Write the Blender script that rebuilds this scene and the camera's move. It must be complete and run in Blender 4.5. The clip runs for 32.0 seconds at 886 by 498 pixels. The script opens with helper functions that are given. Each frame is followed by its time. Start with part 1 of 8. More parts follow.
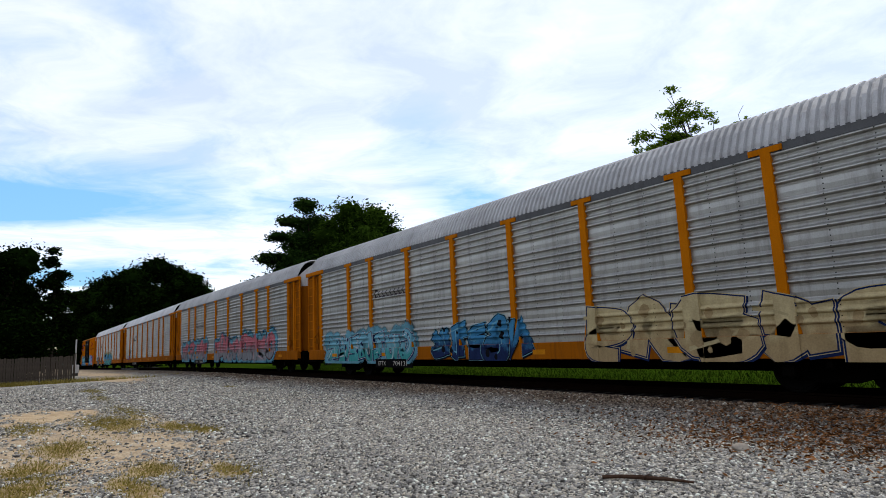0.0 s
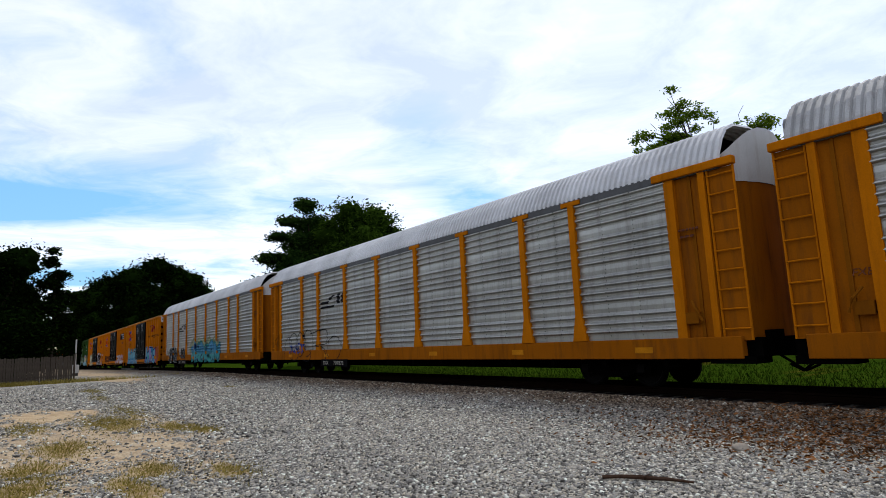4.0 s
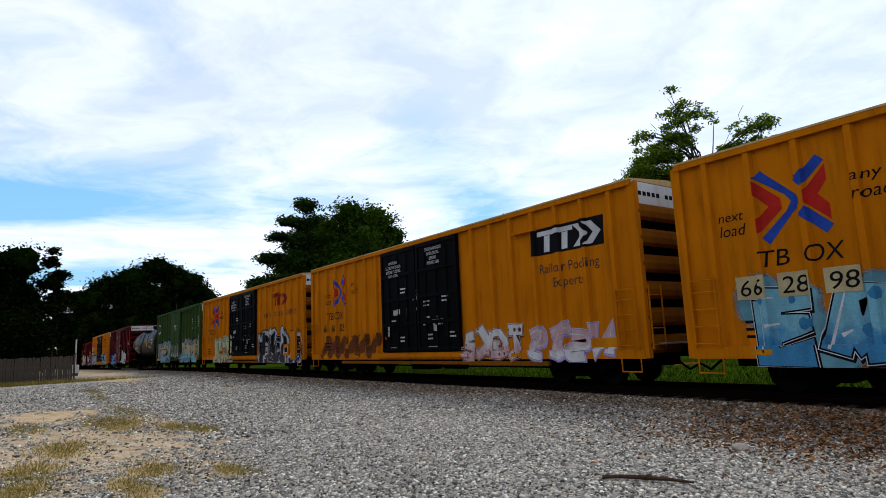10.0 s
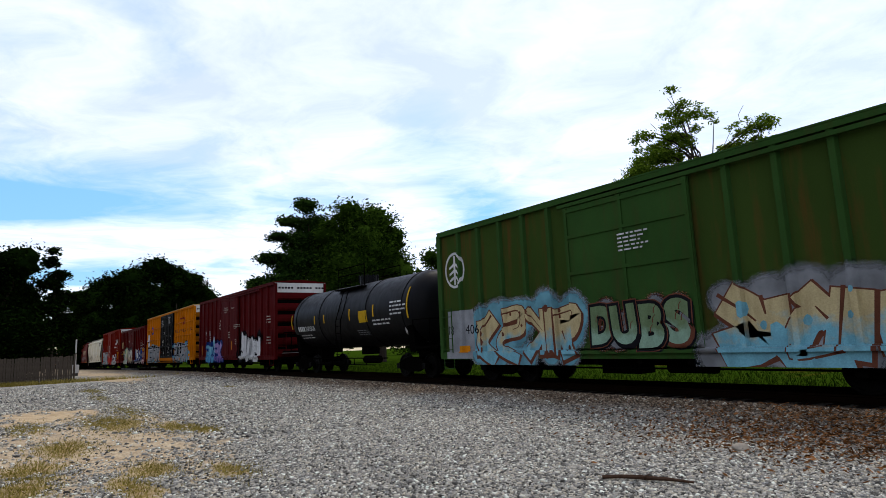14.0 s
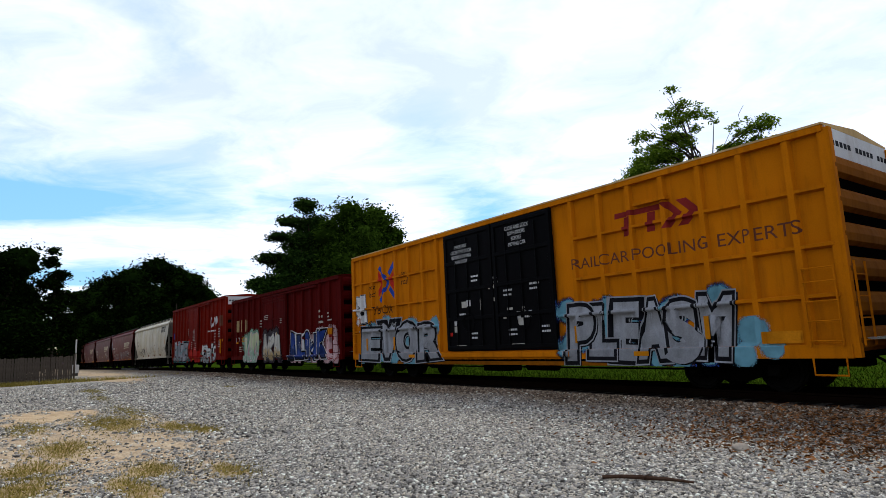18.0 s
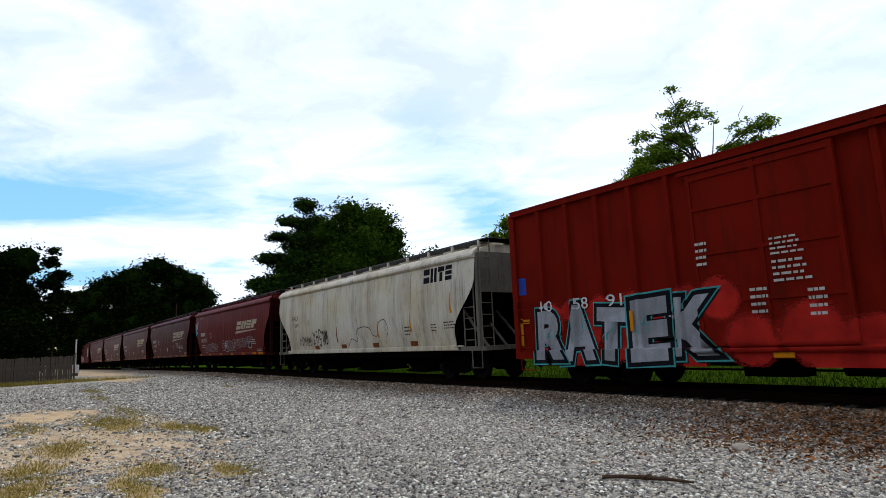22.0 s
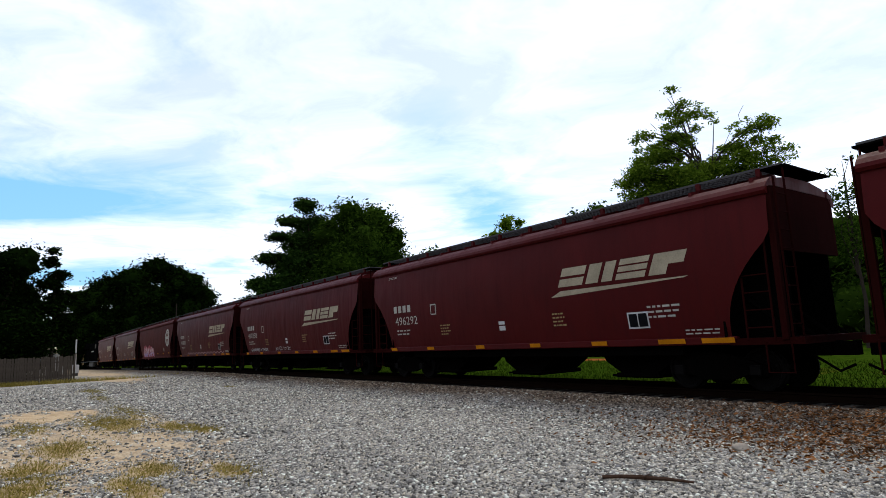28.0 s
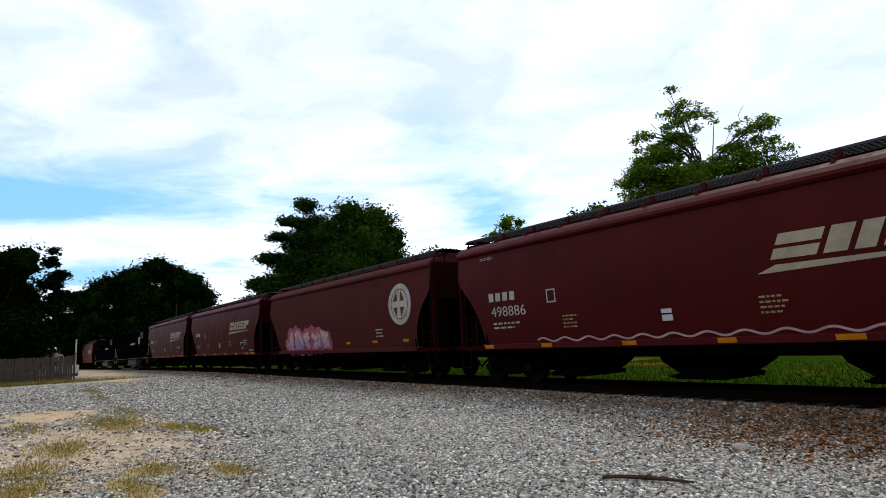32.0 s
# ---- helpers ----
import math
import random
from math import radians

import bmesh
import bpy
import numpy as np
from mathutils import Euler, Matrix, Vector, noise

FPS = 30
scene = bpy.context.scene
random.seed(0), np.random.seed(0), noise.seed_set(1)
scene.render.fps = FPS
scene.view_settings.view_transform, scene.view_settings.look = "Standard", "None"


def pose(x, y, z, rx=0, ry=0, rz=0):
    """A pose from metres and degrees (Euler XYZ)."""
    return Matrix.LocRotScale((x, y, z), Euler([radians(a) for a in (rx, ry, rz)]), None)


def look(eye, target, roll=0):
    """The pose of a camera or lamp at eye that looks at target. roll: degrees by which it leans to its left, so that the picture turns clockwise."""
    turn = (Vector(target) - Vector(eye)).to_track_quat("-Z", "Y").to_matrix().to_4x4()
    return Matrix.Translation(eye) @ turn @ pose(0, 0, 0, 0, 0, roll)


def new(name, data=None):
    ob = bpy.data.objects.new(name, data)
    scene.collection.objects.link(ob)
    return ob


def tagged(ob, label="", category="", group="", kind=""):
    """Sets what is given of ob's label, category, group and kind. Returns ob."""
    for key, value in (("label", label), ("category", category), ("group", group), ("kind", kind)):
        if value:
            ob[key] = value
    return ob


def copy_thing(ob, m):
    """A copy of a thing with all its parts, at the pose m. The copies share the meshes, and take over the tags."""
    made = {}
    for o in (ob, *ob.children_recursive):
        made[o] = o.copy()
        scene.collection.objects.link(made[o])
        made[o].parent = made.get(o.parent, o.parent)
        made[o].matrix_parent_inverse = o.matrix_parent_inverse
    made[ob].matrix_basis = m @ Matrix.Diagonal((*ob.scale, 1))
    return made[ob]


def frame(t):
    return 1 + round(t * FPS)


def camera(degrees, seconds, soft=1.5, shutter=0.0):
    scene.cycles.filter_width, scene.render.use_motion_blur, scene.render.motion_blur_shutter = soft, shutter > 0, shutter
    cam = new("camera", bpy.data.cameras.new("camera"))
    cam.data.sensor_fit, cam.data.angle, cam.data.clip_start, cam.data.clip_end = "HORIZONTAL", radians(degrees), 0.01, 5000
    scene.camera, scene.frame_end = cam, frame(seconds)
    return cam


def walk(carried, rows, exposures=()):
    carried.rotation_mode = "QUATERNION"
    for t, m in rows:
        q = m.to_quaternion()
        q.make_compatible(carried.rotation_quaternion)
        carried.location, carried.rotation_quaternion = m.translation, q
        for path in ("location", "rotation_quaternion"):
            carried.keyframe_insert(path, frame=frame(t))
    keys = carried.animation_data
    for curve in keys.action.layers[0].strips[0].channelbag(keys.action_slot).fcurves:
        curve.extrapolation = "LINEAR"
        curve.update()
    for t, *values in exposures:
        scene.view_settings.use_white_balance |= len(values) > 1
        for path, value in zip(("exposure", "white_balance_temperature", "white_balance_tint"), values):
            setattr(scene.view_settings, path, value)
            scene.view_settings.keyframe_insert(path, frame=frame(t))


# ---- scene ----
# ---- camera and its stand ----
EYE = Vector((0.0, 0.0, 1.75))
cam = camera(72.85, 32.0, soft=0.5)
YAW, TILT = radians(-53.704), radians(8.673)
AIM = Vector((math.sin(YAW) * math.cos(TILT), math.cos(YAW) * math.cos(TILT), math.sin(TILT)))
walk(cam, [(0, look(EYE, EYE + AIM, -2.557)), (32, look(EYE, EYE + AIM, -2.557))],
     [(0, -0.15), (11, -0.15), (13.5, -0.11), (17, -0.03), (32, -0.03)])

# ---- sky and sun ----
SUN_UP, SUN_TURN = 62.0, -28.0      # degrees above the horizon, turn from +Y towards +X
world = bpy.data.worlds.new("sky")
scene.world = world
world.use_nodes = True
wt = world.node_tree
sky = wt.nodes.new("ShaderNodeTexSky")
sky.sky_type, sky.sun_disc = "NISHITA", False
sky.sun_elevation, sky.sun_rotation = radians(SUN_UP), radians(SUN_TURN)
sky.air_density, sky.dust_density, sky.ozone_density = 1.0, 0.6, 1.2
wt.links.new(sky.outputs[0], wt.nodes["Background"].inputs[0])
wt.nodes["Background"].inputs[1].default_value = 0.14
sun = new("sun", bpy.data.lights.new("sun", "SUN"))
sun.data.energy, sun.data.angle, sun.data.color = 2.8, radians(12), (1.0, 0.92, 0.78)
sd = Vector((math.sin(radians(SUN_TURN)) * math.cos(radians(SUN_UP)), math.cos(radians(SUN_TURN)) * math.cos(radians(SUN_UP)), math.sin(radians(SUN_UP))))
sun.matrix_world = look(sd * 50, (0, 0, 0))


# ---- materials ----
def nodes_of(name):
    m = bpy.data.materials.new(name)
    m.use_nodes = True
    return m, m.node_tree.nodes, m.node_tree.links, m.node_tree.nodes["Principled BSDF"]


def mapping(n, l, scale, src="Object"):
    tc = n.new("ShaderNodeTexCoord")
    mp = n.new("ShaderNodeMapping")
    mp.inputs["Scale"].default_value = scale
    l.new(tc.outputs[src], mp.inputs[0])
    return mp.outputs[0]


def noise_tex(n, l, vec, scale, detail=4, rough=0.55):
    t = n.new("ShaderNodeTexNoise")
    t.inputs["Scale"].default_value, t.inputs["Detail"].default_value, t.inputs["Roughness"].default_value = scale, detail, rough
    l.new(vec, t.inputs["Vector"])
    return t.outputs[0]


def ramp(n, l, fac, stops):
    r = n.new("ShaderNodeValToRGB")
    e = r.color_ramp.elements
    while len(e) < len(stops):
        e.new(0.5)
    for el, (p, c) in zip(e, stops):
        el.position = p
        el.color = (*c, 1) if len(c) == 3 else c
    l.new(fac, r.inputs[0])
    return r.outputs[0]


def mix(n, l, fac, a, b, mode="MIX"):
    m = n.new("ShaderNodeMix")
    m.data_type, m.blend_type = "RGBA", mode
    for sock, v in ((m.inputs[0], fac), (m.inputs[6], a), (m.inputs[7], b)):
        if isinstance(v, (int, float)):
            sock.default_value = v
        elif isinstance(v, tuple):
            sock.default_value = (*v, 1)
        else:
            l.new(v, sock)
    return m.outputs[2]


def bump(n, l, height, strength, dist, p):
    b = n.new("ShaderNodeBump")
    b.inputs["Strength"].default_value, b.inputs["Distance"].default_value = strength, dist
    l.new(height, b.inputs["Height"])
    l.new(b.outputs[0], p.inputs["Normal"])


def paint(name, col, rough=0.5, metal=0.0, stain=(0.05, 0.03, 0.02), amount=0.35, streak=True, fade=0.25, scale=1.0, spec=0.12):
    """Weathered paint: patches of fading, vertical runs of dirt, fine grain."""
    m, n, l, p = nodes_of(name)
    big = noise_tex(n, l, mapping(n, l, (0.6 * scale, 0.6 * scale, 0.5 * scale)), 1.0, 5)
    fine = noise_tex(n, l, mapping(n, l, (1, 1, 1)), 38.0, 3)
    runs = noise_tex(n, l, mapping(n, l, (3.2 * scale, 3.2 * scale, 0.35 * scale) if streak else (2, 2, 2)), 1.6, 6, 0.65)
    pale = tuple(min(1, c * 0.86 + 0.03) for c in col)
    dark = tuple(c * 0.72 for c in col)
    c1 = mix(n, l, ramp(n, l, big, [(0.32, (0, 0, 0)), (0.72, (1, 1, 1))]), dark, col)
    c2 = mix(n, l, fade, c1, pale) if fade else c1
    dirt = ramp(n, l, runs, [(0.5, (0, 0, 0)), (0.78, (amount, amount, amount))])
    c3 = mix(n, l, dirt, c2, stain)
    c4 = mix(n, l, 0.18, c3, ramp(n, l, fine, [(0.3, (0.25, 0.25, 0.25)), (0.7, (1, 1, 1))]), "MULTIPLY")
    l.new(c4, p.inputs["Base Color"])
    rr = ramp(n, l, runs, [(0.3, (rough, rough, rough)), (0.8, (min(1, rough + 0.3),) * 3)])
    l.new(rr, p.inputs["Roughness"])
    p.inputs["Metallic"].default_value = metal
    p.inputs["Specular IOR Level"].default_value = spec
    bump(n, l, fine, 0.12, 0.004, p)
    return m


def weathered(name, col):
    """Old pale paint: yellowed patches, long dark runs below the roof, rust spots."""
    m, n, l, p = nodes_of(name)
    big = noise_tex(n, l, mapping(n, l, (0.35, 0.35, 0.6)), 1.0, 4)
    wide = noise_tex(n, l, mapping(n, l, (1.1, 1.1, 0.10)), 1.3, 6, 0.7)
    thin = noise_tex(n, l, mapping(n, l, (5.5, 5.5, 0.22)), 1.5, 6, 0.75)
    spot = noise_tex(n, l, mapping(n, l, (1.5, 1.5, 0.9)), 1.5, 5, 0.7)
    fine = noise_tex(n, l, mapping(n, l, (1, 1, 1)), 30.0, 3)
    c = mix(n, l, ramp(n, l, big, [(0.35, (0, 0, 0)), (0.7, (0.8, 0.8, 0.8))]), col, tuple(a * b for a, b in zip(col, (0.80, 0.70, 0.46))))
    c = mix(n, l, ramp(n, l, wide, [(0.46, (0, 0, 0)), (0.70, (0.62, 0.62, 0.62))]), c, (0.15, 0.125, 0.09))
    c = mix(n, l, ramp(n, l, thin, [(0.53, (0, 0, 0)), (0.70, (0.75, 0.75, 0.75))]), c, (0.07, 0.055, 0.04))
    c = mix(n, l, ramp(n, l, spot, [(0.62, (0, 0, 0)), (0.72, (0.75, 0.75, 0.75))]), c, (0.30, 0.14, 0.03))
    c = mix(n, l, 0.2, c, ramp(n, l, fine, [(0.3, (0.3, 0.3, 0.3)), (0.7, (1, 1, 1))]), "MULTIPLY")
    l.new(c, p.inputs["Base Color"])
    p.inputs["Roughness"].default_value = 0.55
    p.inputs["Specular IOR Level"].default_value = 0.15
    bump(n, l, fine, 0.12, 0.004, p)
    return m


M = {}
M["yellow"] = paint("yellow_paint", (0.55, 0.160, 0.003), 0.6, stain=(0.09, 0.032, 0.006), amount=0.5, fade=0.0, spec=0.012)
M["sillorange"] = paint("rusty_orange_paint", (0.34, 0.098, 0.004), 0.6, stain=(0.10, 0.035, 0.01), amount=0.8, fade=0.0, spec=0.012)
M["railgrey"] = paint("dull_grey_steel", (0.13, 0.13, 0.128), 0.6, 0.3, stain=(0.05, 0.045, 0.04), amount=0.6, fade=0.0, spec=0.1)
M["roofbright"] = paint("white_roof_steel", (0.72, 0.71, 0.69), 0.5, 0.0, stain=(0.4, 0.36, 0.3), amount=0.4, fade=0.0)
# orange parts; on boxcar ends it stands for yellow paint in shade
M["orange"] = paint("orange_and_shaded_yellow_paint", (0.24, 0.075, 0.004), 0.6, stain=(0.07, 0.025, 0.006), amount=0.6, fade=0.0, spec=0.012)
M["galv"] = paint("galvanised_steel", (0.45, 0.44, 0.395), 0.33, 0.85, stain=(0.13, 0.12, 0.105), amount=0.6, fade=0.0, spec=0.3)
M["roofw"] = paint("pale_roof_steel", (0.50, 0.49, 0.465), 0.5, 0.1, stain=(0.2, 0.17, 0.14), amount=0.5, fade=0.0)
M["white"] = paint("white_paint", (0.62, 0.60, 0.56), 0.5, stain=(0.35, 0.27, 0.2), amount=0.5)
M["blackpaint"] = paint("black_paint", (0.003, 0.003, 0.0034), 0.42, stain=(0.008, 0.007, 0.006), amount=0.3, fade=0.0, spec=0.016)
# underframe and wheels near black: dirt, plus the shade beneath cars put in
M["under"] = paint("dirty_and_shaded_underframe", (0.0026, 0.0023, 0.002), 1.0, stain=(0.005, 0.004, 0.0034), amount=0.6, fade=0.0, spec=0.0)
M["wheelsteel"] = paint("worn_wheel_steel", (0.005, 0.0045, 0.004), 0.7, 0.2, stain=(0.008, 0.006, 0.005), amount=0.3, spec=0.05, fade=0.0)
M["maroon"] = paint("maroon_paint", (0.074, 0.0034, 0.0038), 0.5, stain=(0.020, 0.004, 0.003), amount=0.8, fade=0.0, spec=0.022)
M["kred"] = paint("oxide_red_paint", (0.074, 0.0028, 0.0020), 0.55, stain=(0.018, 0.004, 0.003), amount=0.9, fade=0.0, spec=0.014)
M["cred"] = paint("bright_red_paint", (0.150, 0.007, 0.0025), 0.55, stain=(0.045, 0.008, 0.004), amount=0.8, fade=0.0, spec=0.018)
M["hred"] = paint("brown_red_paint", (0.068, 0.0052, 0.0050), 0.42, stain=(0.03, 0.006, 0.006), amount=0.5, fade=0.0, spec=0.06)
M["hredb"] = paint("red_oxide_gloss_paint", (0.105, 0.0075, 0.005), 0.42, stain=(0.05, 0.009, 0.006), amount=0.5, fade=0.0, spec=0.05)
# darker red for hopper ends: shade from the next car put into colour
M["hend"] = paint("shaded_red_end_paint", (0.022, 0.0035, 0.003), 0.9, stain=(0.008, 0.004, 0.003), amount=0.5, fade=0.0, spec=0.01)
M["stick"] = paint("dry_brown_bark", (0.075, 0.042, 0.026), 0.95, stain=(0.02, 0.012, 0.008), amount=0.8, fade=0.1, scale=6, spec=0.01)
M["hredold"] = paint("faded_brown_red_paint", (0.075, 0.014, 0.012), 0.5, stain=(0.06, 0.03, 0.02), amount=0.6, fade=0.12, spec=0.012)
M["green"] = paint("faded_green_paint", (0.028, 0.072, 0.015), 0.6, stain=(0.05, 0.036, 0.014), amount=0.5, fade=0.0, spec=0.03)
M["rustgreen"] = paint("rust_stained_green_paint", (0.036, 0.062, 0.012), 0.75, stain=(0.088, 0.040, 0.012), amount=1.0, fade=0.0, scale=0.5, spec=0.012)
# yellow cars' roof made paler: daylight on its edge put into the colour
M["litroof"] = paint("sunlit_tan_roof_paint", (0.55, 0.36, 0.15), 0.6, stain=(0.2, 0.12, 0.05), amount=0.5, fade=0.0, spec=0.02)
M["grate"] = paint("dark_steel_grating", (0.07, 0.068, 0.065), 0.7, amount=0.4)
M["hgrey"] = weathered("pale_grey_paint", (0.52, 0.485, 0.39))
# grey hopper ends: grime, with the dark end cavity's shade mixed in
M["hgreyend"] = paint("grimy_shaded_grey_paint", (0.15, 0.135, 0.105), 0.8, stain=(0.03, 0.024, 0.018), amount=0.9, fade=0.0, scale=2.0, spec=0.01)
M["tank"] = paint("black_tank_paint", (0.006, 0.006, 0.0066), 0.34, stain=(0.014, 0.012, 0.010), amount=0.35, fade=0.0, spec=0.07)
# rails and ties near black: the train's shade is put into their colour
M["rail"] = paint("shaded_rusty_rail_steel", (0.008, 0.0045, 0.003), 0.9, 0.0, stain=(0.012, 0.006, 0.004), amount=0.4, fade=0.0, spec=0.0)
M["tie"] = paint("shaded_weathered_tie_wood", (0.007, 0.0055, 0.0045), 0.95, stain=(0.01, 0.008, 0.006), amount=0.4, fade=0.0, spec=0.0)
M["wood"] = paint("grey_fence_wood", (0.085, 0.066, 0.048), 0.95, stain=(0.02, 0.018, 0.016), amount=0.9, fade=0.1, scale=6, spec=0.02)
M["palestone"] = paint("pale_tan_stone", (0.42, 0.36, 0.28), 0.9, stain=(0.2, 0.16, 0.12), amount=0.5, fade=0.1, scale=8, spec=0.02)
M["pole"] = paint("weathered_pole_wood", (0.16, 0.13, 0.10), 0.9, amount=0.5)
M["loco"] = paint("black_locomotive_paint", (0.003, 0.003, 0.0032), 0.9, stain=(0.006, 0.005, 0.004), amount=0.4, fade=0.0, spec=0.0)
M["lgrey"] = paint("grey_tank_paint", (0.075, 0.072, 0.065), 0.8, amount=0.4)
M["bark"] = paint("tree_bark", (0.035, 0.026, 0.019), 0.95, amount=0.5, fade=0.0, scale=3)


def flat(name, col, rough=0.6):
    """Sprayed or stencilled paint: slight mottling and fading."""
    m, n, l, p = nodes_of(name)
    a = noise_tex(n, l, mapping(n, l, (1, 1, 1)), 2.2, 5)
    b = noise_tex(n, l, mapping(n, l, (1, 1, 1)), 30, 3)
    c = mix(n, l, ramp(n, l, a, [(0.35, (0, 0, 0)), (0.7, (1, 1, 1))]), tuple(v * 0.7 for v in col), col)
    c = mix(n, l, 0.25, c, ramp(n, l, b, [(0.3, (0.3, 0.3, 0.3)), (0.65, (1, 1, 1))]), "MULTIPLY")
    l.new(c, p.inputs["Base Color"])
    p.inputs["Roughness"].default_value = rough
    p.inputs["Specular IOR Level"].default_value = 0.02
    return m


INK = dict(black=(0.012, 0.012, 0.014), white=(0.75, 0.74, 0.72), cream=(0.62, 0.50, 0.26), blue=(0.06, 0.27, 0.48), sky=(0.22, 0.52, 0.62),
           deep=(0.02, 0.05, 0.22), teal=(0.07, 0.38, 0.36), pink=(0.62, 0.17, 0.20), lilac=(0.42, 0.30, 0.55), purple=(0.17, 0.07, 0.32), rose=(0.66, 0.42, 0.42),
           grey=(0.28, 0.29, 0.30), silver=(0.36, 0.37, 0.385), lime=(0.58, 0.62, 0.38), mint=(0.30, 0.46, 0.33), brown=(0.17, 0.06, 0.035), red=(0.60, 0.03, 0.02),
           amber=(0.75, 0.27, 0.01), stencil=(0.58, 0.55, 0.47), navy=(0.015, 0.03, 0.10), royal=(0.03, 0.08, 0.42), yellow=(0.70, 0.42, 0.02), rust=(0.22, 0.07, 0.02),
           sand=(0.46, 0.33, 0.16), dusk=(0.06, 0.045, 0.05), crimson=(0.30, 0.03, 0.025), oxide=(0.12, 0.013, 0.009), bone=(0.52, 0.44, 0.30), moss=(0.17, 0.24, 0.12))
for k, v in INK.items():
    M["ink_" + k] = flat("ink_" + k, tuple(0.78 * c for c in v))


# ---- mesh helpers ----
def part(name, bm, material, parent, label="", smooth=False):
    me = bpy.data.meshes.new(name)
    if smooth:
        for f in bm.faces:
            f.smooth = True
    bm.to_mesh(me)
    bm.free()
    me.materials.append(M[material] if isinstance(material, str) else material)
    ob = new(name, me)
    ob.parent = parent
    if label:
        tagged(ob, label)
    return ob


def again(ob, m, parent=None):
    """Another part on the same mesh, at the pose m under its parent."""
    o = ob.copy()
    scene.collection.objects.link(o)
    if parent:
        o.parent = parent
    o.matrix_basis = m
    return o


def box(bm, x0, x1, y0, y1, z0, z1):
    v = [bm.verts.new((x, y, z)) for x in (x0, x1) for y in (y0, y1) for z in (z0, z1)]
    for f in ((0, 1, 3, 2), (4, 6, 7, 5), (0, 4, 5, 1), (2, 3, 7, 6), (0, 2, 6, 4), (1, 5, 7, 3)):
        bm.faces.new([v[i] for i in f])
    return v


def boxes(*rows):
    bm = bmesh.new()
    for r in rows:
        box(bm, *r)
    return bm


def softbox(x0, x1, y0, y1, z0, z1, r=0.02):
    bm = boxes((x0, x1, y0, y1, z0, z1))
    bmesh.ops.bevel(bm, geom=bm.edges[:], offset=r, segments=1, affect="EDGES")
    return bm


def prism(bm, pts, axis, a, b):
    """A closed outline pts swept along an axis from a to b: pts are (x, z) for axis y, (y, z) for axis x."""
    def at(p, q):
        return (p[0], q, p[1]) if axis == "y" else (q, p[0], p[1])
    va, vb = [bm.verts.new(at(p, a)) for p in pts], [bm.verts.new(at(p, b)) for p in pts]
    k = len(pts)
    bm.faces.new(va)
    bm.faces.new(vb[::-1])
    for i in range(k):
        bm.faces.new((va[i], vb[i], vb[(i + 1) % k], va[(i + 1) % k]))
    bmesh.ops.recalc_face_normals(bm, faces=bm.faces[:])


def tube(bm, pts, r0, r1=None, sides=6):
    """A tapered round bar along points."""
    r1 = r0 if r1 is None else r1
    rings = []
    for i, p in enumerate(pts):
        p = Vector(p)
        d = (Vector(pts[min(i + 1, len(pts) - 1)]) - Vector(pts[max(i - 1, 0)])).normalized()
        side = d.cross(Vector((0.31, 0.2, 0.93)) if abs(d.z) < 0.9 else Vector((1, 0, 0))).normalized()
        up = side.cross(d)
        r = r0 + (r1 - r0) * i / max(1, len(pts) - 1)
        rings.append([bm.verts.new(p + r * (math.cos(a) * side + math.sin(a) * up)) for a in (2 * math.pi * k / sides for k in range(sides))])
    for a, b in zip(rings, rings[1:]):
        for k in range(sides):
            bm.faces.new((a[k], a[(k + 1) % sides], b[(k + 1) % sides], b[k]))
    bm.faces.new(rings[0][::-1])
    bm.faces.new(rings[-1])


def lathe_y(bm, prof, cx, cz, sides=24):
    """A turned body about an axis along y: prof is (y, radius)."""
    rings = [[bm.verts.new((cx + r * math.cos(2 * math.pi * k / sides), y, cz + r * math.sin(2 * math.pi * k / sides))) for k in range(sides)] for y, r in prof]
    for a, b in zip(rings, rings[1:]):
        for k in range(sides):
            bm.faces.new((a[k], b[k], b[(k + 1) % sides], a[(k + 1) % sides]))
    bm.faces.new(rings[0])
    bm.faces.new(rings[-1][::-1])
    bmesh.ops.recalc_face_normals(bm, faces=bm.faces[:])


def raw_mesh(name, verts, faces, material, smooth=False):
    """A mesh from arrays: verts (n, 3), faces (m, k)."""
    me = bpy.data.meshes.new(name)
    k = faces.shape[1]
    me.vertices.add(len(verts))
    me.vertices.foreach_set("co", np.ascontiguousarray(verts, dtype=np.float32).ravel())
    me.loops.add(faces.size)
    me.loops.foreach_set("vertex_index", faces.astype(np.int32).ravel())
    me.polygons.add(len(faces))
    me.polygons.foreach_set("loop_start", np.arange(0, faces.size, k, dtype=np.int32))
    me.polygons.foreach_set("loop_total", np.full(len(faces), k, dtype=np.int32))
    if smooth:
        me.polygons.foreach_set("use_smooth", np.ones(len(faces), dtype=bool))
    me.update(calc_edges=True)
    me.materials.append(material)
    return me


def empty(name, label, category, group="", kind=""):
    ob = new(name)
    ob.empty_display_size = 0.5
    return tagged(ob, label, category, group, kind)


# ---- the lie of the land ----
TRACK, SIDE, RAIL = 14.0, 1.6, 0.38


def fall(x):
    """How far the line and the ground have dropped at x: a gentle grade down towards the crossing."""
    w = max(0.0, -x - 42.0)
    return 0.0105 * (w * w / 50.0 if w < 25 else w - 12.5)


def smooth(a, b, v):
    t = min(1.0, max(0.0, (v - a) / (b - a)))
    return t * t * (3 - 2 * t)


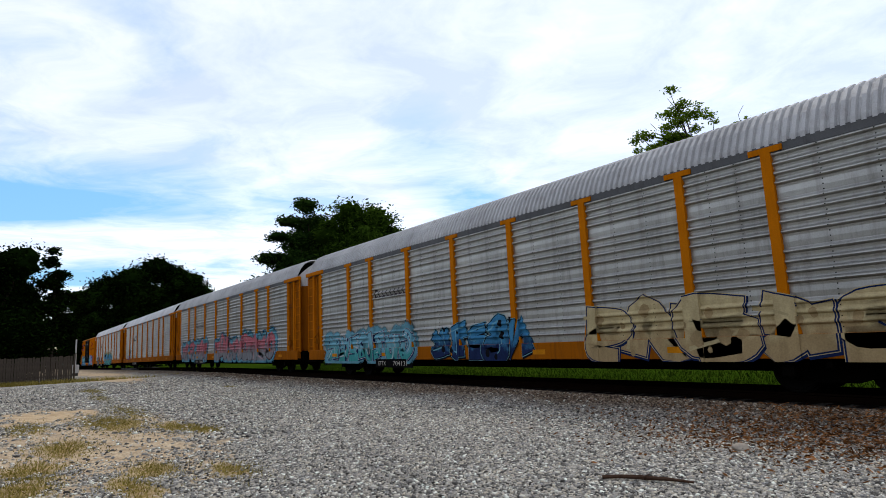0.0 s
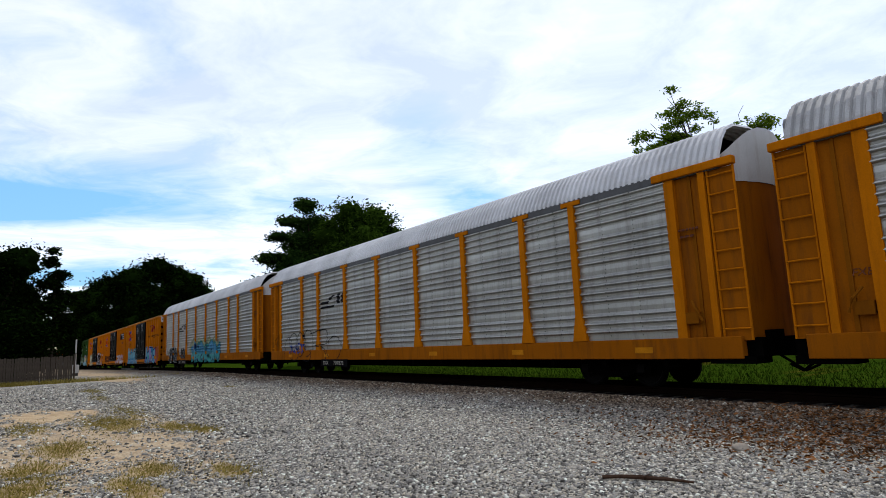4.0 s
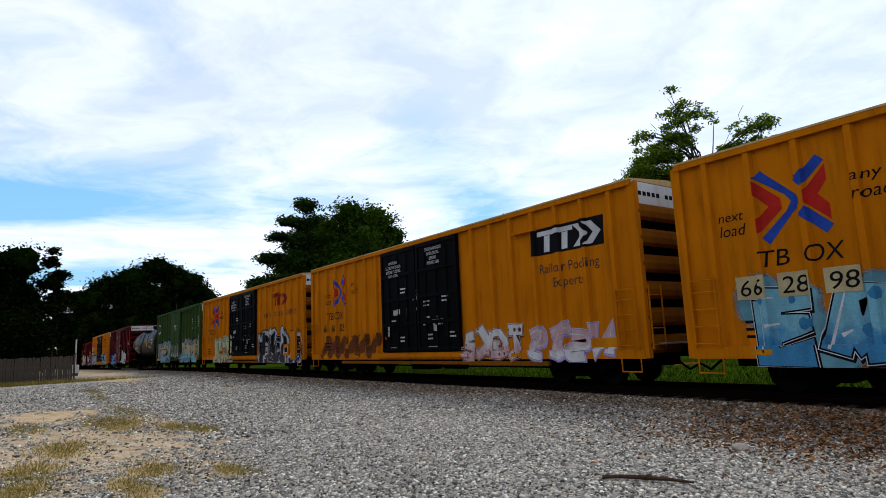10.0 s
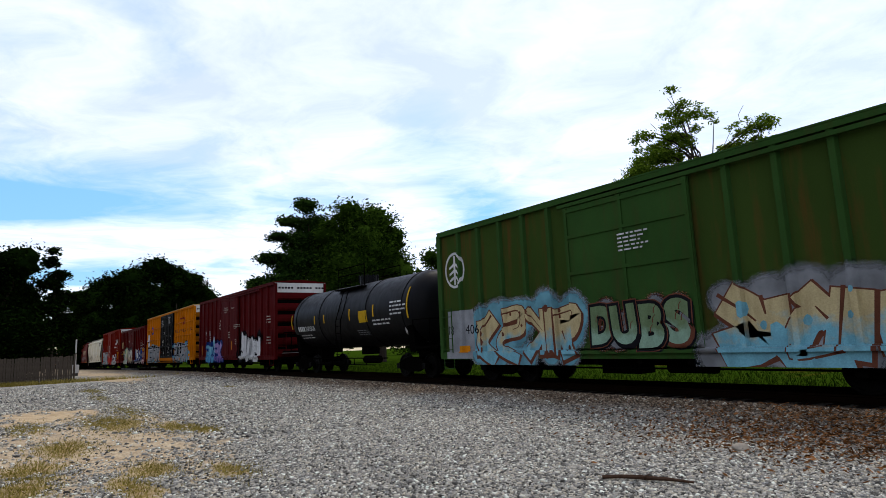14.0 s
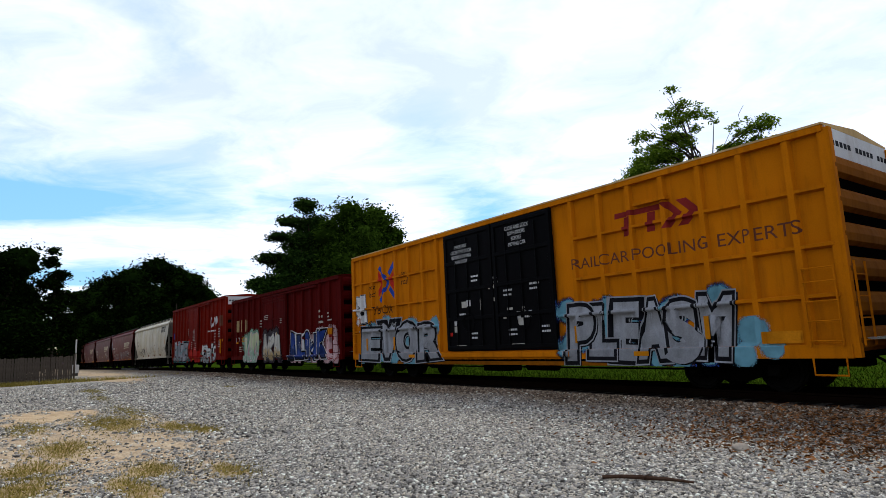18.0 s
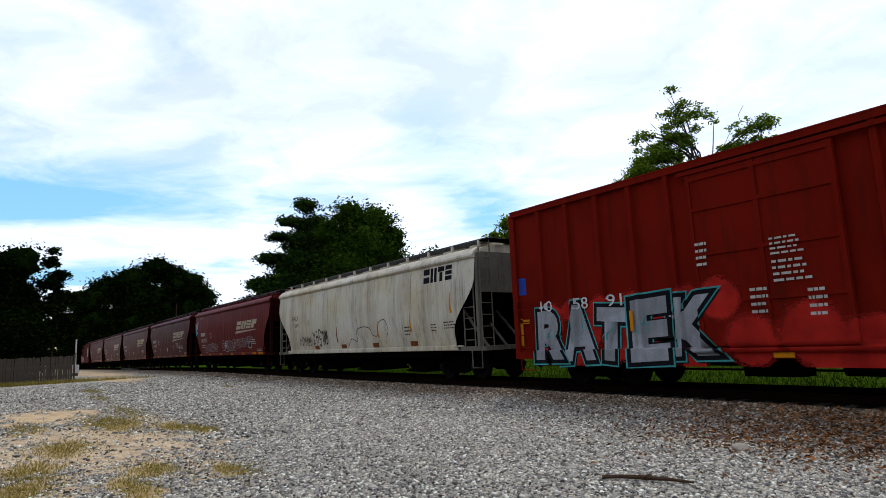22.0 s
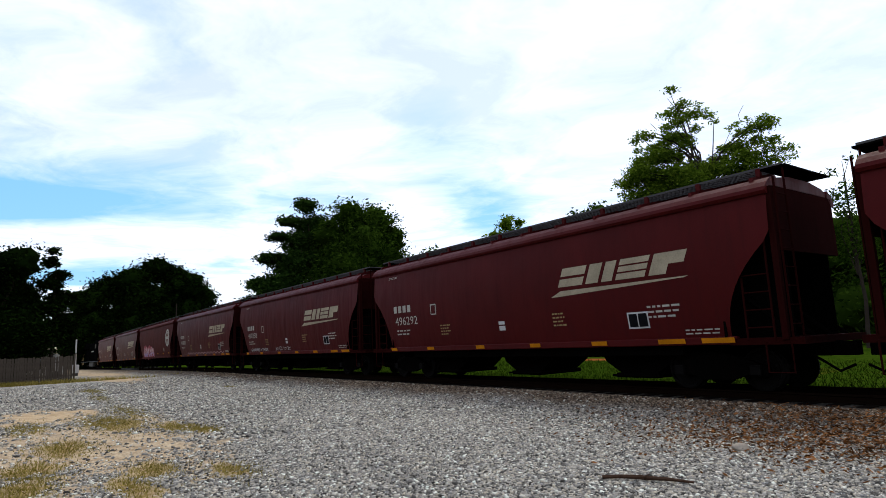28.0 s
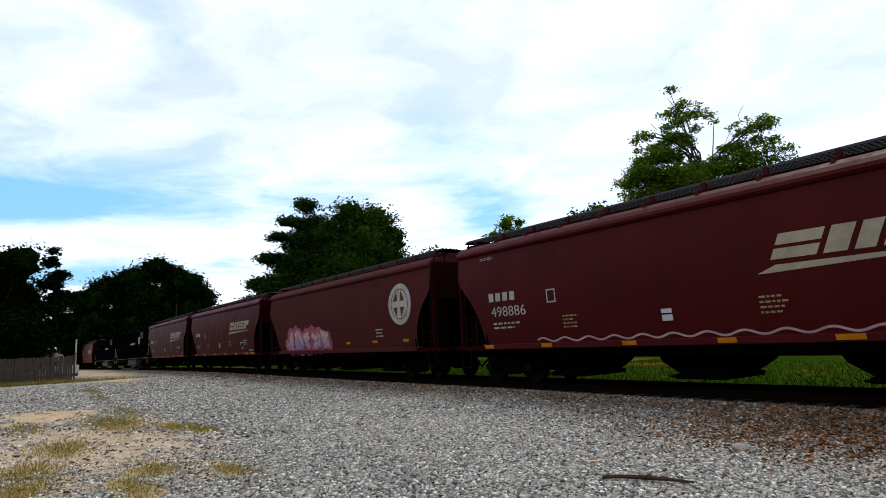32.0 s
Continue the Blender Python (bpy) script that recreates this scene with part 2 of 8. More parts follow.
def land(x, y):
    bed = 0.20 * smooth(9.2, 12.5, y) * (1 - smooth(15.8, 17.6, y))
    near = smooth(-60, -20, x)
    return bed - fall(x) + 0.03 * noise.noise(Vector((x * 0.35, y * 0.35, 0))) * near * (1 - smooth(11, 13, y)) + 0.10 * smooth(18, 40, y) * 0


# ---- rolling stock: common parts ----
SURF = {}


def bogie(car, x):
    bm = bmesh.new()
    for s in (-1, 1):
        prism(bm, [(x - 1.15, 0.52), (x - 0.75, 0.66), (x - 0.3, 0.80), (x + 0.3, 0.80), (x + 0.75, 0.66), (x + 1.15, 0.52), (x + 1.1, 0.36), (x + 0.7, 0.36), (x + 0.32, 0.24), (x - 0.32, 0.24), (x - 0.7, 0.36), (x - 1.1, 0.36)],
              "y", s * 1.08, s * 0.94)
    box(bm, x - 0.2, x + 0.2, -1.0, 1.0, 0.5, 0.78)
    for k in (-0.16, 0.0, 0.16):
        for s in (-1, 1):
            tube(bm, [(x + k, s * 1.01, 0.3), (x + k, s * 1.01, 0.56)], 0.065, sides=8)
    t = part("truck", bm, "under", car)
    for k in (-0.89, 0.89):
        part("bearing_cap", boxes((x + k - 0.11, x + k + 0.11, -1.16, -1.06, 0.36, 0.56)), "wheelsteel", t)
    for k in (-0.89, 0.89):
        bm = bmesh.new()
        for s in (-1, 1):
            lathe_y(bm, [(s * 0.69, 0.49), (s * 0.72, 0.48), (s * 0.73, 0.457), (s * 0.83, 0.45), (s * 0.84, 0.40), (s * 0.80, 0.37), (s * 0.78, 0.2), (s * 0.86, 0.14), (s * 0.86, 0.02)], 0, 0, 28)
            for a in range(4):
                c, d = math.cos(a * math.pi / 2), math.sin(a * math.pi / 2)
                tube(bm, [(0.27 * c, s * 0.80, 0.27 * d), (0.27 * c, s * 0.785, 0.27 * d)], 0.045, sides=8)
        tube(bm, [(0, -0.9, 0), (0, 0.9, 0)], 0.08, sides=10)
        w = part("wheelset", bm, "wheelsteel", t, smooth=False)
        w.matrix_parent_inverse = Matrix.Translation((x + k, 0, 0.457))
    return t


def draft_gear(car, half, mat="under"):
    for s in (-1, 1):
        bm = boxes(*[tuple(sorted((s * (half - 0.35), s * (half + 0.28)))) + (-0.16, 0.16, 0.72, 1.02)])
        box(bm, *sorted((s * (half + 0.2), s * (half + 0.62))), -0.12, 0.13, 0.72, 1.0)
        part("coupler", bm, "under", car)
        bm = bmesh.new()
        tube(bm, [(s * (half - 0.3), -0.35, 0.85), (s * (half + 0.1), -0.38, 0.6), (s * (half + 0.35), -0.36, 0.42), (s * (half + 0.62), -0.3, 0.55)], 0.03, sides=6)
        part("air_hose", bm, "under", car)


def ladder(car, name, mat, rails, rungs, r=0.014, label=""):
    """rails: pairs of end points; rungs: likewise, each a part of its own."""
    bm = bmesh.new()
    for a, b in rails:
        tube(bm, [a, b], r * 1.5, sides=5)
    lad = part(name, bm, mat, car, label)
    for a, b in rungs:
        bm = bmesh.new()
        a, b = Vector(a), Vector(b)
        tube(bm, [a, b], r, sides=5)
        part("rung", bm, mat, lad)
    return lad


def conform(bm, car):
    """Lay a flat decal, whose y holds its height above the paint, on the near side of a car."""
    kx, kz, fn = SURF[car]
    xs, zs = [v.co.x for v in bm.verts], [v.co.z for v in bm.verts]
    for planes, lo, hi, no in ((kx, min(xs), max(xs), (1, 0, 0)), (kz, min(zs), max(zs), (0, 0, 1))):
        for k in planes:
            if lo < k < hi:
                bmesh.ops.bisect_plane(bm, geom=bm.verts[:] + bm.edges[:] + bm.faces[:], plane_co=(k, 0, 0) if no[0] else (0, 0, k), plane_no=no, dist=1e-5)
    for v in bm.verts:
        v.co.y = fn(v.co.x, v.co.z) - v.co.y


FONT_CACHE = {}


def glyphs(text):
    if text not in FONT_CACHE:
        cu = bpy.data.curves.new("lettering", "FONT")
        cu.body, cu.size, cu.resolution_u, cu.align_x = text, 1.0, 3, "LEFT"
        ob = new("lettering", cu)
        bpy.context.view_layer.update()
        me = bpy.data.meshes.new_from_object(ob)
        bpy.data.objects.remove(ob)
        FONT_CACHE[text] = me
    return FONT_CACHE[text]


def words(car, text, x, z, h, ink="black", width=None, slant=0.0, rise=0.004, name="lettering"):
    """Stencilled words, x and z at their lower left corner, capital height h; width: the run is stretched to it."""
    bm = bmesh.new()
    bm.from_mesh(glyphs(text))
    w = max(v.co.x for v in bm.verts)
    k = h / 0.69
    kx = (width / w) if width else k
    for v in bm.verts:
        v.co = (x + v.co.x * kx + slant * v.co.y * k, rise, z + v.co.y * k)
    bmesh.ops.triangulate(bm, faces=bm.faces[:])
    if h < 0.2:
        conform(bm, car)
        return tagged(part(name, bm, "ink_" + ink, car), kind="stuff")
    spans = []
    todo = set(bm.verts)
    while todo:
        island, edge = set(), [todo.pop()]
        while edge:
            v = edge.pop()
            island.add(v)
            for e in v.link_edges:
                o = e.other_vert(v)
                if o in todo:
                    todo.discard(o)
                    edge.append(o)
        xs = [v.co.x - slant * (v.co.z - z) for v in island]
        spans.append([min(xs), max(xs), island])
    spans.sort(key=lambda r: r[0])
    letters = []
    for a, b, isl in spans:
        if letters and a < letters[-1][1] - 0.02:
            letters[-1][1] = max(b, letters[-1][1])
            letters[-1][2] |= isl
        else:
            letters.append([a, b, set(isl)])
    for a, b, isl in letters:
        one = bmesh.new()
        twin = {v: one.verts.new(v.co) for v in isl}
        for f in bm.faces:
            if f.verts[0] in isl:
                one.faces.new([twin[v] for v in f.verts])
        conform(one, car)
        o = part("letter", one, "ink_" + ink, car)
    bm.free()
    return o


def quads(bm, pts, rise):
    bm.faces.new([bm.verts.new((x, rise, z)) for x, z in pts])


SINGLE = ("reflector", "placard", "reflective_strip", "number_panel", "stencil_dash", "sprayed_patch", "block_lettering", "block_emblem", "slanted_emblem")


def mark(car, polys, ink, rise=0.004, name="marking", label=""):
    if name in SINGLE and len(polys) > 1:
        for p in polys:
            o = mark(car, [p], ink, rise, name, label)
        return o
    bm = bmesh.new()
    for p in polys:
        quads(bm, p, rise)
    for f in bm.faces:
        f.normal_update()
    conform(bm, car)
    return part(name, bm, "ink_" + ink, car, label)


def rect(x, z, w, h, lean=0.0):
    return [(x, z), (x + w, z), (x + w + lean * h, z + h), (x + lean * h, z + h)]


def bars(car, x, z, w, h, rows, ink="white", seed=1, rise=0.004):
    """Writing too small to read: rows of short dashes."""
    rng = random.Random(seed)
    polys, dz = [], h / rows
    for r in range(rows):
        cx = x
        end = x + w * rng.uniform(0.7, 1.0)
        while cx < end - 0.03:
            ln = min(end - cx, rng.uniform(0.08, 0.26) * max(0.5, w))
            polys.append(rect(cx, z + h - (r + 0.72) * dz, ln, dz * 0.40))
            cx += ln + 0.05 * max(0.4, w)
    return tagged(mark(car, polys, ink, rise, "small_print"), kind="stuff")


def spline(pts, per=7):
    out = []
    q = [pts[0]] + list(pts) + [pts[-1]]
    for i in range(1, len(q) - 2):
        a, b, c, d = q[i - 1:i + 3]
        for k in range(per):
            t = k / per
            out.append(tuple(0.5 * (2 * b[j] + (c[j] - a[j]) * t + (2 * a[j] - 5 * b[j] + 4 * c[j] - d[j]) * t * t + (3 * b[j] - a[j] - 3 * c[j] + d[j]) * t ** 3) for j in (0, 1)))
    return out + [pts[-1]]


def ribbon(bm, pts, w0, w1, rise, grow=0.0):
    """A painted stroke of changing width; grow widens it and its ends for an outline."""
    k = len(pts)
    left, right = [], []
    for i, p in enumerate(pts):
        a, b = pts[max(0, i - 1)], pts[min(k - 1, i + 1)]
        dx, dz = b[0] - a[0], b[1] - a[1]
        ln = math.hypot(dx, dz) or 1
        dx, dz = dx / ln, dz / ln
        w = (w0 + (w1 - w0) * i / max(1, k - 1)) / 2 + grow
        e = -grow if i == 0 else grow if i == k - 1 else 0
        x, z = p[0] + e * dx, p[1] + e * dz
        left.append(bm.verts.new((x - dz * w, rise, z + dx * w)))
        right.append(bm.verts.new((x + dz * w, rise, z - dx * w)))
    for i in range(k - 1):
        bm.faces.new((left[i], right[i], right[i + 1], left[i + 1]))


# shapes of sprayed letter forms, on a unit square
FORMS = [
    [[(0.0, 0.1), (0.2, 0.85), (0.45, 0.4), (0.7, 0.95), (1.0, 0.3)], [(0.5, 0.1), (0.9, 0.05), (1.1, 0.25)]],
    [[(0.05, 0.95), (0.5, 0.7), (0.25, 0.4), (0.75, 0.15)], [(0.5, 0.7), (1.0, 0.85)], [(0.1, 0.05), (0.45, 0.2)]],
    [[(0.9, 0.85), (0.35, 1.0), (0.1, 0.6), (0.5, 0.35), (0.95, 0.45)], [(0.15, 0.1), (0.55, 0.02), (1.0, 0.2)]],
    [[(0.1, 0.0), (0.35, 0.55), (0.2, 1.0)], [(0.35, 0.55), (0.8, 0.75), (1.05, 0.6)], [(0.55, 0.3), (0.85, 0.1)]],
    [[(0.0, 0.35), (0.3, 0.1), (0.6, 0.35), (0.4, 0.75), (0.75, 1.0)], [(0.7, 0.5), (1.05, 0.35), (0.9, 0.0)]],
    [[(0.0, 0.8), (0.4, 0.95), (0.6, 0.55), (0.3, 0.3), (0.5, 0.0)], [(0.65, 0.2), (0.95, 0.6), (0.85, 1.0)]],
    [[(0.15, 0.0), (0.05, 0.5), (0.4, 0.7), (0.7, 0.5), (0.6, 0.05)], [(0.3, 1.0), (0.8, 0.85), (1.1, 1.0)]],
    [[(0.0, 0.6), (0.5, 0.5), (0.95, 0.7), (0.7, 0.2), (0.3, 0.15)], [(0.2, 0.9), (0.6, 1.0)]],
]


# heavy angular strokes that fill a unit square; abstract, no letters of any alphabet meant
BLOCKS = [
    [[(0.12, 0.0), (0.2, 1.0)], [(0.2, 0.85), (0.9, 0.95), (0.8, 0.55), (0.25, 0.45)], [(0.45, 0.45), (0.95, 0.02)]],
    [[(0.1, 0.05), (0.35, 1.0), (0.7, 0.98), (0.92, 0.0)], [(0.25, 0.38), (0.85, 0.36)]],
    [[(0.9, 0.92), (0.25, 0.85), (0.2, 0.55), (0.85, 0.5), (0.88, 0.12), (0.08, 0.08)]],
    [[(0.15, 1.0), (0.12, 0.05)], [(0.9, 1.0), (0.2, 0.5), (0.95, 0.02)]],
    [[(0.1, 0.02), (0.15, 0.95), (0.85, 0.1), (0.92, 1.0)]],
    [[(0.05, 0.92), (0.95, 0.95)], [(0.5, 0.92), (0.45, 0.0)], [(0.45, 0.08), (0.8, 0.12)]],
    [[(0.85, 0.8), (0.5, 0.98), (0.14, 0.7), (0.15, 0.25), (0.5, 0.04), (0.9, 0.25), (0.88, 0.48), (0.55, 0.48)]],
    [[(0.15, 0.98), (0.15, 0.06), (0.9, 0.1)], [(0.2, 0.52), (0.75, 0.56)], [(0.15, 0.9), (0.85, 0.92)]],
]


def spray(a, b):
    """Sprayed fill that runs from ink a above to ink b below, cloudy where the two meet."""
    key = "spray_%s_%s" % (a, b)
    if key not in M:
        ca, cb = (tuple(0.78 * c for c in INK[k]) for k in (a, b))
        m, n, l, p = nodes_of(key)
        tc = n.new("ShaderNodeTexCoord")
        sep = n.new("ShaderNodeSeparateXYZ")
        l.new(tc.outputs["Generated"], sep.inputs[0])
        cloud = noise_tex(n, l, mapping(n, l, (1, 1, 1)), 2.6, 4)
        ad = n.new("ShaderNodeMath")
        ad.operation = "MULTIPLY_ADD"
        l.new(cloud, ad.inputs[0])
        ad.inputs[1].default_value = 0.9
        l.new(sep.outputs[2], ad.inputs[2])
        c = mix(n, l, ramp(n, l, ad.outputs[0], [(0.72, (1, 1, 1)), (0.98, (0, 0, 0))]), ca, cb)
        fine = noise_tex(n, l, mapping(n, l, (1, 1, 1)), 30, 3)
        c = mix(n, l, 0.3, c, ramp(n, l, fine, [(0.3, (0.35, 0.35, 0.35)), (0.65, (1, 1, 1))]), "MULTIPLY")
        wear = noise_tex(n, l, mapping(n, l, (2.4, 2.4, 0.7)), 2.0, 5)
        c = mix(n, l, 0.45, c, ramp(n, l, wear, [(0.36, (0.55, 0.52, 0.5)), (0.6, (1, 1, 1))]), "MULTIPLY")
        l.new(c, p.inputs["Base Color"])
        p.inputs["Roughness"].default_value = 0.6
        p.inputs["Specular IOR Level"].default_value = 0.04
        M[key] = m
    return M[key]


def mist(ink):
    """Spray mist: paint that thins out to nothing at the rim of the cloud."""
    key = "mist_" + ink
    if key not in M:
        m, n, l, p = nodes_of(key)
        at = n.new("ShaderNodeAttribute")
        at.attribute_name = "cover"
        nz = noise_tex(n, l, mapping(n, l, (1, 1, 1)), 5.0, 6, 0.7)
        ad = n.new("ShaderNodeMath")
        ad.operation = "MULTIPLY_ADD"
        l.new(nz, ad.inputs[0])
        ad.inputs[1].default_value = 0.55
        l.new(at.outputs["Fac"], ad.inputs[2])
        l.new(ramp(n, l, ad.outputs[0], [(0.46, (0, 0, 0)), (0.80, (0.92, 0.92, 0.92))]), p.inputs["Alpha"])
        tone = noise_tex(n, l, mapping(n, l, (1, 1, 1)), 1.7, 4)
        col = tuple(0.62 * c for c in INK[ink])
        l.new(mix(n, l, ramp(n, l, tone, [(0.35, (0, 0, 0)), (0.65, (1, 1, 1))]), tuple(0.6 * c for c in col), col), p.inputs["Base Color"])
        p.inputs["Roughness"].default_value = 0.7
        p.inputs["Specular IOR Level"].default_value = 0.02
        M[key] = m
    return M[key]


def spray_cloud(car, dots, ink, parent, rise=0.0012, name="cloud", label="", step=0.13, z_min=0.56):
    """A soft-edged patch of spray on the near side: dots are (x, z, reach)."""
    kx, kz, fn = SURF[car]
    d = np.array(dots, dtype=float)
    xa, xb = (d[:, 0] - d[:, 2]).min(), (d[:, 0] + d[:, 2]).max()
    za, zb = max(z_min, (d[:, 1] - d[:, 2]).min()), (d[:, 1] + d[:, 2]).max()
    xs = sorted(set([round(v, 4) for v in np.arange(xa, xb, step)] + [k for k in kx if xa < k < xb]))
    zs = sorted(set([round(v, 4) for v in np.arange(za, zb, step)] + [k for k in kz if za < k < zb]))
    gx, gz = np.meshgrid(xs, zs, indexing="ij")
    c = (1 - np.hypot(gx[..., None] - d[:, 0], gz[..., None] - d[:, 1]) / d[:, 2]).max(-1)
    c = np.clip(c * 1.6, 0, 1)
    nz = len(zs)
    verts = np.array([(x, fn(x, z) - rise, z) for x in xs for z in zs])
    i, j = np.meshgrid(np.arange(len(xs) - 1), np.arange(nz - 1), indexing="ij")
    a = (i * nz + j).ravel()
    f = np.stack([a, a + nz, a + nz + 1, a + 1], 1)
    cf = c.ravel()
    f = f[cf[f].max(1) > 0]
    me = raw_mesh(name, verts, f, mist(ink))
    at = me.attributes.new("cover", "FLOAT", "POINT")
    at.data.foreach_set("value", cf.astype(np.float32))
    ob = new(name, me)
    ob.parent = parent
    if label:
        tagged(ob, label)
    return ob


def graffiti(car, x0, x1, z0, z1, letters, fill, fill2=None, line="black", cloud=None, shine="white", seed=1, weight=0.36, label="", ragged=0.12, halo=None):
    rng = random.Random(seed)
    w, h = (x1 - x0) / letters, z1 - z0
    forms, last = [], None
    for i in range(letters):
        form = rng.choice([b for b in BLOCKS if b is not last])
        last = form
        flip, turn = rng.random() < 0.6, rng.random() < 0.45
        big = rng.uniform(1.0, 1.3)
        ox, sx = x0 + w * (i + 0.5 - 0.5 * big), w * big
        lo, hi = z0 + h * rng.uniform(0.02, 0.10), z1 - h * rng.uniform(0.08, 0.26)
        lean = rng.uniform(-0.15, 0.3) * h * 0.5
        wt = max(0.38, weight) * min(w, 1.1 * h) * rng.uniform(0.9, 1.2)
        rows = []
        for st in form:
            if flip:
                st = [(1 - px, pz) for px, pz in st]
            if turn:
                st = [(px, 1 - pz) for px, pz in st]
            pts = [(ox + (0.12 + 0.76 * px) * sx + lean * (pz - 0.5) + rng.uniform(-0.5, 0.5) * ragged * w * 1.7, lo + (hi - lo) * pz + rng.uniform(-0.5, 0.5) * ragged * h * 1.6) for px, pz in st]
            if rng.random() < 0.75:
                pts = spline(pts, 5)
            rows.append((pts, wt * rng.uniform(0.7, 1.25), wt * rng.uniform(0.5, 1.35)))
        forms.append(rows)
    lw = 0.034 * min(1.0, w) + 0.016
    order = list(range(letters))
    rng.shuffle(order)

    def layer(name, mat, parent, rise, grow, lab="", dx=0.0, dz=0.0):
        bm = bmesh.new()
        for i, rows in enumerate(forms):
            for j, (p, a, b) in enumerate(rows):
                ribbon(bm, [(px + dx, pz + dz) for px, pz in p], a, b, rise + 0.0012 * order[i] + 0.00005 * j, grow)
        for v in bm.verts:
            v.co.z = max(z0 - 0.06, v.co.z)
        conform(bm, car)
        return part(name, bm, mat, parent, lab)
    base = layer("graffiti", "ink_" + line, car, 0.0022, lw * 1.2, label, 0.5 * lw, -0.9 * lw)
    if cloud:
        dots = [(px, pz, rng.uniform(0.18, 0.46) * min(1.1, w) + 0.2) for rows in forms for p, a, b in rows for px, pz in p[::2]]
        if halo:
            spray_cloud(car, [(a, b, r * 1.08 + 0.05) for a, b, r in dots], halo, base, 0.0010, "halo")
        spray_cloud(car, dots, cloud, base, 0.0016)
    if shine != line:
        layer("rim", "ink_" + shine, base, 0.0026, lw * 0.95)
    layer("outline", "ink_" + line, base, 0.0029, lw * 0.62)
    layer("fill", spray(fill, fill2 or fill), base, 0.0032, 0.0)
    bm = bmesh.new()
    for i, rows in enumerate(forms):
        for p, a, b in rows:
            q = [(x - 0.2 * a, z + 0.12 * a) for x, z in p[:max(2, len(p) // 2)]]
            ribbon(bm, q, a * 0.12, a * 0.05, 0.0036 + 0.0012 * order[i])
    conform(bm, car)
    tagged(part("highlight", bm, "ink_" + shine, base), kind="stuff")
    bm = bmesh.new()
    for i in range(letters * 4):
        k = rng.randrange(letters)
        p, a, b = rng.choice(forms[k])
        cx, cz = rng.choice(p)
        r = a * rng.uniform(0.06, 0.2)
        bm.faces.new([bm.verts.new((cx + r * rng.uniform(0.7, 1.3) * math.cos(q * 0.785), 0.0040 + 0.0012 * letters + 0.0001 * i, cz + 1.3 * r * math.sin(q * 0.785))) for q in range(8)])
    conform(bm, car)
    tagged(part("paint_spot", bm, "ink_" + (line if rng.random() < 0.5 or fill2 is None else fill2), base), kind="stuff")
    return base


def glyph_mesh(ch, grow, tubes=0.0):
    """One fat letter of the built-in font, or its outline as a thin line."""
    key = (ch, round(grow, 4), tubes)
    if key in FONT_CACHE:
        return FONT_CACHE[key]
    cu = bpy.data.curves.new("lettering", "FONT")
    cu.body, cu.size, cu.resolution_u, cu.offset = ch, 1.0, 4, grow
    if tubes:
        cu.fill_mode, cu.bevel_depth, cu.bevel_resolution = "NONE", tubes, 0
    ob = new("lettering", cu)
    bpy.context.view_layer.update()
    me = bpy.data.meshes.new_from_object(ob)
    bpy.data.objects.remove(ob)
    FONT_CACHE[key] = me
    return me


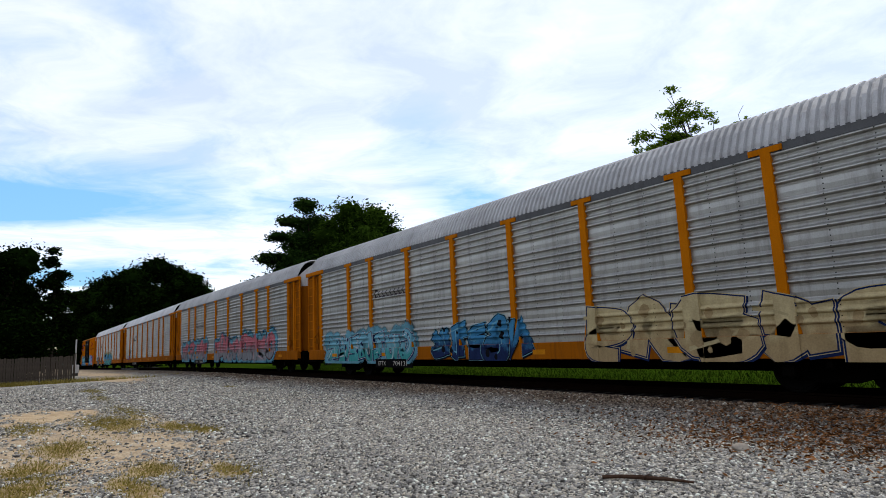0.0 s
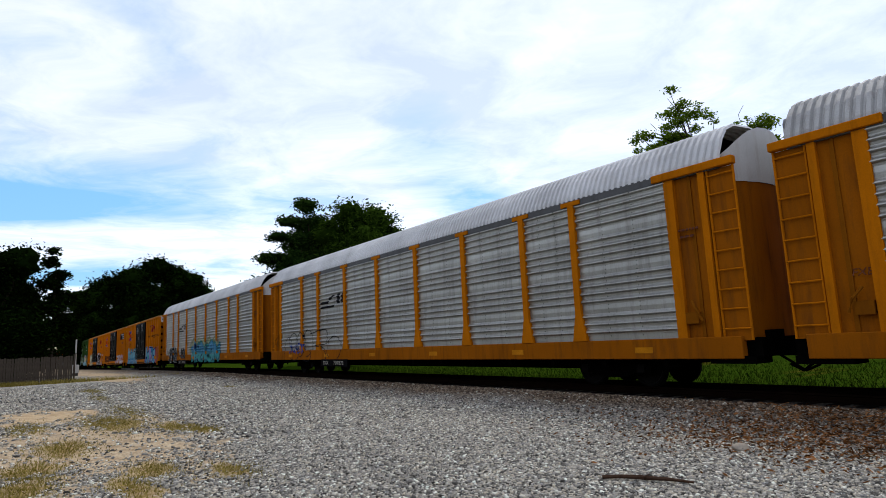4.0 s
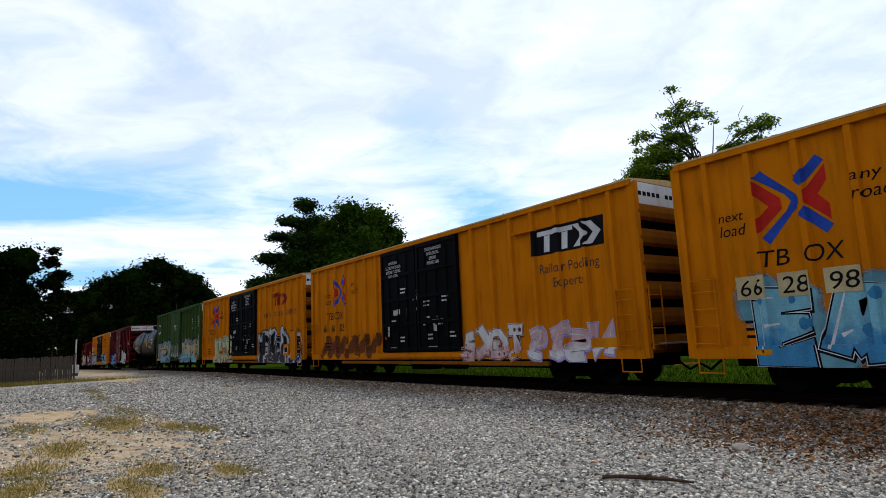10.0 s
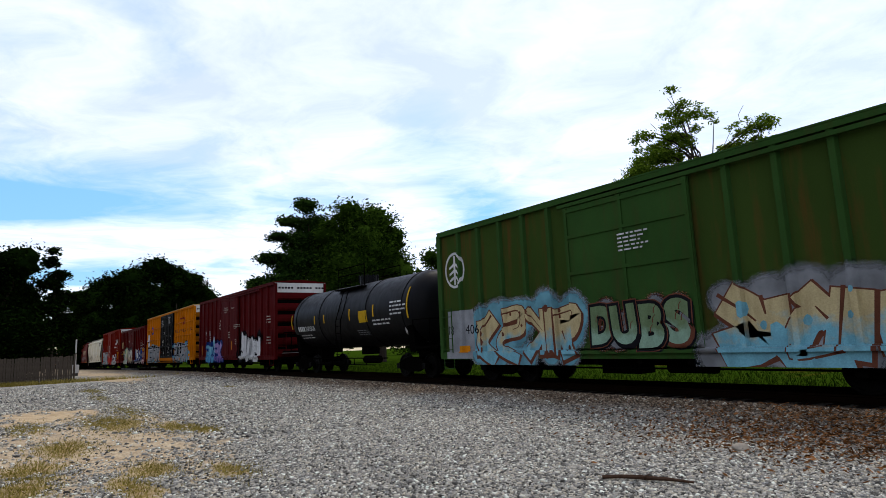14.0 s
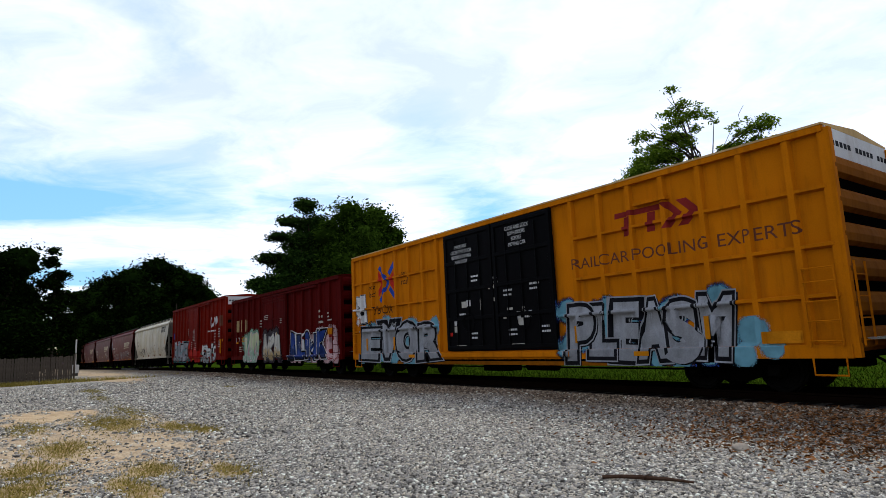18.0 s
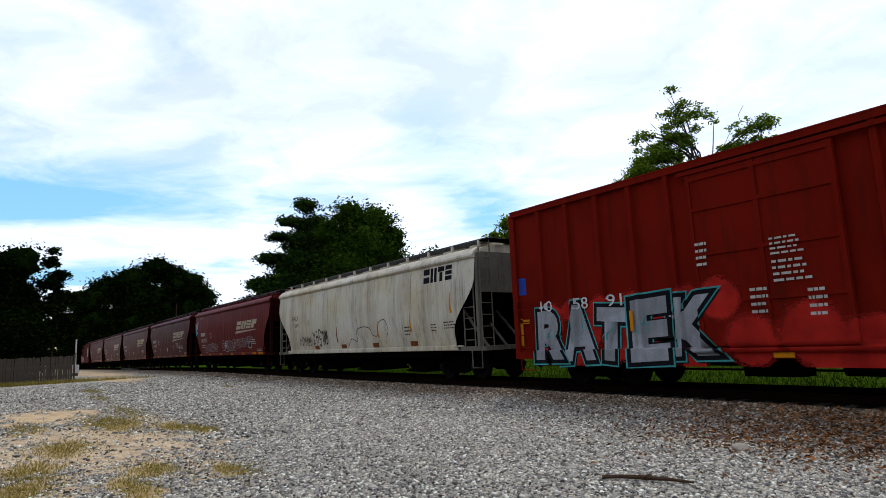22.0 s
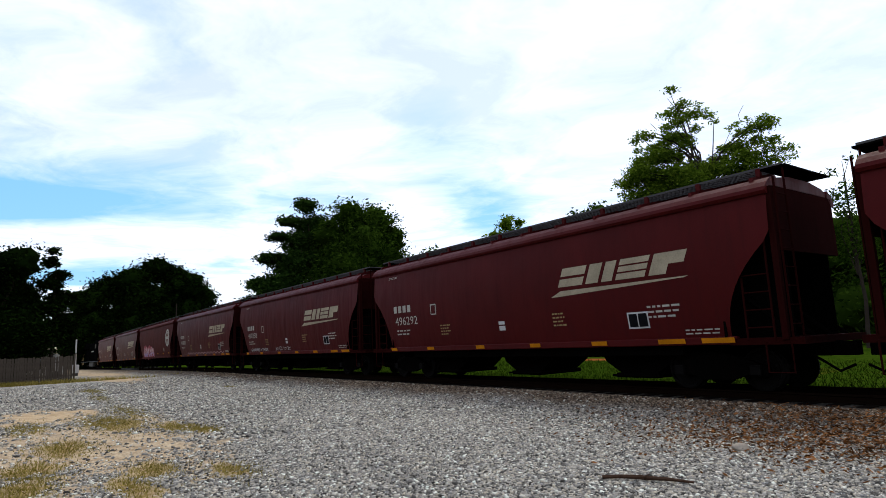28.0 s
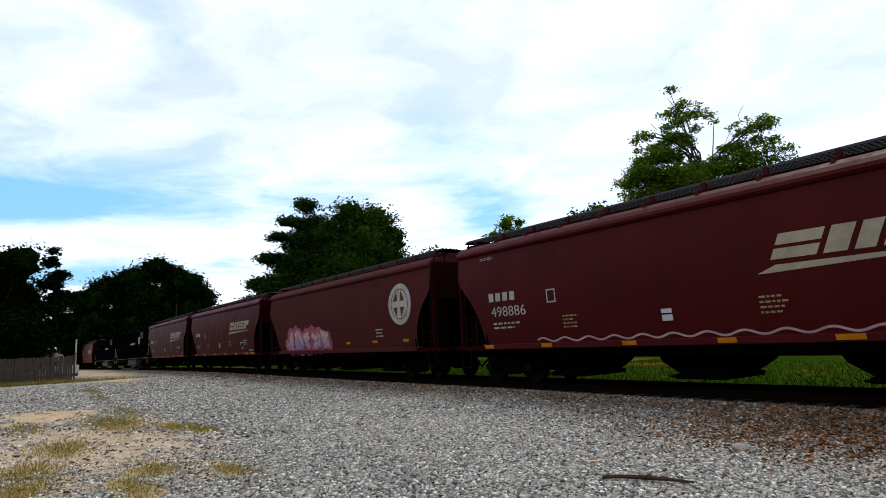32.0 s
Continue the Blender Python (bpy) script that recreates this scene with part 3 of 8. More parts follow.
def lettered(car, text, x0, x1, z0, z1, fills, line, cloud, label, seed=0, shine="white", halo=None, tight=1.12, drop=0.05, fat=1.25):
    """Fat sprayed letters that can be read, overlapping one another: fills are (upper, lower) inks, letter by letter."""
    rng = random.Random(seed + 77)
    wide = [0.5 if ch in "Ii!1" else 1.0 for ch in text]
    w, h = (x1 - x0) / sum(wide), z1 - z0
    place, at = [], x0
    for k in wide:
        place.append((at + 0.5 * w * k, w * k * tight * rng.uniform(0.92, 1.08), h * rng.uniform(-0.03, 0.08), h * rng.uniform(0.80, 0.92), rng.uniform(-5, 5), rng.uniform(-0.05, 0.14)))
        at += w * k
    order = list(range(len(text)))
    rng.shuffle(order)
    base = None
    for name, ink, grow, rise, dx, dz in (("graffiti", line, 0.105, 0.0022, drop, -drop), ("rim", shine, 0.118, 0.0026, 0, 0), ("outline", line, 0.100, 0.003, 0, 0), ("fill", None, 0.052, 0.0034, 0, 0)):
        bm = bmesh.new()
        for i, ch in enumerate(text):
            me = glyph_mesh(ch, grow * fat)
            ref = glyph_mesh(ch, 0.0)
            xs, ys = [v.co.x for v in ref.vertices], [v.co.y for v in ref.vertices]
            a, b, c, d = min(xs), max(xs), min(ys), max(ys)
            cx, wd, lift, ht, turn, lean = place[i]
            k = len(bm.verts)
            kf = len(bm.faces)
            bm.from_mesh(me)
            bm.verts.ensure_lookup_table()
            bm.faces.ensure_lookup_table()
            sx, sz, ca, sa = wd * 0.84 / (b - a + 0.12), ht / (d - c + 0.12), math.cos(radians(turn)), math.sin(radians(turn))
            for v in bm.verts[k:]:
                px, pz = (v.co.x - (a + b) / 2) * sx + lean * (v.co.y - c), (v.co.y - (c + d) / 2) * sz
                v.co = (cx + px * ca - pz * sa + dx, rise + 0.0014 * order[i], max(z0 - 0.06, z0 + h * 0.5 + lift + px * sa + pz * ca + dz))
            for f in bm.faces[kf:]:
                f.material_index = i % len(fills) if name == "fill" else 0
        bmesh.ops.triangulate(bm, faces=bm.faces[:])
        conform(bm, car)
        o = part(name, bm, spray(*fills[0]) if name == "fill" else "ink_" + ink, base or car, "" if base else label)
        if name == "fill":
            for q in fills[1:]:
                o.data.materials.append(spray(*q))
        base = base or o
    if cloud:
        dots = [(cx + rng.uniform(-0.4, 0.4) * wd, z0 + h * rng.uniform(0.05, 0.9) + lift, rng.uniform(0.2, 0.46) * max(0.75, min(wd, h))) for cx, wd, lift, ht, turn, lean in place for _ in range(7)]
        if halo:
            spray_cloud(car, [(a, b, r * 1.08 + 0.05) for a, b, r in dots], halo, base, 0.0010, "halo")
        spray_cloud(car, dots, cloud, base, 0.0016)
    bm = bmesh.new()
    for i, (cx, wd, lift, ht, turn, lean) in enumerate(place):
        for _ in range(3):
            x, z = cx + rng.uniform(-0.3, 0.2) * wd, z0 + h * rng.uniform(0.35, 0.75) + lift
            ribbon(bm, spline([(x, z), (x + 0.02, z + 0.1 * h), (x + 0.1 * wd, z + 0.16 * h)], 4), 0.03, 0.012, 0.0037 + 0.0014 * order[i])
    conform(bm, car)
    tagged(part("highlight", bm, "ink_" + shine, base), kind="stuff")
    return base


def outlined(car, text, x0, x1, z0, z1, ink, seed, label, w=0.02):
    """Fat letters sprayed in outline only."""
    rng = random.Random(seed)
    step = (x1 - x0) / len(text)
    bm = bmesh.new()
    for i, ch in enumerate(text):
        me = glyph_mesh(ch, 0.06, 0.024)
        xs, ys = [v.co.x for v in me.vertices], [v.co.y for v in me.vertices]
        a, b, c, d = min(xs), max(xs), min(ys), max(ys)
        k = len(bm.verts)
        bm.from_mesh(me)
        bm.verts.ensure_lookup_table()
        lift, ht, lean = rng.uniform(0, 0.16) * (z1 - z0), (z1 - z0) * rng.uniform(0.72, 0.9), rng.uniform(-0.05, 0.2)
        for v in bm.verts[k:]:
            pz = (v.co.y - c) / (d - c)
            v.co = (x0 + step * (i + (v.co.x - a) / (b - a) * 1.04) + lean * pz * ht, 0.006 + 0.0006 * i + 0.12 * v.co.z, z0 + lift + ht * pz)
    conform(bm, car)
    return part("graffiti", bm, "ink_" + ink, car, label)


def scrawl(car, x0, x1, z0, z1, letters, ink, seed=1, w=0.05, label="thin sprayed scrawl"):
    """A thin one-line tag."""
    rng = random.Random(seed)
    bm = bmesh.new()
    lw = (x1 - x0) / letters
    for i in range(letters):
        for j, s in enumerate(rng.choice(FORMS)):
            pts = [(x0 + lw * (i + 0.1 + 0.85 * px) + rng.uniform(-0.1, 0.1) * lw, z0 + (z1 - z0) * (0.1 + 0.8 * pz) + rng.uniform(-0.08, 0.08) * (z1 - z0)) for px, pz in s]
            ribbon(bm, spline(pts, 6), w, w * 0.7, 0.005 + 0.0004 * (i * 3 + j))
    conform(bm, car)
    return part("graffiti", bm, "ink_" + ink, car, label)


# ---- box cars ----
def rib_surface(ribs, cross=(), base=-1.50, d=0.10, foot=0.10, top=0.06, lo=0.98):
    """The near side of a box car: flat sheet, upright hat ribs and level rails."""
    kx = sorted(k for r in ribs for k in (r - foot, r - top, r + top, r + foot))
    kz = [lo - 0.001, lo + 0.001] + sorted(z + k for z in cross for k in (-0.07, -0.035, 0.03, 0.045))

    def fn(x, z):
        if z < lo:
            return -1.605
        y = base
        for r in ribs:
            a = abs(x - r)
            if a < foot:
                y = base - d * min(1.0, (foot - a) / (foot - top))
        for r in cross:
            k = z - r
            if -0.07 < k < 0.045:
                y = min(y, base - d * min(1.0, (k + 0.07) / 0.035, (0.045 - k) / 0.015))
        return y
    return kx, kz, fn


def boxcar(name, label, group, length, eave, side, ends, roof, ribs, door, door_mat, plug=False, cross=(), end_white=True, chord=None, sill=0.68, ladder_mat=None, body=None):
    car = empty(name, label, "boxcar", group)
    h = length / 2
    lm = ladder_mat or side
    part("body", softbox(-h, h, -1.50, 1.50, 0.9, eave - 0.02, 0.012), body or side, car)
    for s in (-1, 1):
        part("side_sill", boxes((-h, h, *sorted((s * 1.605, s * 1.45)), sill + 0.05, 0.98)), side, car)
    bm = bmesh.new()
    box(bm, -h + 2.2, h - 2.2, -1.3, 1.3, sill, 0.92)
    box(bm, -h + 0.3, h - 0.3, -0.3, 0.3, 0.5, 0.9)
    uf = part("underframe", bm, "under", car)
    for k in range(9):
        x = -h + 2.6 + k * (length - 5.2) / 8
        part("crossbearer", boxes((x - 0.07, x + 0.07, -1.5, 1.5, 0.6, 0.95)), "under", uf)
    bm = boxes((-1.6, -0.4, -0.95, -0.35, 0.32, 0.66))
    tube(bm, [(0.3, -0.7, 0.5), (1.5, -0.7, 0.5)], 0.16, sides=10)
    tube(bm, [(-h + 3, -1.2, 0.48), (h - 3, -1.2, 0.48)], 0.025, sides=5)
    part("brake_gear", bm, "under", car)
    # ribs, each a pressed hat section
    first = None
    for x in ribs:
        if first is None:
            bm = bmesh.new()
            prof = [(-0.10, -1.50), (-0.06, -1.60), (0.06, -1.60), (0.10, -1.50)]
            va = [bm.verts.new((px, py, 0.97)) for px, py in prof]
            vb = [bm.verts.new((px, py, eave - 0.14)) for px, py in prof]
            for i in range(3):
                bm.faces.new((va[i], va[i + 1], vb[i + 1], vb[i]))
            bm.faces.new(vb)
            bm.faces.new(va[::-1])
            first = part("rib", bm, side, car)
            first.matrix_basis = Matrix.Translation((x, 0, 0))
        else:
            again(first, Matrix.Translation((x, 0, 0)))
    edges = [-h] + sorted(ribs) + [h]
    for z in cross:
        for a, b in zip(edges, edges[1:]):
            if b - a > 0.5 and not (door[0] - 0.1 < (a + b) / 2 < door[1] + 0.1):
                bm = bmesh.new()
                prism(bm, [(-1.50, z - 0.07), (-1.60, z - 0.035), (-1.60, z + 0.03), (-1.50, z + 0.045)], "x", a + 0.06, b - 0.06)
                part("rail", bm, side, car)
    # roof and its chords
    bm = bmesh.new()
    prism(bm, [(-1.63, eave - 0.01), (-1.63, eave + 0.03), (0, eave + 0.16), (1.63, eave + 0.03), (1.63, eave - 0.01)], "x", -h - 0.02, h + 0.02)
    rf = part("roof", bm, roof, car)
    one = None
    k = 15
    for i in range(1, k):
        x = -h + length * i / k
        if one is None:
            bm = bmesh.new()
            prism(bm, [(-1.56, eave + 0.03), (-1.50, eave + 0.06), (0, eave + 0.20), (1.50, eave + 0.06), (1.56, eave + 0.03), (0, eave + 0.155)], "x", -0.05, 0.05)
            one = part("roof_seam", bm, roof, rf)
            one.matrix_basis = Matrix.Translation((x, 0, 0))
        else:
            again(one, Matrix.Translation((x, 0, 0)))
    for s in (-1, 1):
        part("top_chord", boxes((-h, h, *sorted((s * 1.62, s * 1.48)), eave - 0.14, eave - 0.012)), chord or side, car)
    # ends with pressed ribs; shade between them is the near-black wall colour
    for s in (-1, 1):
        en = part("end_wall", boxes((*sorted((s * (h - 0.02), s * (h + 0.02))), -1.56, 1.56, 0.72, eave - 0.06)), "under", car)
        top = eave - (0.75 if end_white else 0.25)
        for y in (-1.51, 1.51):
            part("corner_post", boxes((*sorted((s * (h - 0.10), s * (h + 0.115))), y - 0.075, y + 0.075, 0.74, eave - 0.07)), side, en)
        n = 6
        one = None
        for i in range(n):
            z = 1.02 + (top - 1.1) * i / (n - 1)
            if one is None:
                bm = bmesh.new()
                prism(bm, [(s * (h + 0.02), 0.27), (s * (h + 0.08), 0.2), (s * (h + 0.12), 0.05), (s * (h + 0.11), -0.10), (s * (h + 0.02), -0.18)], "y", -1.50, 1.50)
                one = part("end_rib", bm, ends, en)
                one.matrix_basis = Matrix.Translation((0, 0, z))
            else:
                again(one, Matrix.Translation((0, 0, z)))
        if end_white:
            part("end_panel", boxes((*sorted((s * (h + 0.02), s * (h + 0.05))), -1.56, 1.56, eave - 0.66, eave - 0.04)), "white", en, "white painted top end panel")
            bm = bmesh.new()
            for k in range(15):
                y = -1.35 + 0.19 * k
                if k % 6 != 5:
                    box(bm, *sorted((s * (h + 0.045), s * (h + 0.054))), y, y + 0.13, eave - 0.38, eave - 0.27)
            tagged(part("small_print", bm, "ink_black", en), kind="stuff")
    # doors
    SURF[car] = rib_surface(ribs, cross)
    d0, d1 = door
    if plug:
        mid = (d0 + d1) / 2
        for a, b in ((d0, mid), (mid, d1)):
            dr = part("door", softbox(a + 0.02, b - 0.02, -1.63, -1.54, 1.0, eave - 0.16, 0.015), door_mat, car, "black plug door with locking rods")
            for k in (0.25, 0.5, 0.75):
                bm = bmesh.new()
                x = a + (b - a) * k
                tube(bm, [(x, -1.66, 1.15), (x, -1.66, eave - 0.4)], 0.022, sides=6)
                part("locking_rod", bm, door_mat, dr)
            for z in (1.05, 2.0, 2.95, 3.9, eave - 0.32):
                part("door_rail", softbox(a + 0.06, b - 0.06, -1.675, -1.625, z, z + 0.12, 0.01), door_mat, dr)
            for x in (a + 0.1, b - 0.1):
                part("door_stile", softbox(x - 0.07, x + 0.07, -1.672, -1.625, 1.02, eave - 0.18, 0.01), door_mat, dr)
            bm = bmesh.new()
            cx = (a + b) / 2
            tube(bm, [(cx + 0.3 * math.cos(t * 0.7), -1.68, 1.9 + 0.3 * math.sin(t * 0.7)) for t in range(10)], 0.02, sides=5)
            part("door_handle", bm, door_mat, dr)
        part("door_track", boxes((d0 - 0.35, d1 + 0.35, -1.68, -1.60, 0.80, 0.94)), side, car)
        old = SURF[car]
        ta, tb = d0 - 0.35, d1 + 0.35
        SURF[car] = ([d0 - 0.001, d0 + 0.001, d1 - 0.001, d1 + 0.001, ta - 0.001, ta + 0.001, tb - 0.001, tb + 0.001] + [k for k in old[0] if not d0 < k < d1], old[1] + [eave - 0.16, 0.799, 0.801, 0.939, 0.941],
                     lambda x, z: -1.682 if 0.80 <= z <= 0.94 and ta <= x <= tb else -1.635 if d0 <= x <= d1 and 0.98 < z < eave - 0.15 else old[2](x, z))
    else:
        dr = part("door", softbox(d0, d1, -1.64, -1.54, 0.98, eave - 0.3, 0.02), door_mat, car, "sliding door with pressed frame")
        for z in (1.05, 1.95, 3.0, 4.0, eave - 0.42):
            part("door_rail", boxes((d0 + 0.06, d1 - 0.06, -1.675, -1.635, z - 0.045, z + 0.045)), door_mat, dr)
        for x in (d0 + 0.06, (d0 + d1) / 2, d1 - 0.06):
            part("door_post", boxes((x - 0.05, x + 0.05, -1.672, -1.635, 1.0, eave - 0.32)), door_mat, dr)
        part("door_track", boxes((d0 - 0.4, d1 + (d1 - d0) + 0.3, -1.68, -1.6, 0.86, 0.95)), side, car)
        part("door_track", boxes((d0 - 0.2, d1 + (d1 - d0) + 0.3, -1.67, -1.6, eave - 0.29, eave - 0.2)), side, car)
        old = SURF[car]
        ta, tb = d0 - 0.4, d1 + (d1 - d0) + 0.3
        SURF[car] = ([d0 - 0.001, d0 + 0.001, d1 - 0.001, d1 + 0.001, ta - 0.001, ta + 0.001, tb - 0.001, tb + 0.001] + [k for k in old[0] if not d0 < k < d1], old[1] + [0.859, 0.861, 0.949, 0.951],
                     lambda x, z: -1.682 if 0.86 <= z <= 0.95 and ta <= x <= tb else -1.68 if d0 <= x <= d1 and 0.98 < z < eave - 0.3 else old[2](x, z))
    # grab irons and steps
    for s in (-1, 1):
        a, b = sorted((s * (h - 0.12), s * (h - 0.68)))
        ladder(car, "side_ladder", lm, [((a, -1.64, 0.95), (a, -1.64, 2.45)), ((b, -1.64, 0.95), (b, -1.64, 2.45))],
               [((a, -1.66, z), (b, -1.66, z)) for z in (1.05, 1.42, 1.79, 2.16, 2.42)])
        bm = bmesh.new()
        tube(bm, [(a, -1.6, 0.75), (a, -1.6, 0.42), (b, -1.6, 0.42), (b, -1.6, 0.75)], 0.02, sides=5)
        part("step", bm, lm, car)
        e = s * (h + 0.16)
        ladder(car, "end_ladder", lm, [((e, -1.45, 0.95), (e, -1.45, 2.5)), ((e, -0.95, 0.95), (e, -0.95, 2.5))], [((e, -1.45, z), (e, -0.95, z)) for z in (1.05, 1.45, 1.85, 2.25)])
    for s in (-1, 1):
        part("crossover_step", boxes((*sorted((s * (h + 0.05), s * (h + 0.3))), -1.2, 1.2, 1.05, 1.09)), "galv", car)
    bm = bmesh.new()
    tube(bm, [(h + 0.2, 0.7 + 0.28 * math.cos(t * 0.524), 2.4 + 0.28 * math.sin(t * 0.524)) for t in range(13)], 0.02, sides=5)
    for t in range(3):
        tube(bm, [(h + 0.2, 0.7, 2.4), (h + 0.2, 0.7 + 0.28 * math.cos(t * 2.1), 2.4 + 0.28 * math.sin(t * 2.1))], 0.014, sides=4)
    part("brake_wheel", bm, "under", car)
    draft_gear(car, h)
    for s in (-1, 1):
        bogie(car, s * (h - 2.55))
    return car


def arrows_mark(car, x, z, w, h):
    """Two crossing arrow bands, red and blue."""
    def p(pts):
        return [(x + w * a, z + h * b) for a, b in pts]
    mark(car, [p([(0.0, 0.92), (0.12, 1.0), (0.5, 0.66), (0.5, 0.52), (0.42, 0.62)]), p([(0.5, 0.66), (0.62, 0.55), (0.62, 0.46), (0.5, 0.36), (0.5, 0.52)]), p([(0.42, 0.40), (0.5, 0.52), (0.5, 0.36), (0.14, 0.0), (0.04, 0.1)]),
               p([(0.55, 0.78), (0.66, 0.68), (0.98, 0.95), (0.88, 1.04)]), p([(0.58, 0.32), (0.68, 0.42), (1.0, 0.14), (0.9, 0.04)])], "royal", 0.006, "arrow_mark", "blue and red crossed arrow emblem")
    mark(car, [p([(0.0, 0.88), (0.36, 0.58), (0.36, 0.44), (0.0, 0.16), (0.0, 0.36), (0.18, 0.5), (0.0, 0.68)]), p([(0.98, 0.9), (0.68, 0.62), (0.68, 0.46), (0.98, 0.2), (0.98, 0.4), (0.85, 0.54), (0.98, 0.7)])], "red", 0.005, "arrow_mark")


def tee_mark(car, x, z, w, h, ink):
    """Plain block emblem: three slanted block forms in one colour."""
    mark(car, [rect(x, z + h * 0.78, w * 0.62, h * 0.22, 0.1), rect(x + w * 0.11, z, w * 0.1, h * 0.76, 0.1), rect(x + w * 0.42, z, w * 0.1, h * 0.76, 0.1),
               [(x + w * 0.62, z), (x + w * 0.72, z), (x + w * 0.86, z + h * 0.5), (x + w * 0.72, z + h), (x + w * 0.62, z + h), (x + w * 0.76, z + h * 0.5)],
               [(x + w * 0.80, z), (x + w * 0.92, z), (x + w * 1.06, z + h * 0.5), (x + w * 0.92, z + h), (x + w * 0.80, z + h), (x + w * 0.94, z + h * 0.5)]], ink, 0.006, "block_emblem")


TB_RIBS = [-8.9, -7.95, -7.0, -6.05, -5.1, -4.15, -3.2, 3.2, 4.15, 5.1, 6.05, 7.0, 7.95, 8.9]


def yellow_boxcar(label, cross=(), num="", ax=-7.35):
    # end ribs get the darker orange, the ends' shade put into colour
    car = boxcar("boxcar", label, "yellow boxcars of the train", 19.2, 5.14, "yellow", "orange", "litroof", TB_RIBS, (-2.65, 2.5), "blackpaint", plug=True, cross=cross)
    arrows_mark(car, ax, 3.0, 1.4, 1.55)
    words(car, "next", ax - 0.85, 3.62, 0.2, "black", 0.55, 0.2)
    words(car, "load", ax - 0.85, 3.3, 0.24, "black", 0.55, 0.2)
    words(car, "any", ax + 1.75, 3.95, 0.2, "black", 0.5, 0.2)
    words(car, "road", ax + 1.75, 3.6, 0.24, "black", 0.62, 0.2)
    words(car, "TB", -8.0, 2.56, 0.33, "black", 0.62, 0.15)
    words(car, "OX", -7.1, 2.56, 0.33, "black", 0.68, 0.15)
    for i in range(0, len(num), 2):
        words(car, num[i:i + 2], -8.45 + 0.85 * i / 2 * 1.0, 2.0, 0.33, "black", 0.52, 0.12, rise=0.017)
    for x, z, rows in ((-2.25, 4.1, ("IMPORTANT", "CLOSE THIS DOOR", "BEFORE CLOSING", "MAIN DOOR")), (0.5, 4.3, ("CLOSE AND LOCK", "BOTH DOORS", "BEFORE", "MOVING CAR"))):
        for i, w in enumerate(rows):
            words(car, w, x + 0.035 * (17 - len(w)), z + 0.32 - 0.17 * i, 0.115, "white", 0.075 * len(w), rise=0.05)
    for k, (x, z) in enumerate(((-1.2, 3.2), (-0.2, 3.05), (0.35, 2.6), (1.5, 2.7), (1.2, 1.9), (-1.9, 2.0), (0.5, 1.4), (-1.3, 1.35), (1.9, 1.45))):
        bars(car, x, z, 0.4, 0.28, 2, "white", 20 + k)
    mark(car, [rect(-1.5, 2.45, 0.22, 0.2), rect(0.9, 1.9, 0.16, 0.24), rect(-2.2, 1.85, 0.14, 0.2)], "white", 0.006, "placard")
    mark(car, [rect(-8.3, 0.80, 0.42, 0.11), rect(-5.2, 0.80, 0.42, 0.11), rect(4.9, 0.80, 0.42, 0.11), rect(8.0, 1.02, 0.75, 0.24)], "amber", 0.006, "reflector")
    part("sill_flange", boxes((-6.4, 6.4, -1.60, -1.48, 0.56, 0.67)), "orange", car)
    for x, z, w, h in ((-1.75, 2.42, 0.28, 0.2), (-0.78, 2.3, 0.08, 0.36), (-0.25, 2.52, 0.22, 0.11), (-0.35, 2.92, 0.28, 0.12), (0.5, 2.2, 0.24, 0.07), (0.95, 1.72, 0.22, 0.22), (-2.2, 1.62, 0.16, 0.2), (0.3, 1.95, 0.14, 0.14), (1.15, 2.1, 0.1, 0.16), (-2.1, 1.15, 0.5, 0.04), (0.6, 1.15, 0.6, 0.04)):
        mark(car, [rect(x, z, w, h)], "stencil", 0.012, "placard")
    mark(car, [rect(-2.45, 1.5, 0.14, 0.12)], "red", 0.012, "placard")
    part("small_ledge", boxes((5.3, 6.2, -1.68, -1.50, 4.42, 4.49)), "yellow", car)
    bars(car, -8.4, 1.1, 0.9, 0.45, 3, "black", 6)
    return car


TRAIN = []


def couple(car, s):
    """Put a car into the train, its middle s metres along it."""
    TRAIN.append((car, s))
    return car


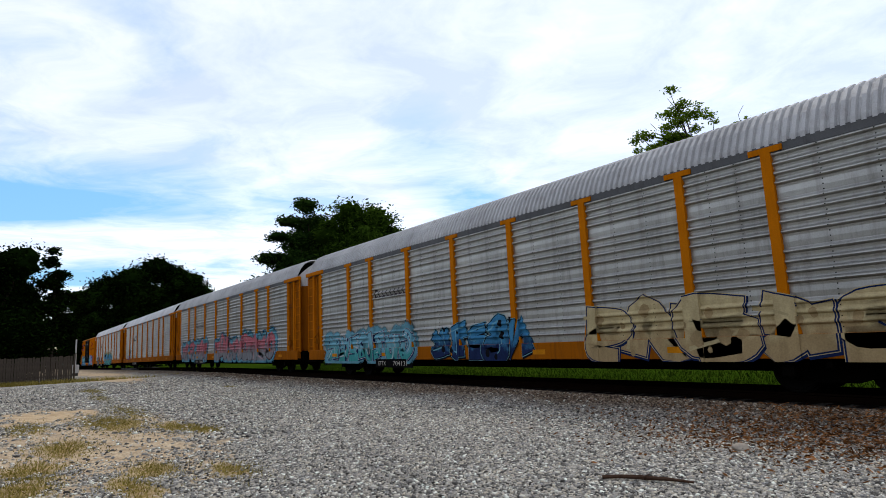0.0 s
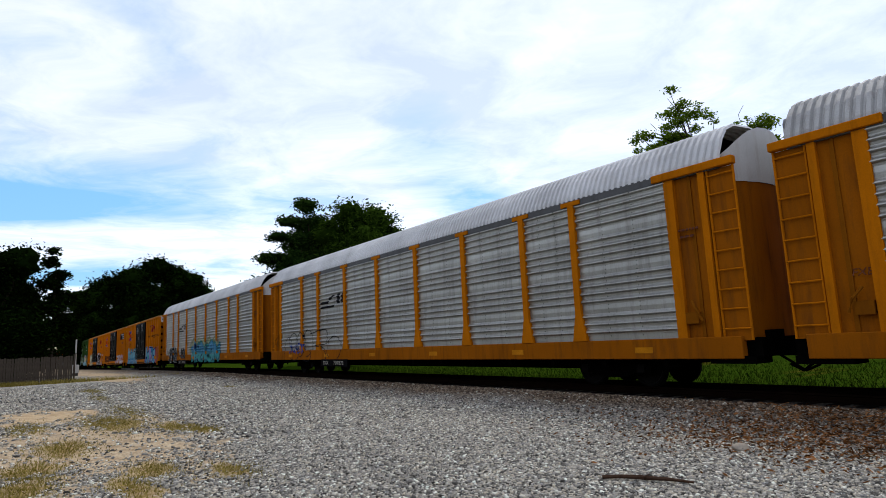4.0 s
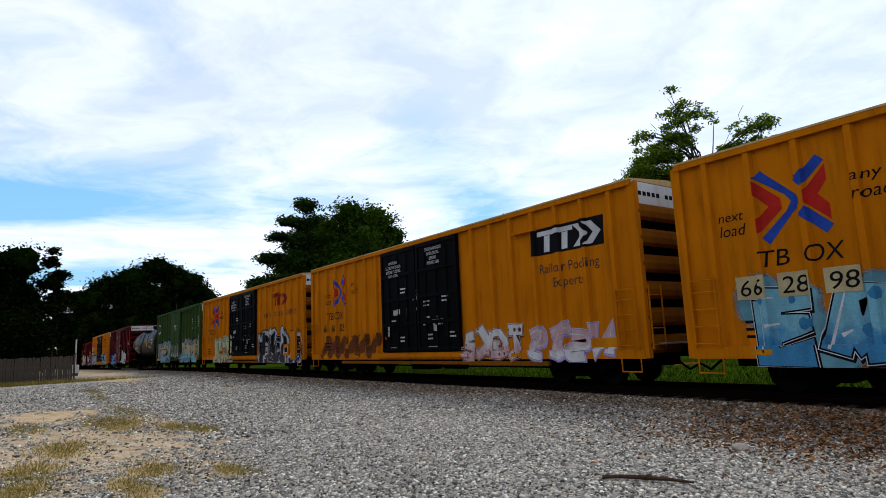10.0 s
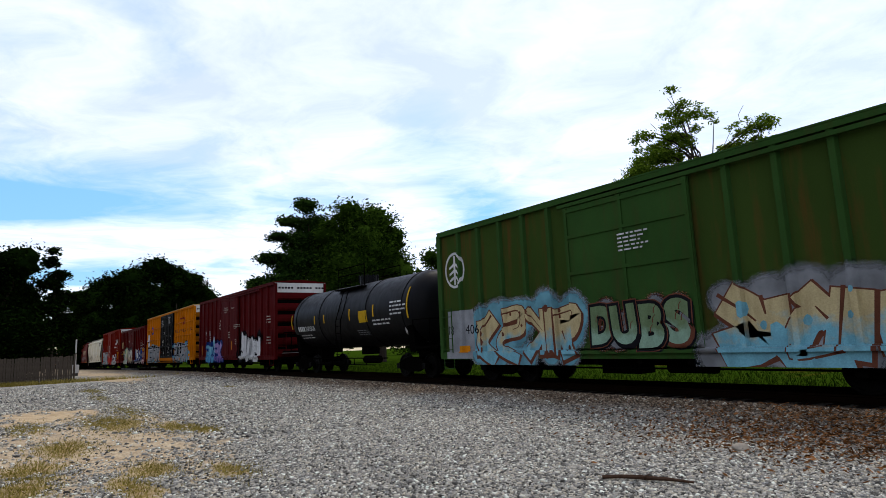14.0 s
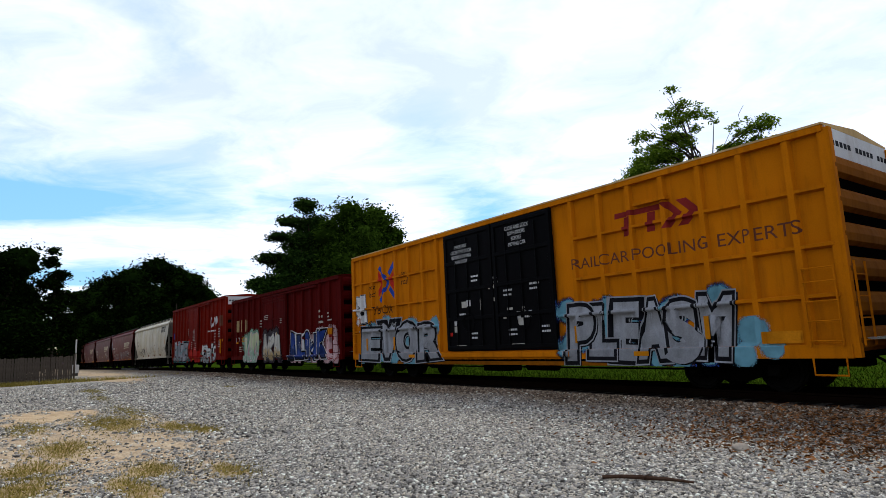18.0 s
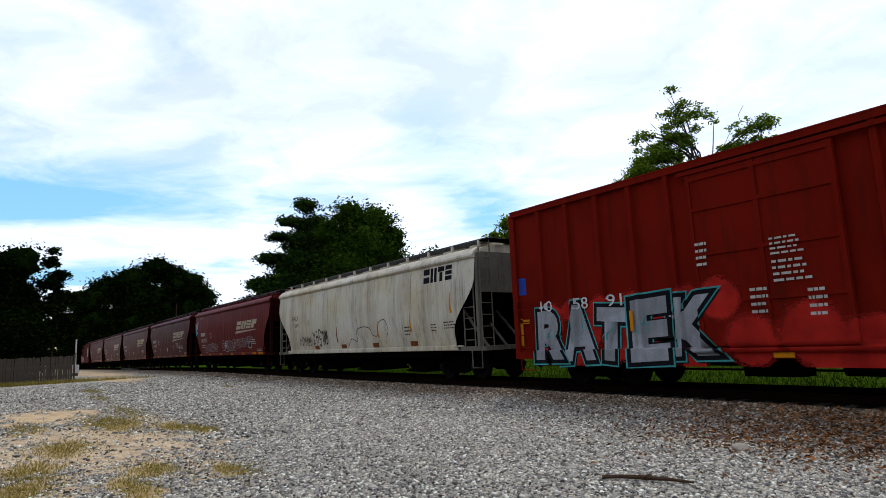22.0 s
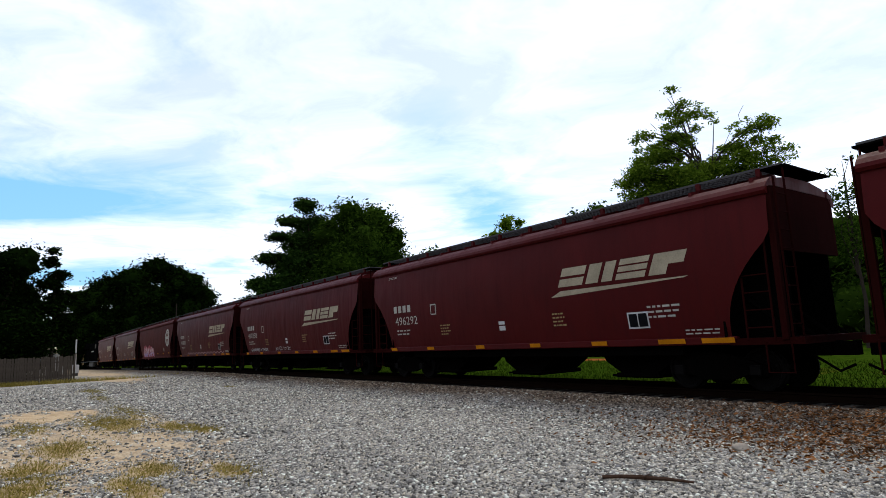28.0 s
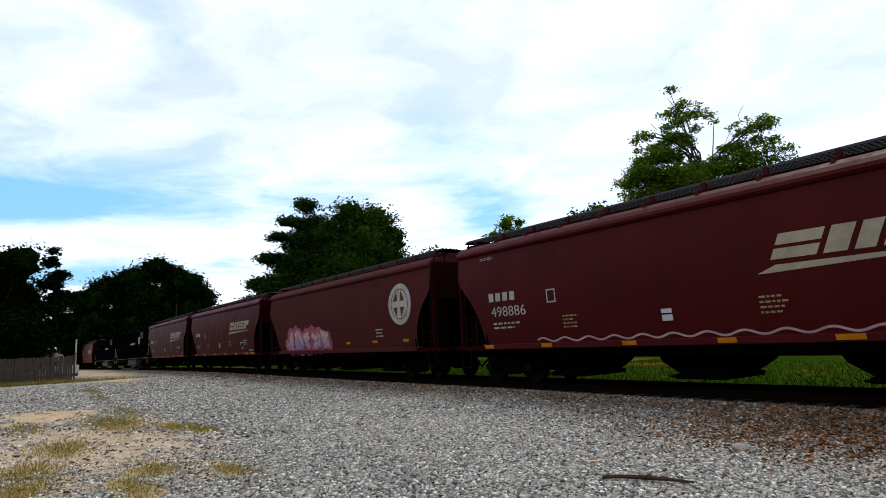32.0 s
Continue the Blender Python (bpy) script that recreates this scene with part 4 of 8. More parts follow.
def build_yellow():
    c = couple(yellow_boxcar("yellow boxcar with black double doors and blue lettering sprayed low", num="662898", ax=-7.9), 73.9)
    tee_mark(c, 5.0, 3.75, 2.6, 0.75, "crimson")
    words(c, "Railcar Pooling Experts", 3.75, 3.2, 0.32, "black", 5.3)
    graffiti(c, -8.1, -2.0, 0.62, 2.25, 5, "sky", "blue", "black", "sky", seed=11, label="pale blue and cobalt sprayed lettering")
    lettered(c, "HARTS", 2.9, 7.9, 0.62, 2.12, [("sky", "blue"), ("sky", "teal"), ("lilac", "lilac"), ("blue", "sky"), ("sky", "blue")], "deep", "rose", "blue and lilac sprayed letters on a pink cloud", 12, shine="sky")
    spray_cloud(c, [(8.2, 1.6, 0.7), (8.7, 1.2, 0.6), (8.9, 1.9, 0.45), (8.4, 0.9, 0.5)], "pink", c, 0.003, "sprayed_patch", "pink spray mist")
    mark(c, [rect(7.5, 0.98, 1.0, 0.3)], "amber", 0.06, "placard")
    mark(c, [rect(-8.5 + 0.85 * i, 1.93, 0.62, 0.48) for i in range(3)], "cream", 0.0155, "number_panel")
    c = couple(yellow_boxcar("yellow boxcar with black double doors and pale pink spray", num="666805"), 53.45)
    tee_mark(c, 6.2, 3.75, 2.2, 0.62, "white")
    mark(c, [rect(6.0, 3.68, 2.6, 0.78, 0.05)], "black", 0.003, "emblem_panel")
    for i, w in enumerate(("Railcar Pooling", "Experts")):
        words(c, w, 6.2 + 0.5 * i, 3.15 - 0.42 * i, 0.26, "dusk", (2.2, 1.2)[i])
    graffiti(c, 2.5, 5.4, 0.7, 1.75, 4, "white", "rose", "brown", None, seed=21, label="white and pink sprayed lettering")
    graffiti(c, 5.6, 8.7, 0.7, 1.75, 4, "rose", "white", "lilac", None, seed=22, label="pink sprayed lettering")
    for k, (a, b) in enumerate(((-8.4, -6.2), (-5.9, -3.2))):
        spray_cloud(c, [(a + (b - a) * j / 8, 1.05 + 0.25 * (j % 3), 0.36) for j in range(9)], "rust", c, 0.002, "sprayed_patch", "faded brown spray mist")
        scrawl(c, a, b, 0.72, 1.85, 4, "brown", 23 + k, 0.055, "faded brown sprayed lettering")
    c = couple(yellow_boxcar("yellow boxcar with black doors, pale green and black-white graffiti", num="6719", ax=-6.95), 33.05)
    tee_mark(c, 5.2, 3.75, 2.0, 0.62, "crimson")
    words(c, "RAILCAR POOLING EXPERTS", 3.6, 3.15, 0.26, "brown", 5.0)
    plate = part("data_plate", boxes((8.02, 8.72, -1.63, -1.6, 0.74, 2.22)), "yellow", c, "yellow plate with small black print")
    pb = part("placd_board", boxes((7.1, 7.76, -1.64, -1.6, 0.96, 1.55)), "yellow", c)
    part("placd_frame", boxes((7.22, 7.64, -1.646, -1.64, 1.1, 1.42)), "ink_white", pb)
    part("placd", boxes((7.25, 7.61, -1.65, -1.645, 1.13, 1.39)), "ink_black", pb)
    bars(c, 8.06, 1.2, 0.6, 0.95, 7, "brown", 5, 0.034)
    graffiti(c, -6.4, -2.3, 0.55, 2.4, 5, "lime", "cream", "dusk", "lime", "cream", seed=31, weight=0.44, label="pale green sprayed lettering with dark edges")
    graffiti(c, 2.9, 7.3, 0.6, 2.35, 5, "black", "dusk", "dusk", "white", seed=32, weight=0.42, halo="dusk", label="black and white sprayed lettering")
    graffiti(c, 7.7, 9.2, 0.6, 2.2, 2, "black", "navy", "dusk", "white", seed=33, weight=0.42, halo="dusk", label="black and white sprayed lettering")
    mark(c, [rect(-5.75, 1.35, 0.12, 0.5), rect(-2.75, 1.35, 0.12, 0.5), rect(2.95, 1.1, 0.1, 0.5), rect(5.85, 1.15, 0.12, 0.55)], "amber", 0.04, "reflector")
    c = couple(yellow_boxcar("yellow boxcar with cross rails, black doors and grey graffiti", cross=(1.9, 2.85, 3.95), num="664198", ax=-7.5), -37.4)
    tee_mark(c, 4.6, 3.75, 2.2, 0.62, "crimson")
    words(c, "RAILCAR POOLING EXPERTS", 3.1, 3.12, 0.28, "brown", 5.9)
    lettered(c, "EvOR", -8.9, -3.3, 0.62, 2.15, [("silver", "grey")], "black", "sky", "grey sprayed letters on bright blue", 41, tight=1.16, shine="silver")
    lettered(c, "PLEASM", 2.8, 7.3, 0.62, 2.2, [("silver", "grey")], "black", "sky", "grey sprayed letters on a blue cloud", 42, halo="deep", tight=1.22, shine="silver")
    spray_cloud(c, [(7.8, 1.3, 0.42), (8.2, 0.95, 0.3), (7.6, 0.8, 0.35)], "sky", c, 0.003, "sprayed_patch", "pale blue spray mist")
    graffiti(c, -9.5, -8.7, 2.2, 3.7, 1, "white", None, "black", None, seed=43, label="black and white sprayed sign")
    mark(c, [rect(-8.6, 1.1, 0.12, 0.5), rect(-6.4, 1.1, 0.12, 0.5), rect(-3.4, 1.1, 0.12, 0.5), rect(3.0, 1.15, 0.12, 0.45), rect(6.75, 1.15, 0.12, 0.5), rect(8.1, 1.02, 0.62, 0.2)], "amber", 0.03, "reflector")


def even_ribs(h, n, door):
    return [x for x in (-h + 0.06 + (2 * h - 0.12) * i / n for i in range(1, n)) if not door[0] - 0.12 < x < door[1] + 0.12]


def emblem_ring(car, x, z, rx, rz, ink, rise=0.006, thick=0.14):
    bm = bmesh.new()
    k = 28
    ring = [[bm.verts.new((x + rx * q * math.cos(2 * math.pi * i / k), rise, z + rz * q * math.sin(2 * math.pi * i / k))) for i in range(k)] for q in (1.0, 1.0 - thick)]
    for i in range(k):
        bm.faces.new((ring[0][i], ring[0][(i + 1) % k], ring[1][(i + 1) % k], ring[1][i]))
    conform(bm, car)
    return part("emblem", bm, "ink_" + ink, car)


def build_other_boxcars():
    # green
    c = couple(boxcar("boxcar", "faded green boxcar with sliding door and graffiti along its foot", "boxcars of the train", 16.0, 5.14, "green", "green", "green", body="rustgreen", ribs=even_ribs(8.0, 15, (-1.95, 1.8)), door=(-1.95, 1.8), door_mat="green"), 14.4)
    emblem_ring(c, -7.2, 3.75, 0.55, 0.62, "white")
    mark(c, [rect(-7.25, 3.25, 0.1, 1.0)] + [[(-7.25, 3.45 + 0.22 * i), (-7.5, 3.35 + 0.22 * i), (-7.5, 3.43 + 0.22 * i), (-7.25, 3.55 + 0.22 * i)] for i in range(3)]
         + [[(-7.15, 3.45 + 0.22 * i), (-6.9, 3.35 + 0.22 * i), (-6.9, 3.43 + 0.22 * i), (-7.15, 3.55 + 0.22 * i)] for i in range(3)], "white", 0.006, "emblem", "white tree emblem")
    graffiti(c, -6.1, -1.8, 0.62, 2.35, 4, "cream", "sky", "brown", "sky", seed=51, weight=0.42, halo="silver", shine="brown", label="cream and sky blue sprayed lettering")
    lettered(c, "DUBS", -1.3, 1.6, 0.95, 2.1, [("moss", "mint")], "black", "grey", "green sprayed letters on a grey and brown cloud", 52, shine="brown", halo="brown")
    graffiti(c, 2.1, 7.7, 0.62, 2.4, 4, "cream", "sky", "brown", "silver", seed=53, weight=0.44, halo="grey", shine="brown", label="cream and blue sprayed lettering")
    mark(c, [rect(-7.7, 0.75, 1.4, 1.6)], "silver", 0.003, "sprayed_patch")
    words(c, "18", -7.75, 1.55, 0.3, "black", 0.35)
    words(c, "406", -6.75, 1.55, 0.3, "black", 0.7)
    for x, z, w, h in ((5.6, 3.2, 0.35, 0.9), (6.5, 3.2, 0.35, 1.0), (7.2, 3.3, 0.4, 0.9), (-0.2, 3.35, 0.9, 0.5)):
        bars(c, x, z, w, h, 5, "white", int(x * 10))
    mark(c, [rect(6.2, 1.15, 0.5, 0.35), rect(-7.0, 0.95, 0.5, 0.22), rect(7.2, 0.8, 0.55, 0.24)], "amber", 0.04, "reflector")
    # maroon
    c = couple(boxcar("boxcar", "maroon boxcar with sliding door, blue and white graffiti", "boxcars of the train", 16.1, 5.12, "maroon", "maroon", "maroon", even_ribs(8.05, 15, (-2.2, 1.65)), (-2.2, 1.65), "maroon"), -17.85)
    words(c, "MT", -6.55, 2.5, 0.34, "white", 0.62)
    words(c, "NR", -5.55, 2.5, 0.34, "white", 0.62)
    for i, w in enumerate(("17", "55", "08")):
        words(c, w, -6.4 + 0.95 * i, 2.05, 0.34, "white", 0.5)
    graffiti(c, -6.3, -3.9, 0.6, 2.05, 3, "sky", "blue", "deep", "deep", "sky", seed=61, weight=0.42, label="blue sprayed lettering")
    graffiti(c, -3.9, -1.7, 0.6, 2.15, 3, "lilac", "purple", "deep", "deep", "lilac", seed=62, weight=0.42, label="purple sprayed lettering")
    graffiti(c, 1.8, 5.6, 0.66, 2.4, 3, "white", "white", "black", "black", seed=63, weight=0.44, label="white sprayed lettering with black edges")
    for i, w in enumerate(("CLOSE AND LOCK", "BOTH DOORS BEFORE", "MOVING CAR")):
        words(c, w, -1.4 + 0.03 * (17 - len(w)), 4.2 - 0.15 * i, 0.095, "stencil", 0.06 * len(w))
    for x, z, w, h in ((0.3, 4.1, 0.7, 0.1), (-2.9, 2.85, 0.5, 0.5), (-2.3, 2.75, 0.3, 0.8), (0.9, 2.75, 0.8, 0.3), (-0.3, 2.15, 0.4, 0.5), (1.2, 1.7, 0.3, 0.4), (6.6, 2.8, 0.7, 0.5), (6.6, 1.6, 0.7, 0.5)):
        bars(c, x, z, w, h, 3, "stencil", int(abs(x) * 17))
    mark(c, [rect(-7.4, 1.1, 0.1, 0.7), rect(0.55, 1.4, 0.12, 0.55), rect(-6.25, 1.3, 0.4, 0.14)], "amber", 0.04, "reflector")
    # oxide red, low roof
    c = couple(boxcar("boxcar", "dark oxide red boxcar with many pieces of graffiti", "boxcars of the train", 16.15, 4.57, "kred", "kred", "kred", even_ribs(8.07, 15, (-2.0, 1.7)), (-2.0, 1.7), "kred", end_white=False), -56.42)
    for i in range(3):
        a = -7.2 + 0.82 * i
        mark(c, [rect(a, 2.5, 0.2, 0.75)] + ([rect(a + 0.26, 2.5, 0.2, 0.75)], [rect(a + 0.2, 2.5, 0.3, 0.2), rect(a + 0.2, 3.05, 0.3, 0.2)], [rect(a + 0.28, 2.62, 0.2, 0.55)])[i], "sand", 0.005, "block_emblem")
    words(c, "17", -7.1, 1.85, 0.3, "white", 0.45)
    words(c, "20", -6.1, 1.85, 0.3, "amber", 0.45)
    graffiti(c, -5.7, -3.0, 0.66, 2.25, 3, "lime", "mint", "rose", "mint", seed=71, label="pale green and pink sprayed lettering")
    graffiti(c, -1.9, 0.95, 0.66, 2.3, 3, "stencil", "sand", "dusk", "dusk", "silver", seed=72, label="murky white and tan sprayed lettering")
    lettered(c, "BLiNK", 1.95, 6.35, 0.66, 2.1, [("deep", "navy"), ("navy", "deep")], "black", "rose", "dark blue sprayed letters with white edges", 71, shine="white", fat=1.2)
    graffiti(c, 6.5, 7.8, 0.7, 1.9, 1, "rose", None, "crimson", "rose", seed=74, label="pink sprayed sign")
    for x, z, w, h in ((-2.6, 2.6, 0.2, 0.5), (-1.6, 3.0, 0.7, 0.3), (0.9, 2.7, 0.3, 0.3), (5.6, 2.4, 0.5, 0.8), (6.6, 2.5, 0.5, 0.5), (-6.7, 1.2, 1.0, 0.4)):
        bars(c, x, z, w, h, 3, "stencil", int(abs(x) * 13))
    mark(c, [rect(6.7, 1.9, 0.55, 0.3), rect(-6.9, 1.75, 0.1, 0.1)], "amber", 0.04, "reflector")
    # bright red
    c = couple(boxcar("boxcar", "bright red boxcar with white emblem and grey graffiti", "boxcars of the train", 16.0, 5.12, "cred", "cred", "cred", even_ribs(8.0, 15, (-2.1, 0.95)), (-2.1, 0.95), "cred"), -74.0)
    bm = bmesh.new()
    ribbon(bm, spline([(4.75, 3.74), (4.3, 3.8), (4.12, 3.5), (4.3, 3.16), (4.75, 3.16), (4.95, 3.45), (5.1, 3.76), (5.32, 3.6), (5.45, 3.25), (5.65, 3.14), (5.84, 3.35), (5.84, 3.82)], 6), 0.13, 0.13, 0.006)
    conform(bm, c)
    part("emblem", bm, "ink_white", c, "white rounded ribbon emblem")
    bars(c, 3.6, 2.72, 2.5, 0.24, 1, "white", 81)
    graffiti(c, 1.65, 5.8, 0.56, 1.9, 5, "white", "silver", "black", "crimson", seed=82, weight=0.40, shine="mint", label="white sprayed lettering with green edges")
    lettered(c, "RATEK", -7.3, -1.9, 0.56, 2.2, [("silver", "grey"), ("grey", "silver")], "black", "red", "grey sprayed letters with green edges over red", 83, shine="teal", tight=1.12)
    spray_cloud(c, [(-1.0, 1.1, 0.7), (0.2, 1.2, 0.8), (1.2, 1.0, 0.7), (-1.6, 2.0, 0.6), (0.6, 0.8, 0.8)], "red", c, 0.003, "sprayed_patch", "bright red spray mist")
    words(c, "40", -7.1, 2.05, 0.3, "white", 0.5, rise=0.016)
    words(c, "58", -5.8, 2.05, 0.3, "white", 0.5, rise=0.016)
    words(c, "91", -4.7, 2.05, 0.3, "white", 0.5, rise=0.016)
    for x, z, w, h in ((-2.0, 2.7, 0.3, 0.6), (-0.4, 2.75, 0.7, 0.4), (-0.4, 2.2, 0.8, 0.5), (-0.9, 1.6, 0.4, 0.6), (0.2, 1.5, 0.4, 0.6), (5.0, 1.9, 0.4, 0.8), (6.0, 2.3, 0.6, 0.7), (6.1, 1.6, 0.4, 0.5)):
        bars(c, x, z, w, h, 4, "stencil", int(abs(x) * 19))
    mark(c, [rect(6.9, 1.2, 0.14, 0.9), rect(6.75, 2.0, 0.6, 0.16), rect(-7.9, 1.1, 0.12, 0.8), rect(-8.0, 1.75, 0.5, 0.12), rect(-4.0, 1.4, 0.1, 0.5), rect(-0.6, 0.75, 0.4, 0.1)], "amber", 0.04, "reflector")
    mark(c, [rect(-7.95, 2.6, 0.35, 0.5)], "royal", 0.005, "sprayed_patch")
    mark(c, [rect(6.3, 3.1, 0.9, 0.75)], "brown", 0.005, "sprayed_patch")


# ---- autoracks ----
POSTS = [-12.2, -9.3, -7.3, -4.4, -1.47, 1.47, 4.4, 7.3, 9.3, 12.2]
CORR = [(1.19, 0.0)]
for _k in range(1, 19):
    _z = 1.2 + 0.2 * _k
    if _k in (4, 9, 14):
        CORR += [(_z - 0.09, 0.004), (_z + 0.0, 0.010), (_z + 0.09, 0.004)]
    else:
        CORR += [(_z - 0.085, 0.002), (_z - 0.035, 0.010), (_z - 0.012, 0.048), (_z + 0.006, 0.062), (_z + 0.030, 0.058), (_z + 0.072, 0.012), (_z + 0.09, 0.002)]
CORR.append((4.93, 0.0))


def corr_y(z):
    for (a, p), (b, q) in zip(CORR, CORR[1:]):
        if a <= z <= b:
            return p + (q - p) * (z - a) / (b - a)
    return 0.0


def rack_surface():
    kz = [z for z, _ in CORR] + [1.185]
    kx = sorted(p + d for p in POSTS[1:-1] for d in (-0.201, -0.2, 0.2, 0.201))
    return kx, kz, lambda x, z: -1.602 if min(abs(x - p) for p in POSTS) < 0.2005 and z < 2.3 else -1.585 if z < 1.187 else -1.50 - corr_y(z)


def autorack():
    car = empty("autorack_wagon", "long autorack wagon with galvanised side panels and yellow posts", "railway wagon", "autoracks of the train")
    h = 13.95
    part("deck", boxes((-h, h, -1.35, 1.35, 0.75, 1.15)), "under", car)
    part("core", boxes((-12.1, 12.1, -1.44, 1.44, 1.15, 4.9)), "under", car)
    for s in (-1, 1):
        part("side_sill", softbox(-h + 0.3, h - 0.3, *sorted((s * 1.58, s * 1.38)), 0.72, 1.19, 0.015), "sillorange", car)
        part("top_rail", boxes((-h + 0.4, h - 0.4, *sorted((s * 1.56, s * 1.40)), 4.84, 5.03)), "railgrey", car)
    # corrugated panels between posts
    shared = {}
    for a, b in zip(POSTS, POSTS[1:]):
        for s in (-1, 1):
            key = (round(b - a, 2), s)
            if key not in shared:
                bm = bmesh.new()
                w = (b - a) / 2
                cols = [[bm.verts.new((x, s * (1.50 + d), z)) for z, d in CORR] for x in (-w, w)]
                for i in range(len(CORR) - 1):
                    f = (cols[0][i], cols[1][i], cols[1][i + 1], cols[0][i + 1])
                    bm.faces.new(f if s < 0 else f[::-1])
                shared[key] = part("side_panel", bm, "galv", car, "corrugated galvanised panel")
                shared[key].matrix_basis = Matrix.Translation(((a + b) / 2, 0, 0))
            else:
                again(shared[key], Matrix.Translation(((a + b) / 2, 0, 0)))
    bm = bmesh.new()
    prism(bm, [(-0.10, 1.9), (-0.10, 4.86), (-0.34, 4.86), (-0.34, 4.98), (0.34, 4.98), (0.34, 4.86), (0.10, 4.86), (0.10, 1.9), (0.24, 1.19), (-0.24, 1.19)], "y", -1.60, -1.50)
    post = part("post", bm, "yellow", car)
    post.matrix_basis = Matrix.Translation((POSTS[1], 0, 0))
    for x in POSTS[2:-1]:
        again(post, Matrix.Translation((x, 0, 0)))
    # ridge lines of rivets on the panels
    bm = bmesh.new()
    for a, b in zip(POSTS, POSTS[1:]):
        for k in (0.33, 0.66):
            x = a + (b - a) * k
            for i in range(36):
                z = 1.3 + i * 0.1005
                box(bm, x - 0.011, x + 0.011, -1.506 - corr_y(z), -1.50, z - 0.011, z + 0.011)
    tagged(part("rivet_line", bm, "under", car), kind="stuff")
    # end bays
    for s in (-1, 1):
        a, b = sorted((s * 12.18, s * 13.1))
        ebay = part("end_bay", softbox(a, b, -1.46, 1.46, 0.8, 4.92, 0.02), "sillorange", car, "yellow steel end bay")
        c0, c1 = sorted((s * 12.18, s * 12.42))
        part("bay_post", boxes((c0, c1, -1.56, -1.45, 1.19, 4.95)), "yellow", ebay)
        e0, e1 = sorted((s * 13.05, s * 13.2))
        part("bay_post", boxes((e0, e1, -1.56, -1.45, 1.1, 4.95)), "yellow", ebay)
        part("head_beam", softbox(*sorted((s * 11.9, s * 13.9)), -1.62, -1.44, 4.86, 5.04, 0.015), "yellow", ebay)
        part("inner_edge", boxes((*sorted((s * 12.75, s * 12.83)), -1.49, -1.455, 1.2, 4.85)), "orange", ebay)
        # curved end door
        bm = bmesh.new()
        rows = []
        for i in range(9):
            ang = math.pi / 2 * (i / 8 * 2 - 1)
            y = 1.42 * math.sin(ang)
            x = s * (13.1 + 0.84 * math.cos(ang) ** 0.6 if math.cos(ang) > 1e-6 else 13.1)
            rows.append([bm.verts.new((x, y, z)) for z in (0.95, 4.55)])
        for p, q in zip(rows, rows[1:]):
            bm.faces.new((p[0], q[0], q[1], p[1]) if s > 0 else (p[1], q[1], q[0], p[0]))
        part("end_door", bm, "sillorange", car, "yellow-brown curved end door", smooth=True)
        bm = bmesh.new()
        rows = []
        for i in range(13):
            ang = math.pi / 2 * (i / 12 * 2 - 1)
            y = 1.43 * math.sin(ang)
            x = s * (13.1 + 0.86 * max(0.0, math.cos(ang)) ** 0.6)
            top = 4.98 + 0.9 * max(0.0, 1 - abs(y / 1.5) ** 2.4)
            rows.append([bm.verts.new((x, y, z)) for z in (4.55, top)])
        for p, q in zip(rows, rows[1:]):
            bm.faces.new((p[0], q[0], q[1], p[1]) if s > 0 else (p[1], q[1], q[0], p[0]))
        part("end_hood", bm, "white", car, "dirty white hood over the end door", smooth=True)
        # ladders
        a, b = sorted((s * 13.25, s * 13.85))
        ladder(car, "end_ladder", "yellow", [((a, -1.5, 1.1), (a, -1.5, 4.85)), ((b, -1.5, 1.1), (b, -1.5, 4.85))], [((a, -1.52, 1.35 + 0.42 * i), (b, -1.52, 1.35 + 0.42 * i)) for i in range(9)], 0.018)
        part("ladder_plate", boxes((a, b, -1.47, -1.44, 1.1, 4.85)), "sillorange", car)
        # near-black strip drawn for the shade in the gap beside the ladder
        part("gap_shade_strip", boxes((*sorted((s * 13.2, s * 13.26)), -1.462, -1.40, 1.1, 4.85)), "under", car)
        part("buffer_plate", boxes((*sorted((s * 13.1, s * 13.92)), -0.9, 0.9, 0.95, 1.3)), "under", car)
        bm = bmesh.new()
        tube(bm, [(s * 12.6, -1.56, 2.0), (s * 12.75, -1.66, 1.8), (s * 12.85, -1.62, 1.55)], 0.03, sides=6)
        box(bm, *sorted((s * 12.45, s * 12.75)), -1.6, -1.46, 1.5, 1.75)
        part("brake_lever", bm, "orange", car)
        part("end_step", boxes((*sorted((s * 12.9, s * 13.9)), -1.55, -0.9, 0.62, 0.78)), "under", car)
    # arched corrugated roof
    bm = bmesh.new()
    prof = [(-1.52, 5.0), (-1.50, 5.12), (-1.30, 5.52), (-1.08, 5.78), (-0.75, 5.93), (0, 6.0)]
    prof = prof + [(-y, z) for y, z in prof[-2::-1]]
    k, rows = 156, []
    for i in range(k * 4 + 1):
        x = -13.6 + 27.2 * (i // 4 + (0.0, 0.20, 0.38, 0.82)[i % 4]) / k
        d = (0.0, 0.0, 0.055, 0.055)[i % 4]
        rows.append([bm.verts.new((x, y * (1 + d / 1.6), z + d * (z - 5.0))) for y, z in prof])
    for p, q in zip(rows, rows[1:]):
        for j in range(len(prof) - 1):
            bm.faces.new((p[j], q[j], q[j + 1], p[j + 1]))
    bmesh.ops.recalc_face_normals(bm, faces=bm.faces[:])
    part("roof", bm, "roofw", car, "pale corrugated arched roof")
    for s in (-1, 1):
        bm = bmesh.new()
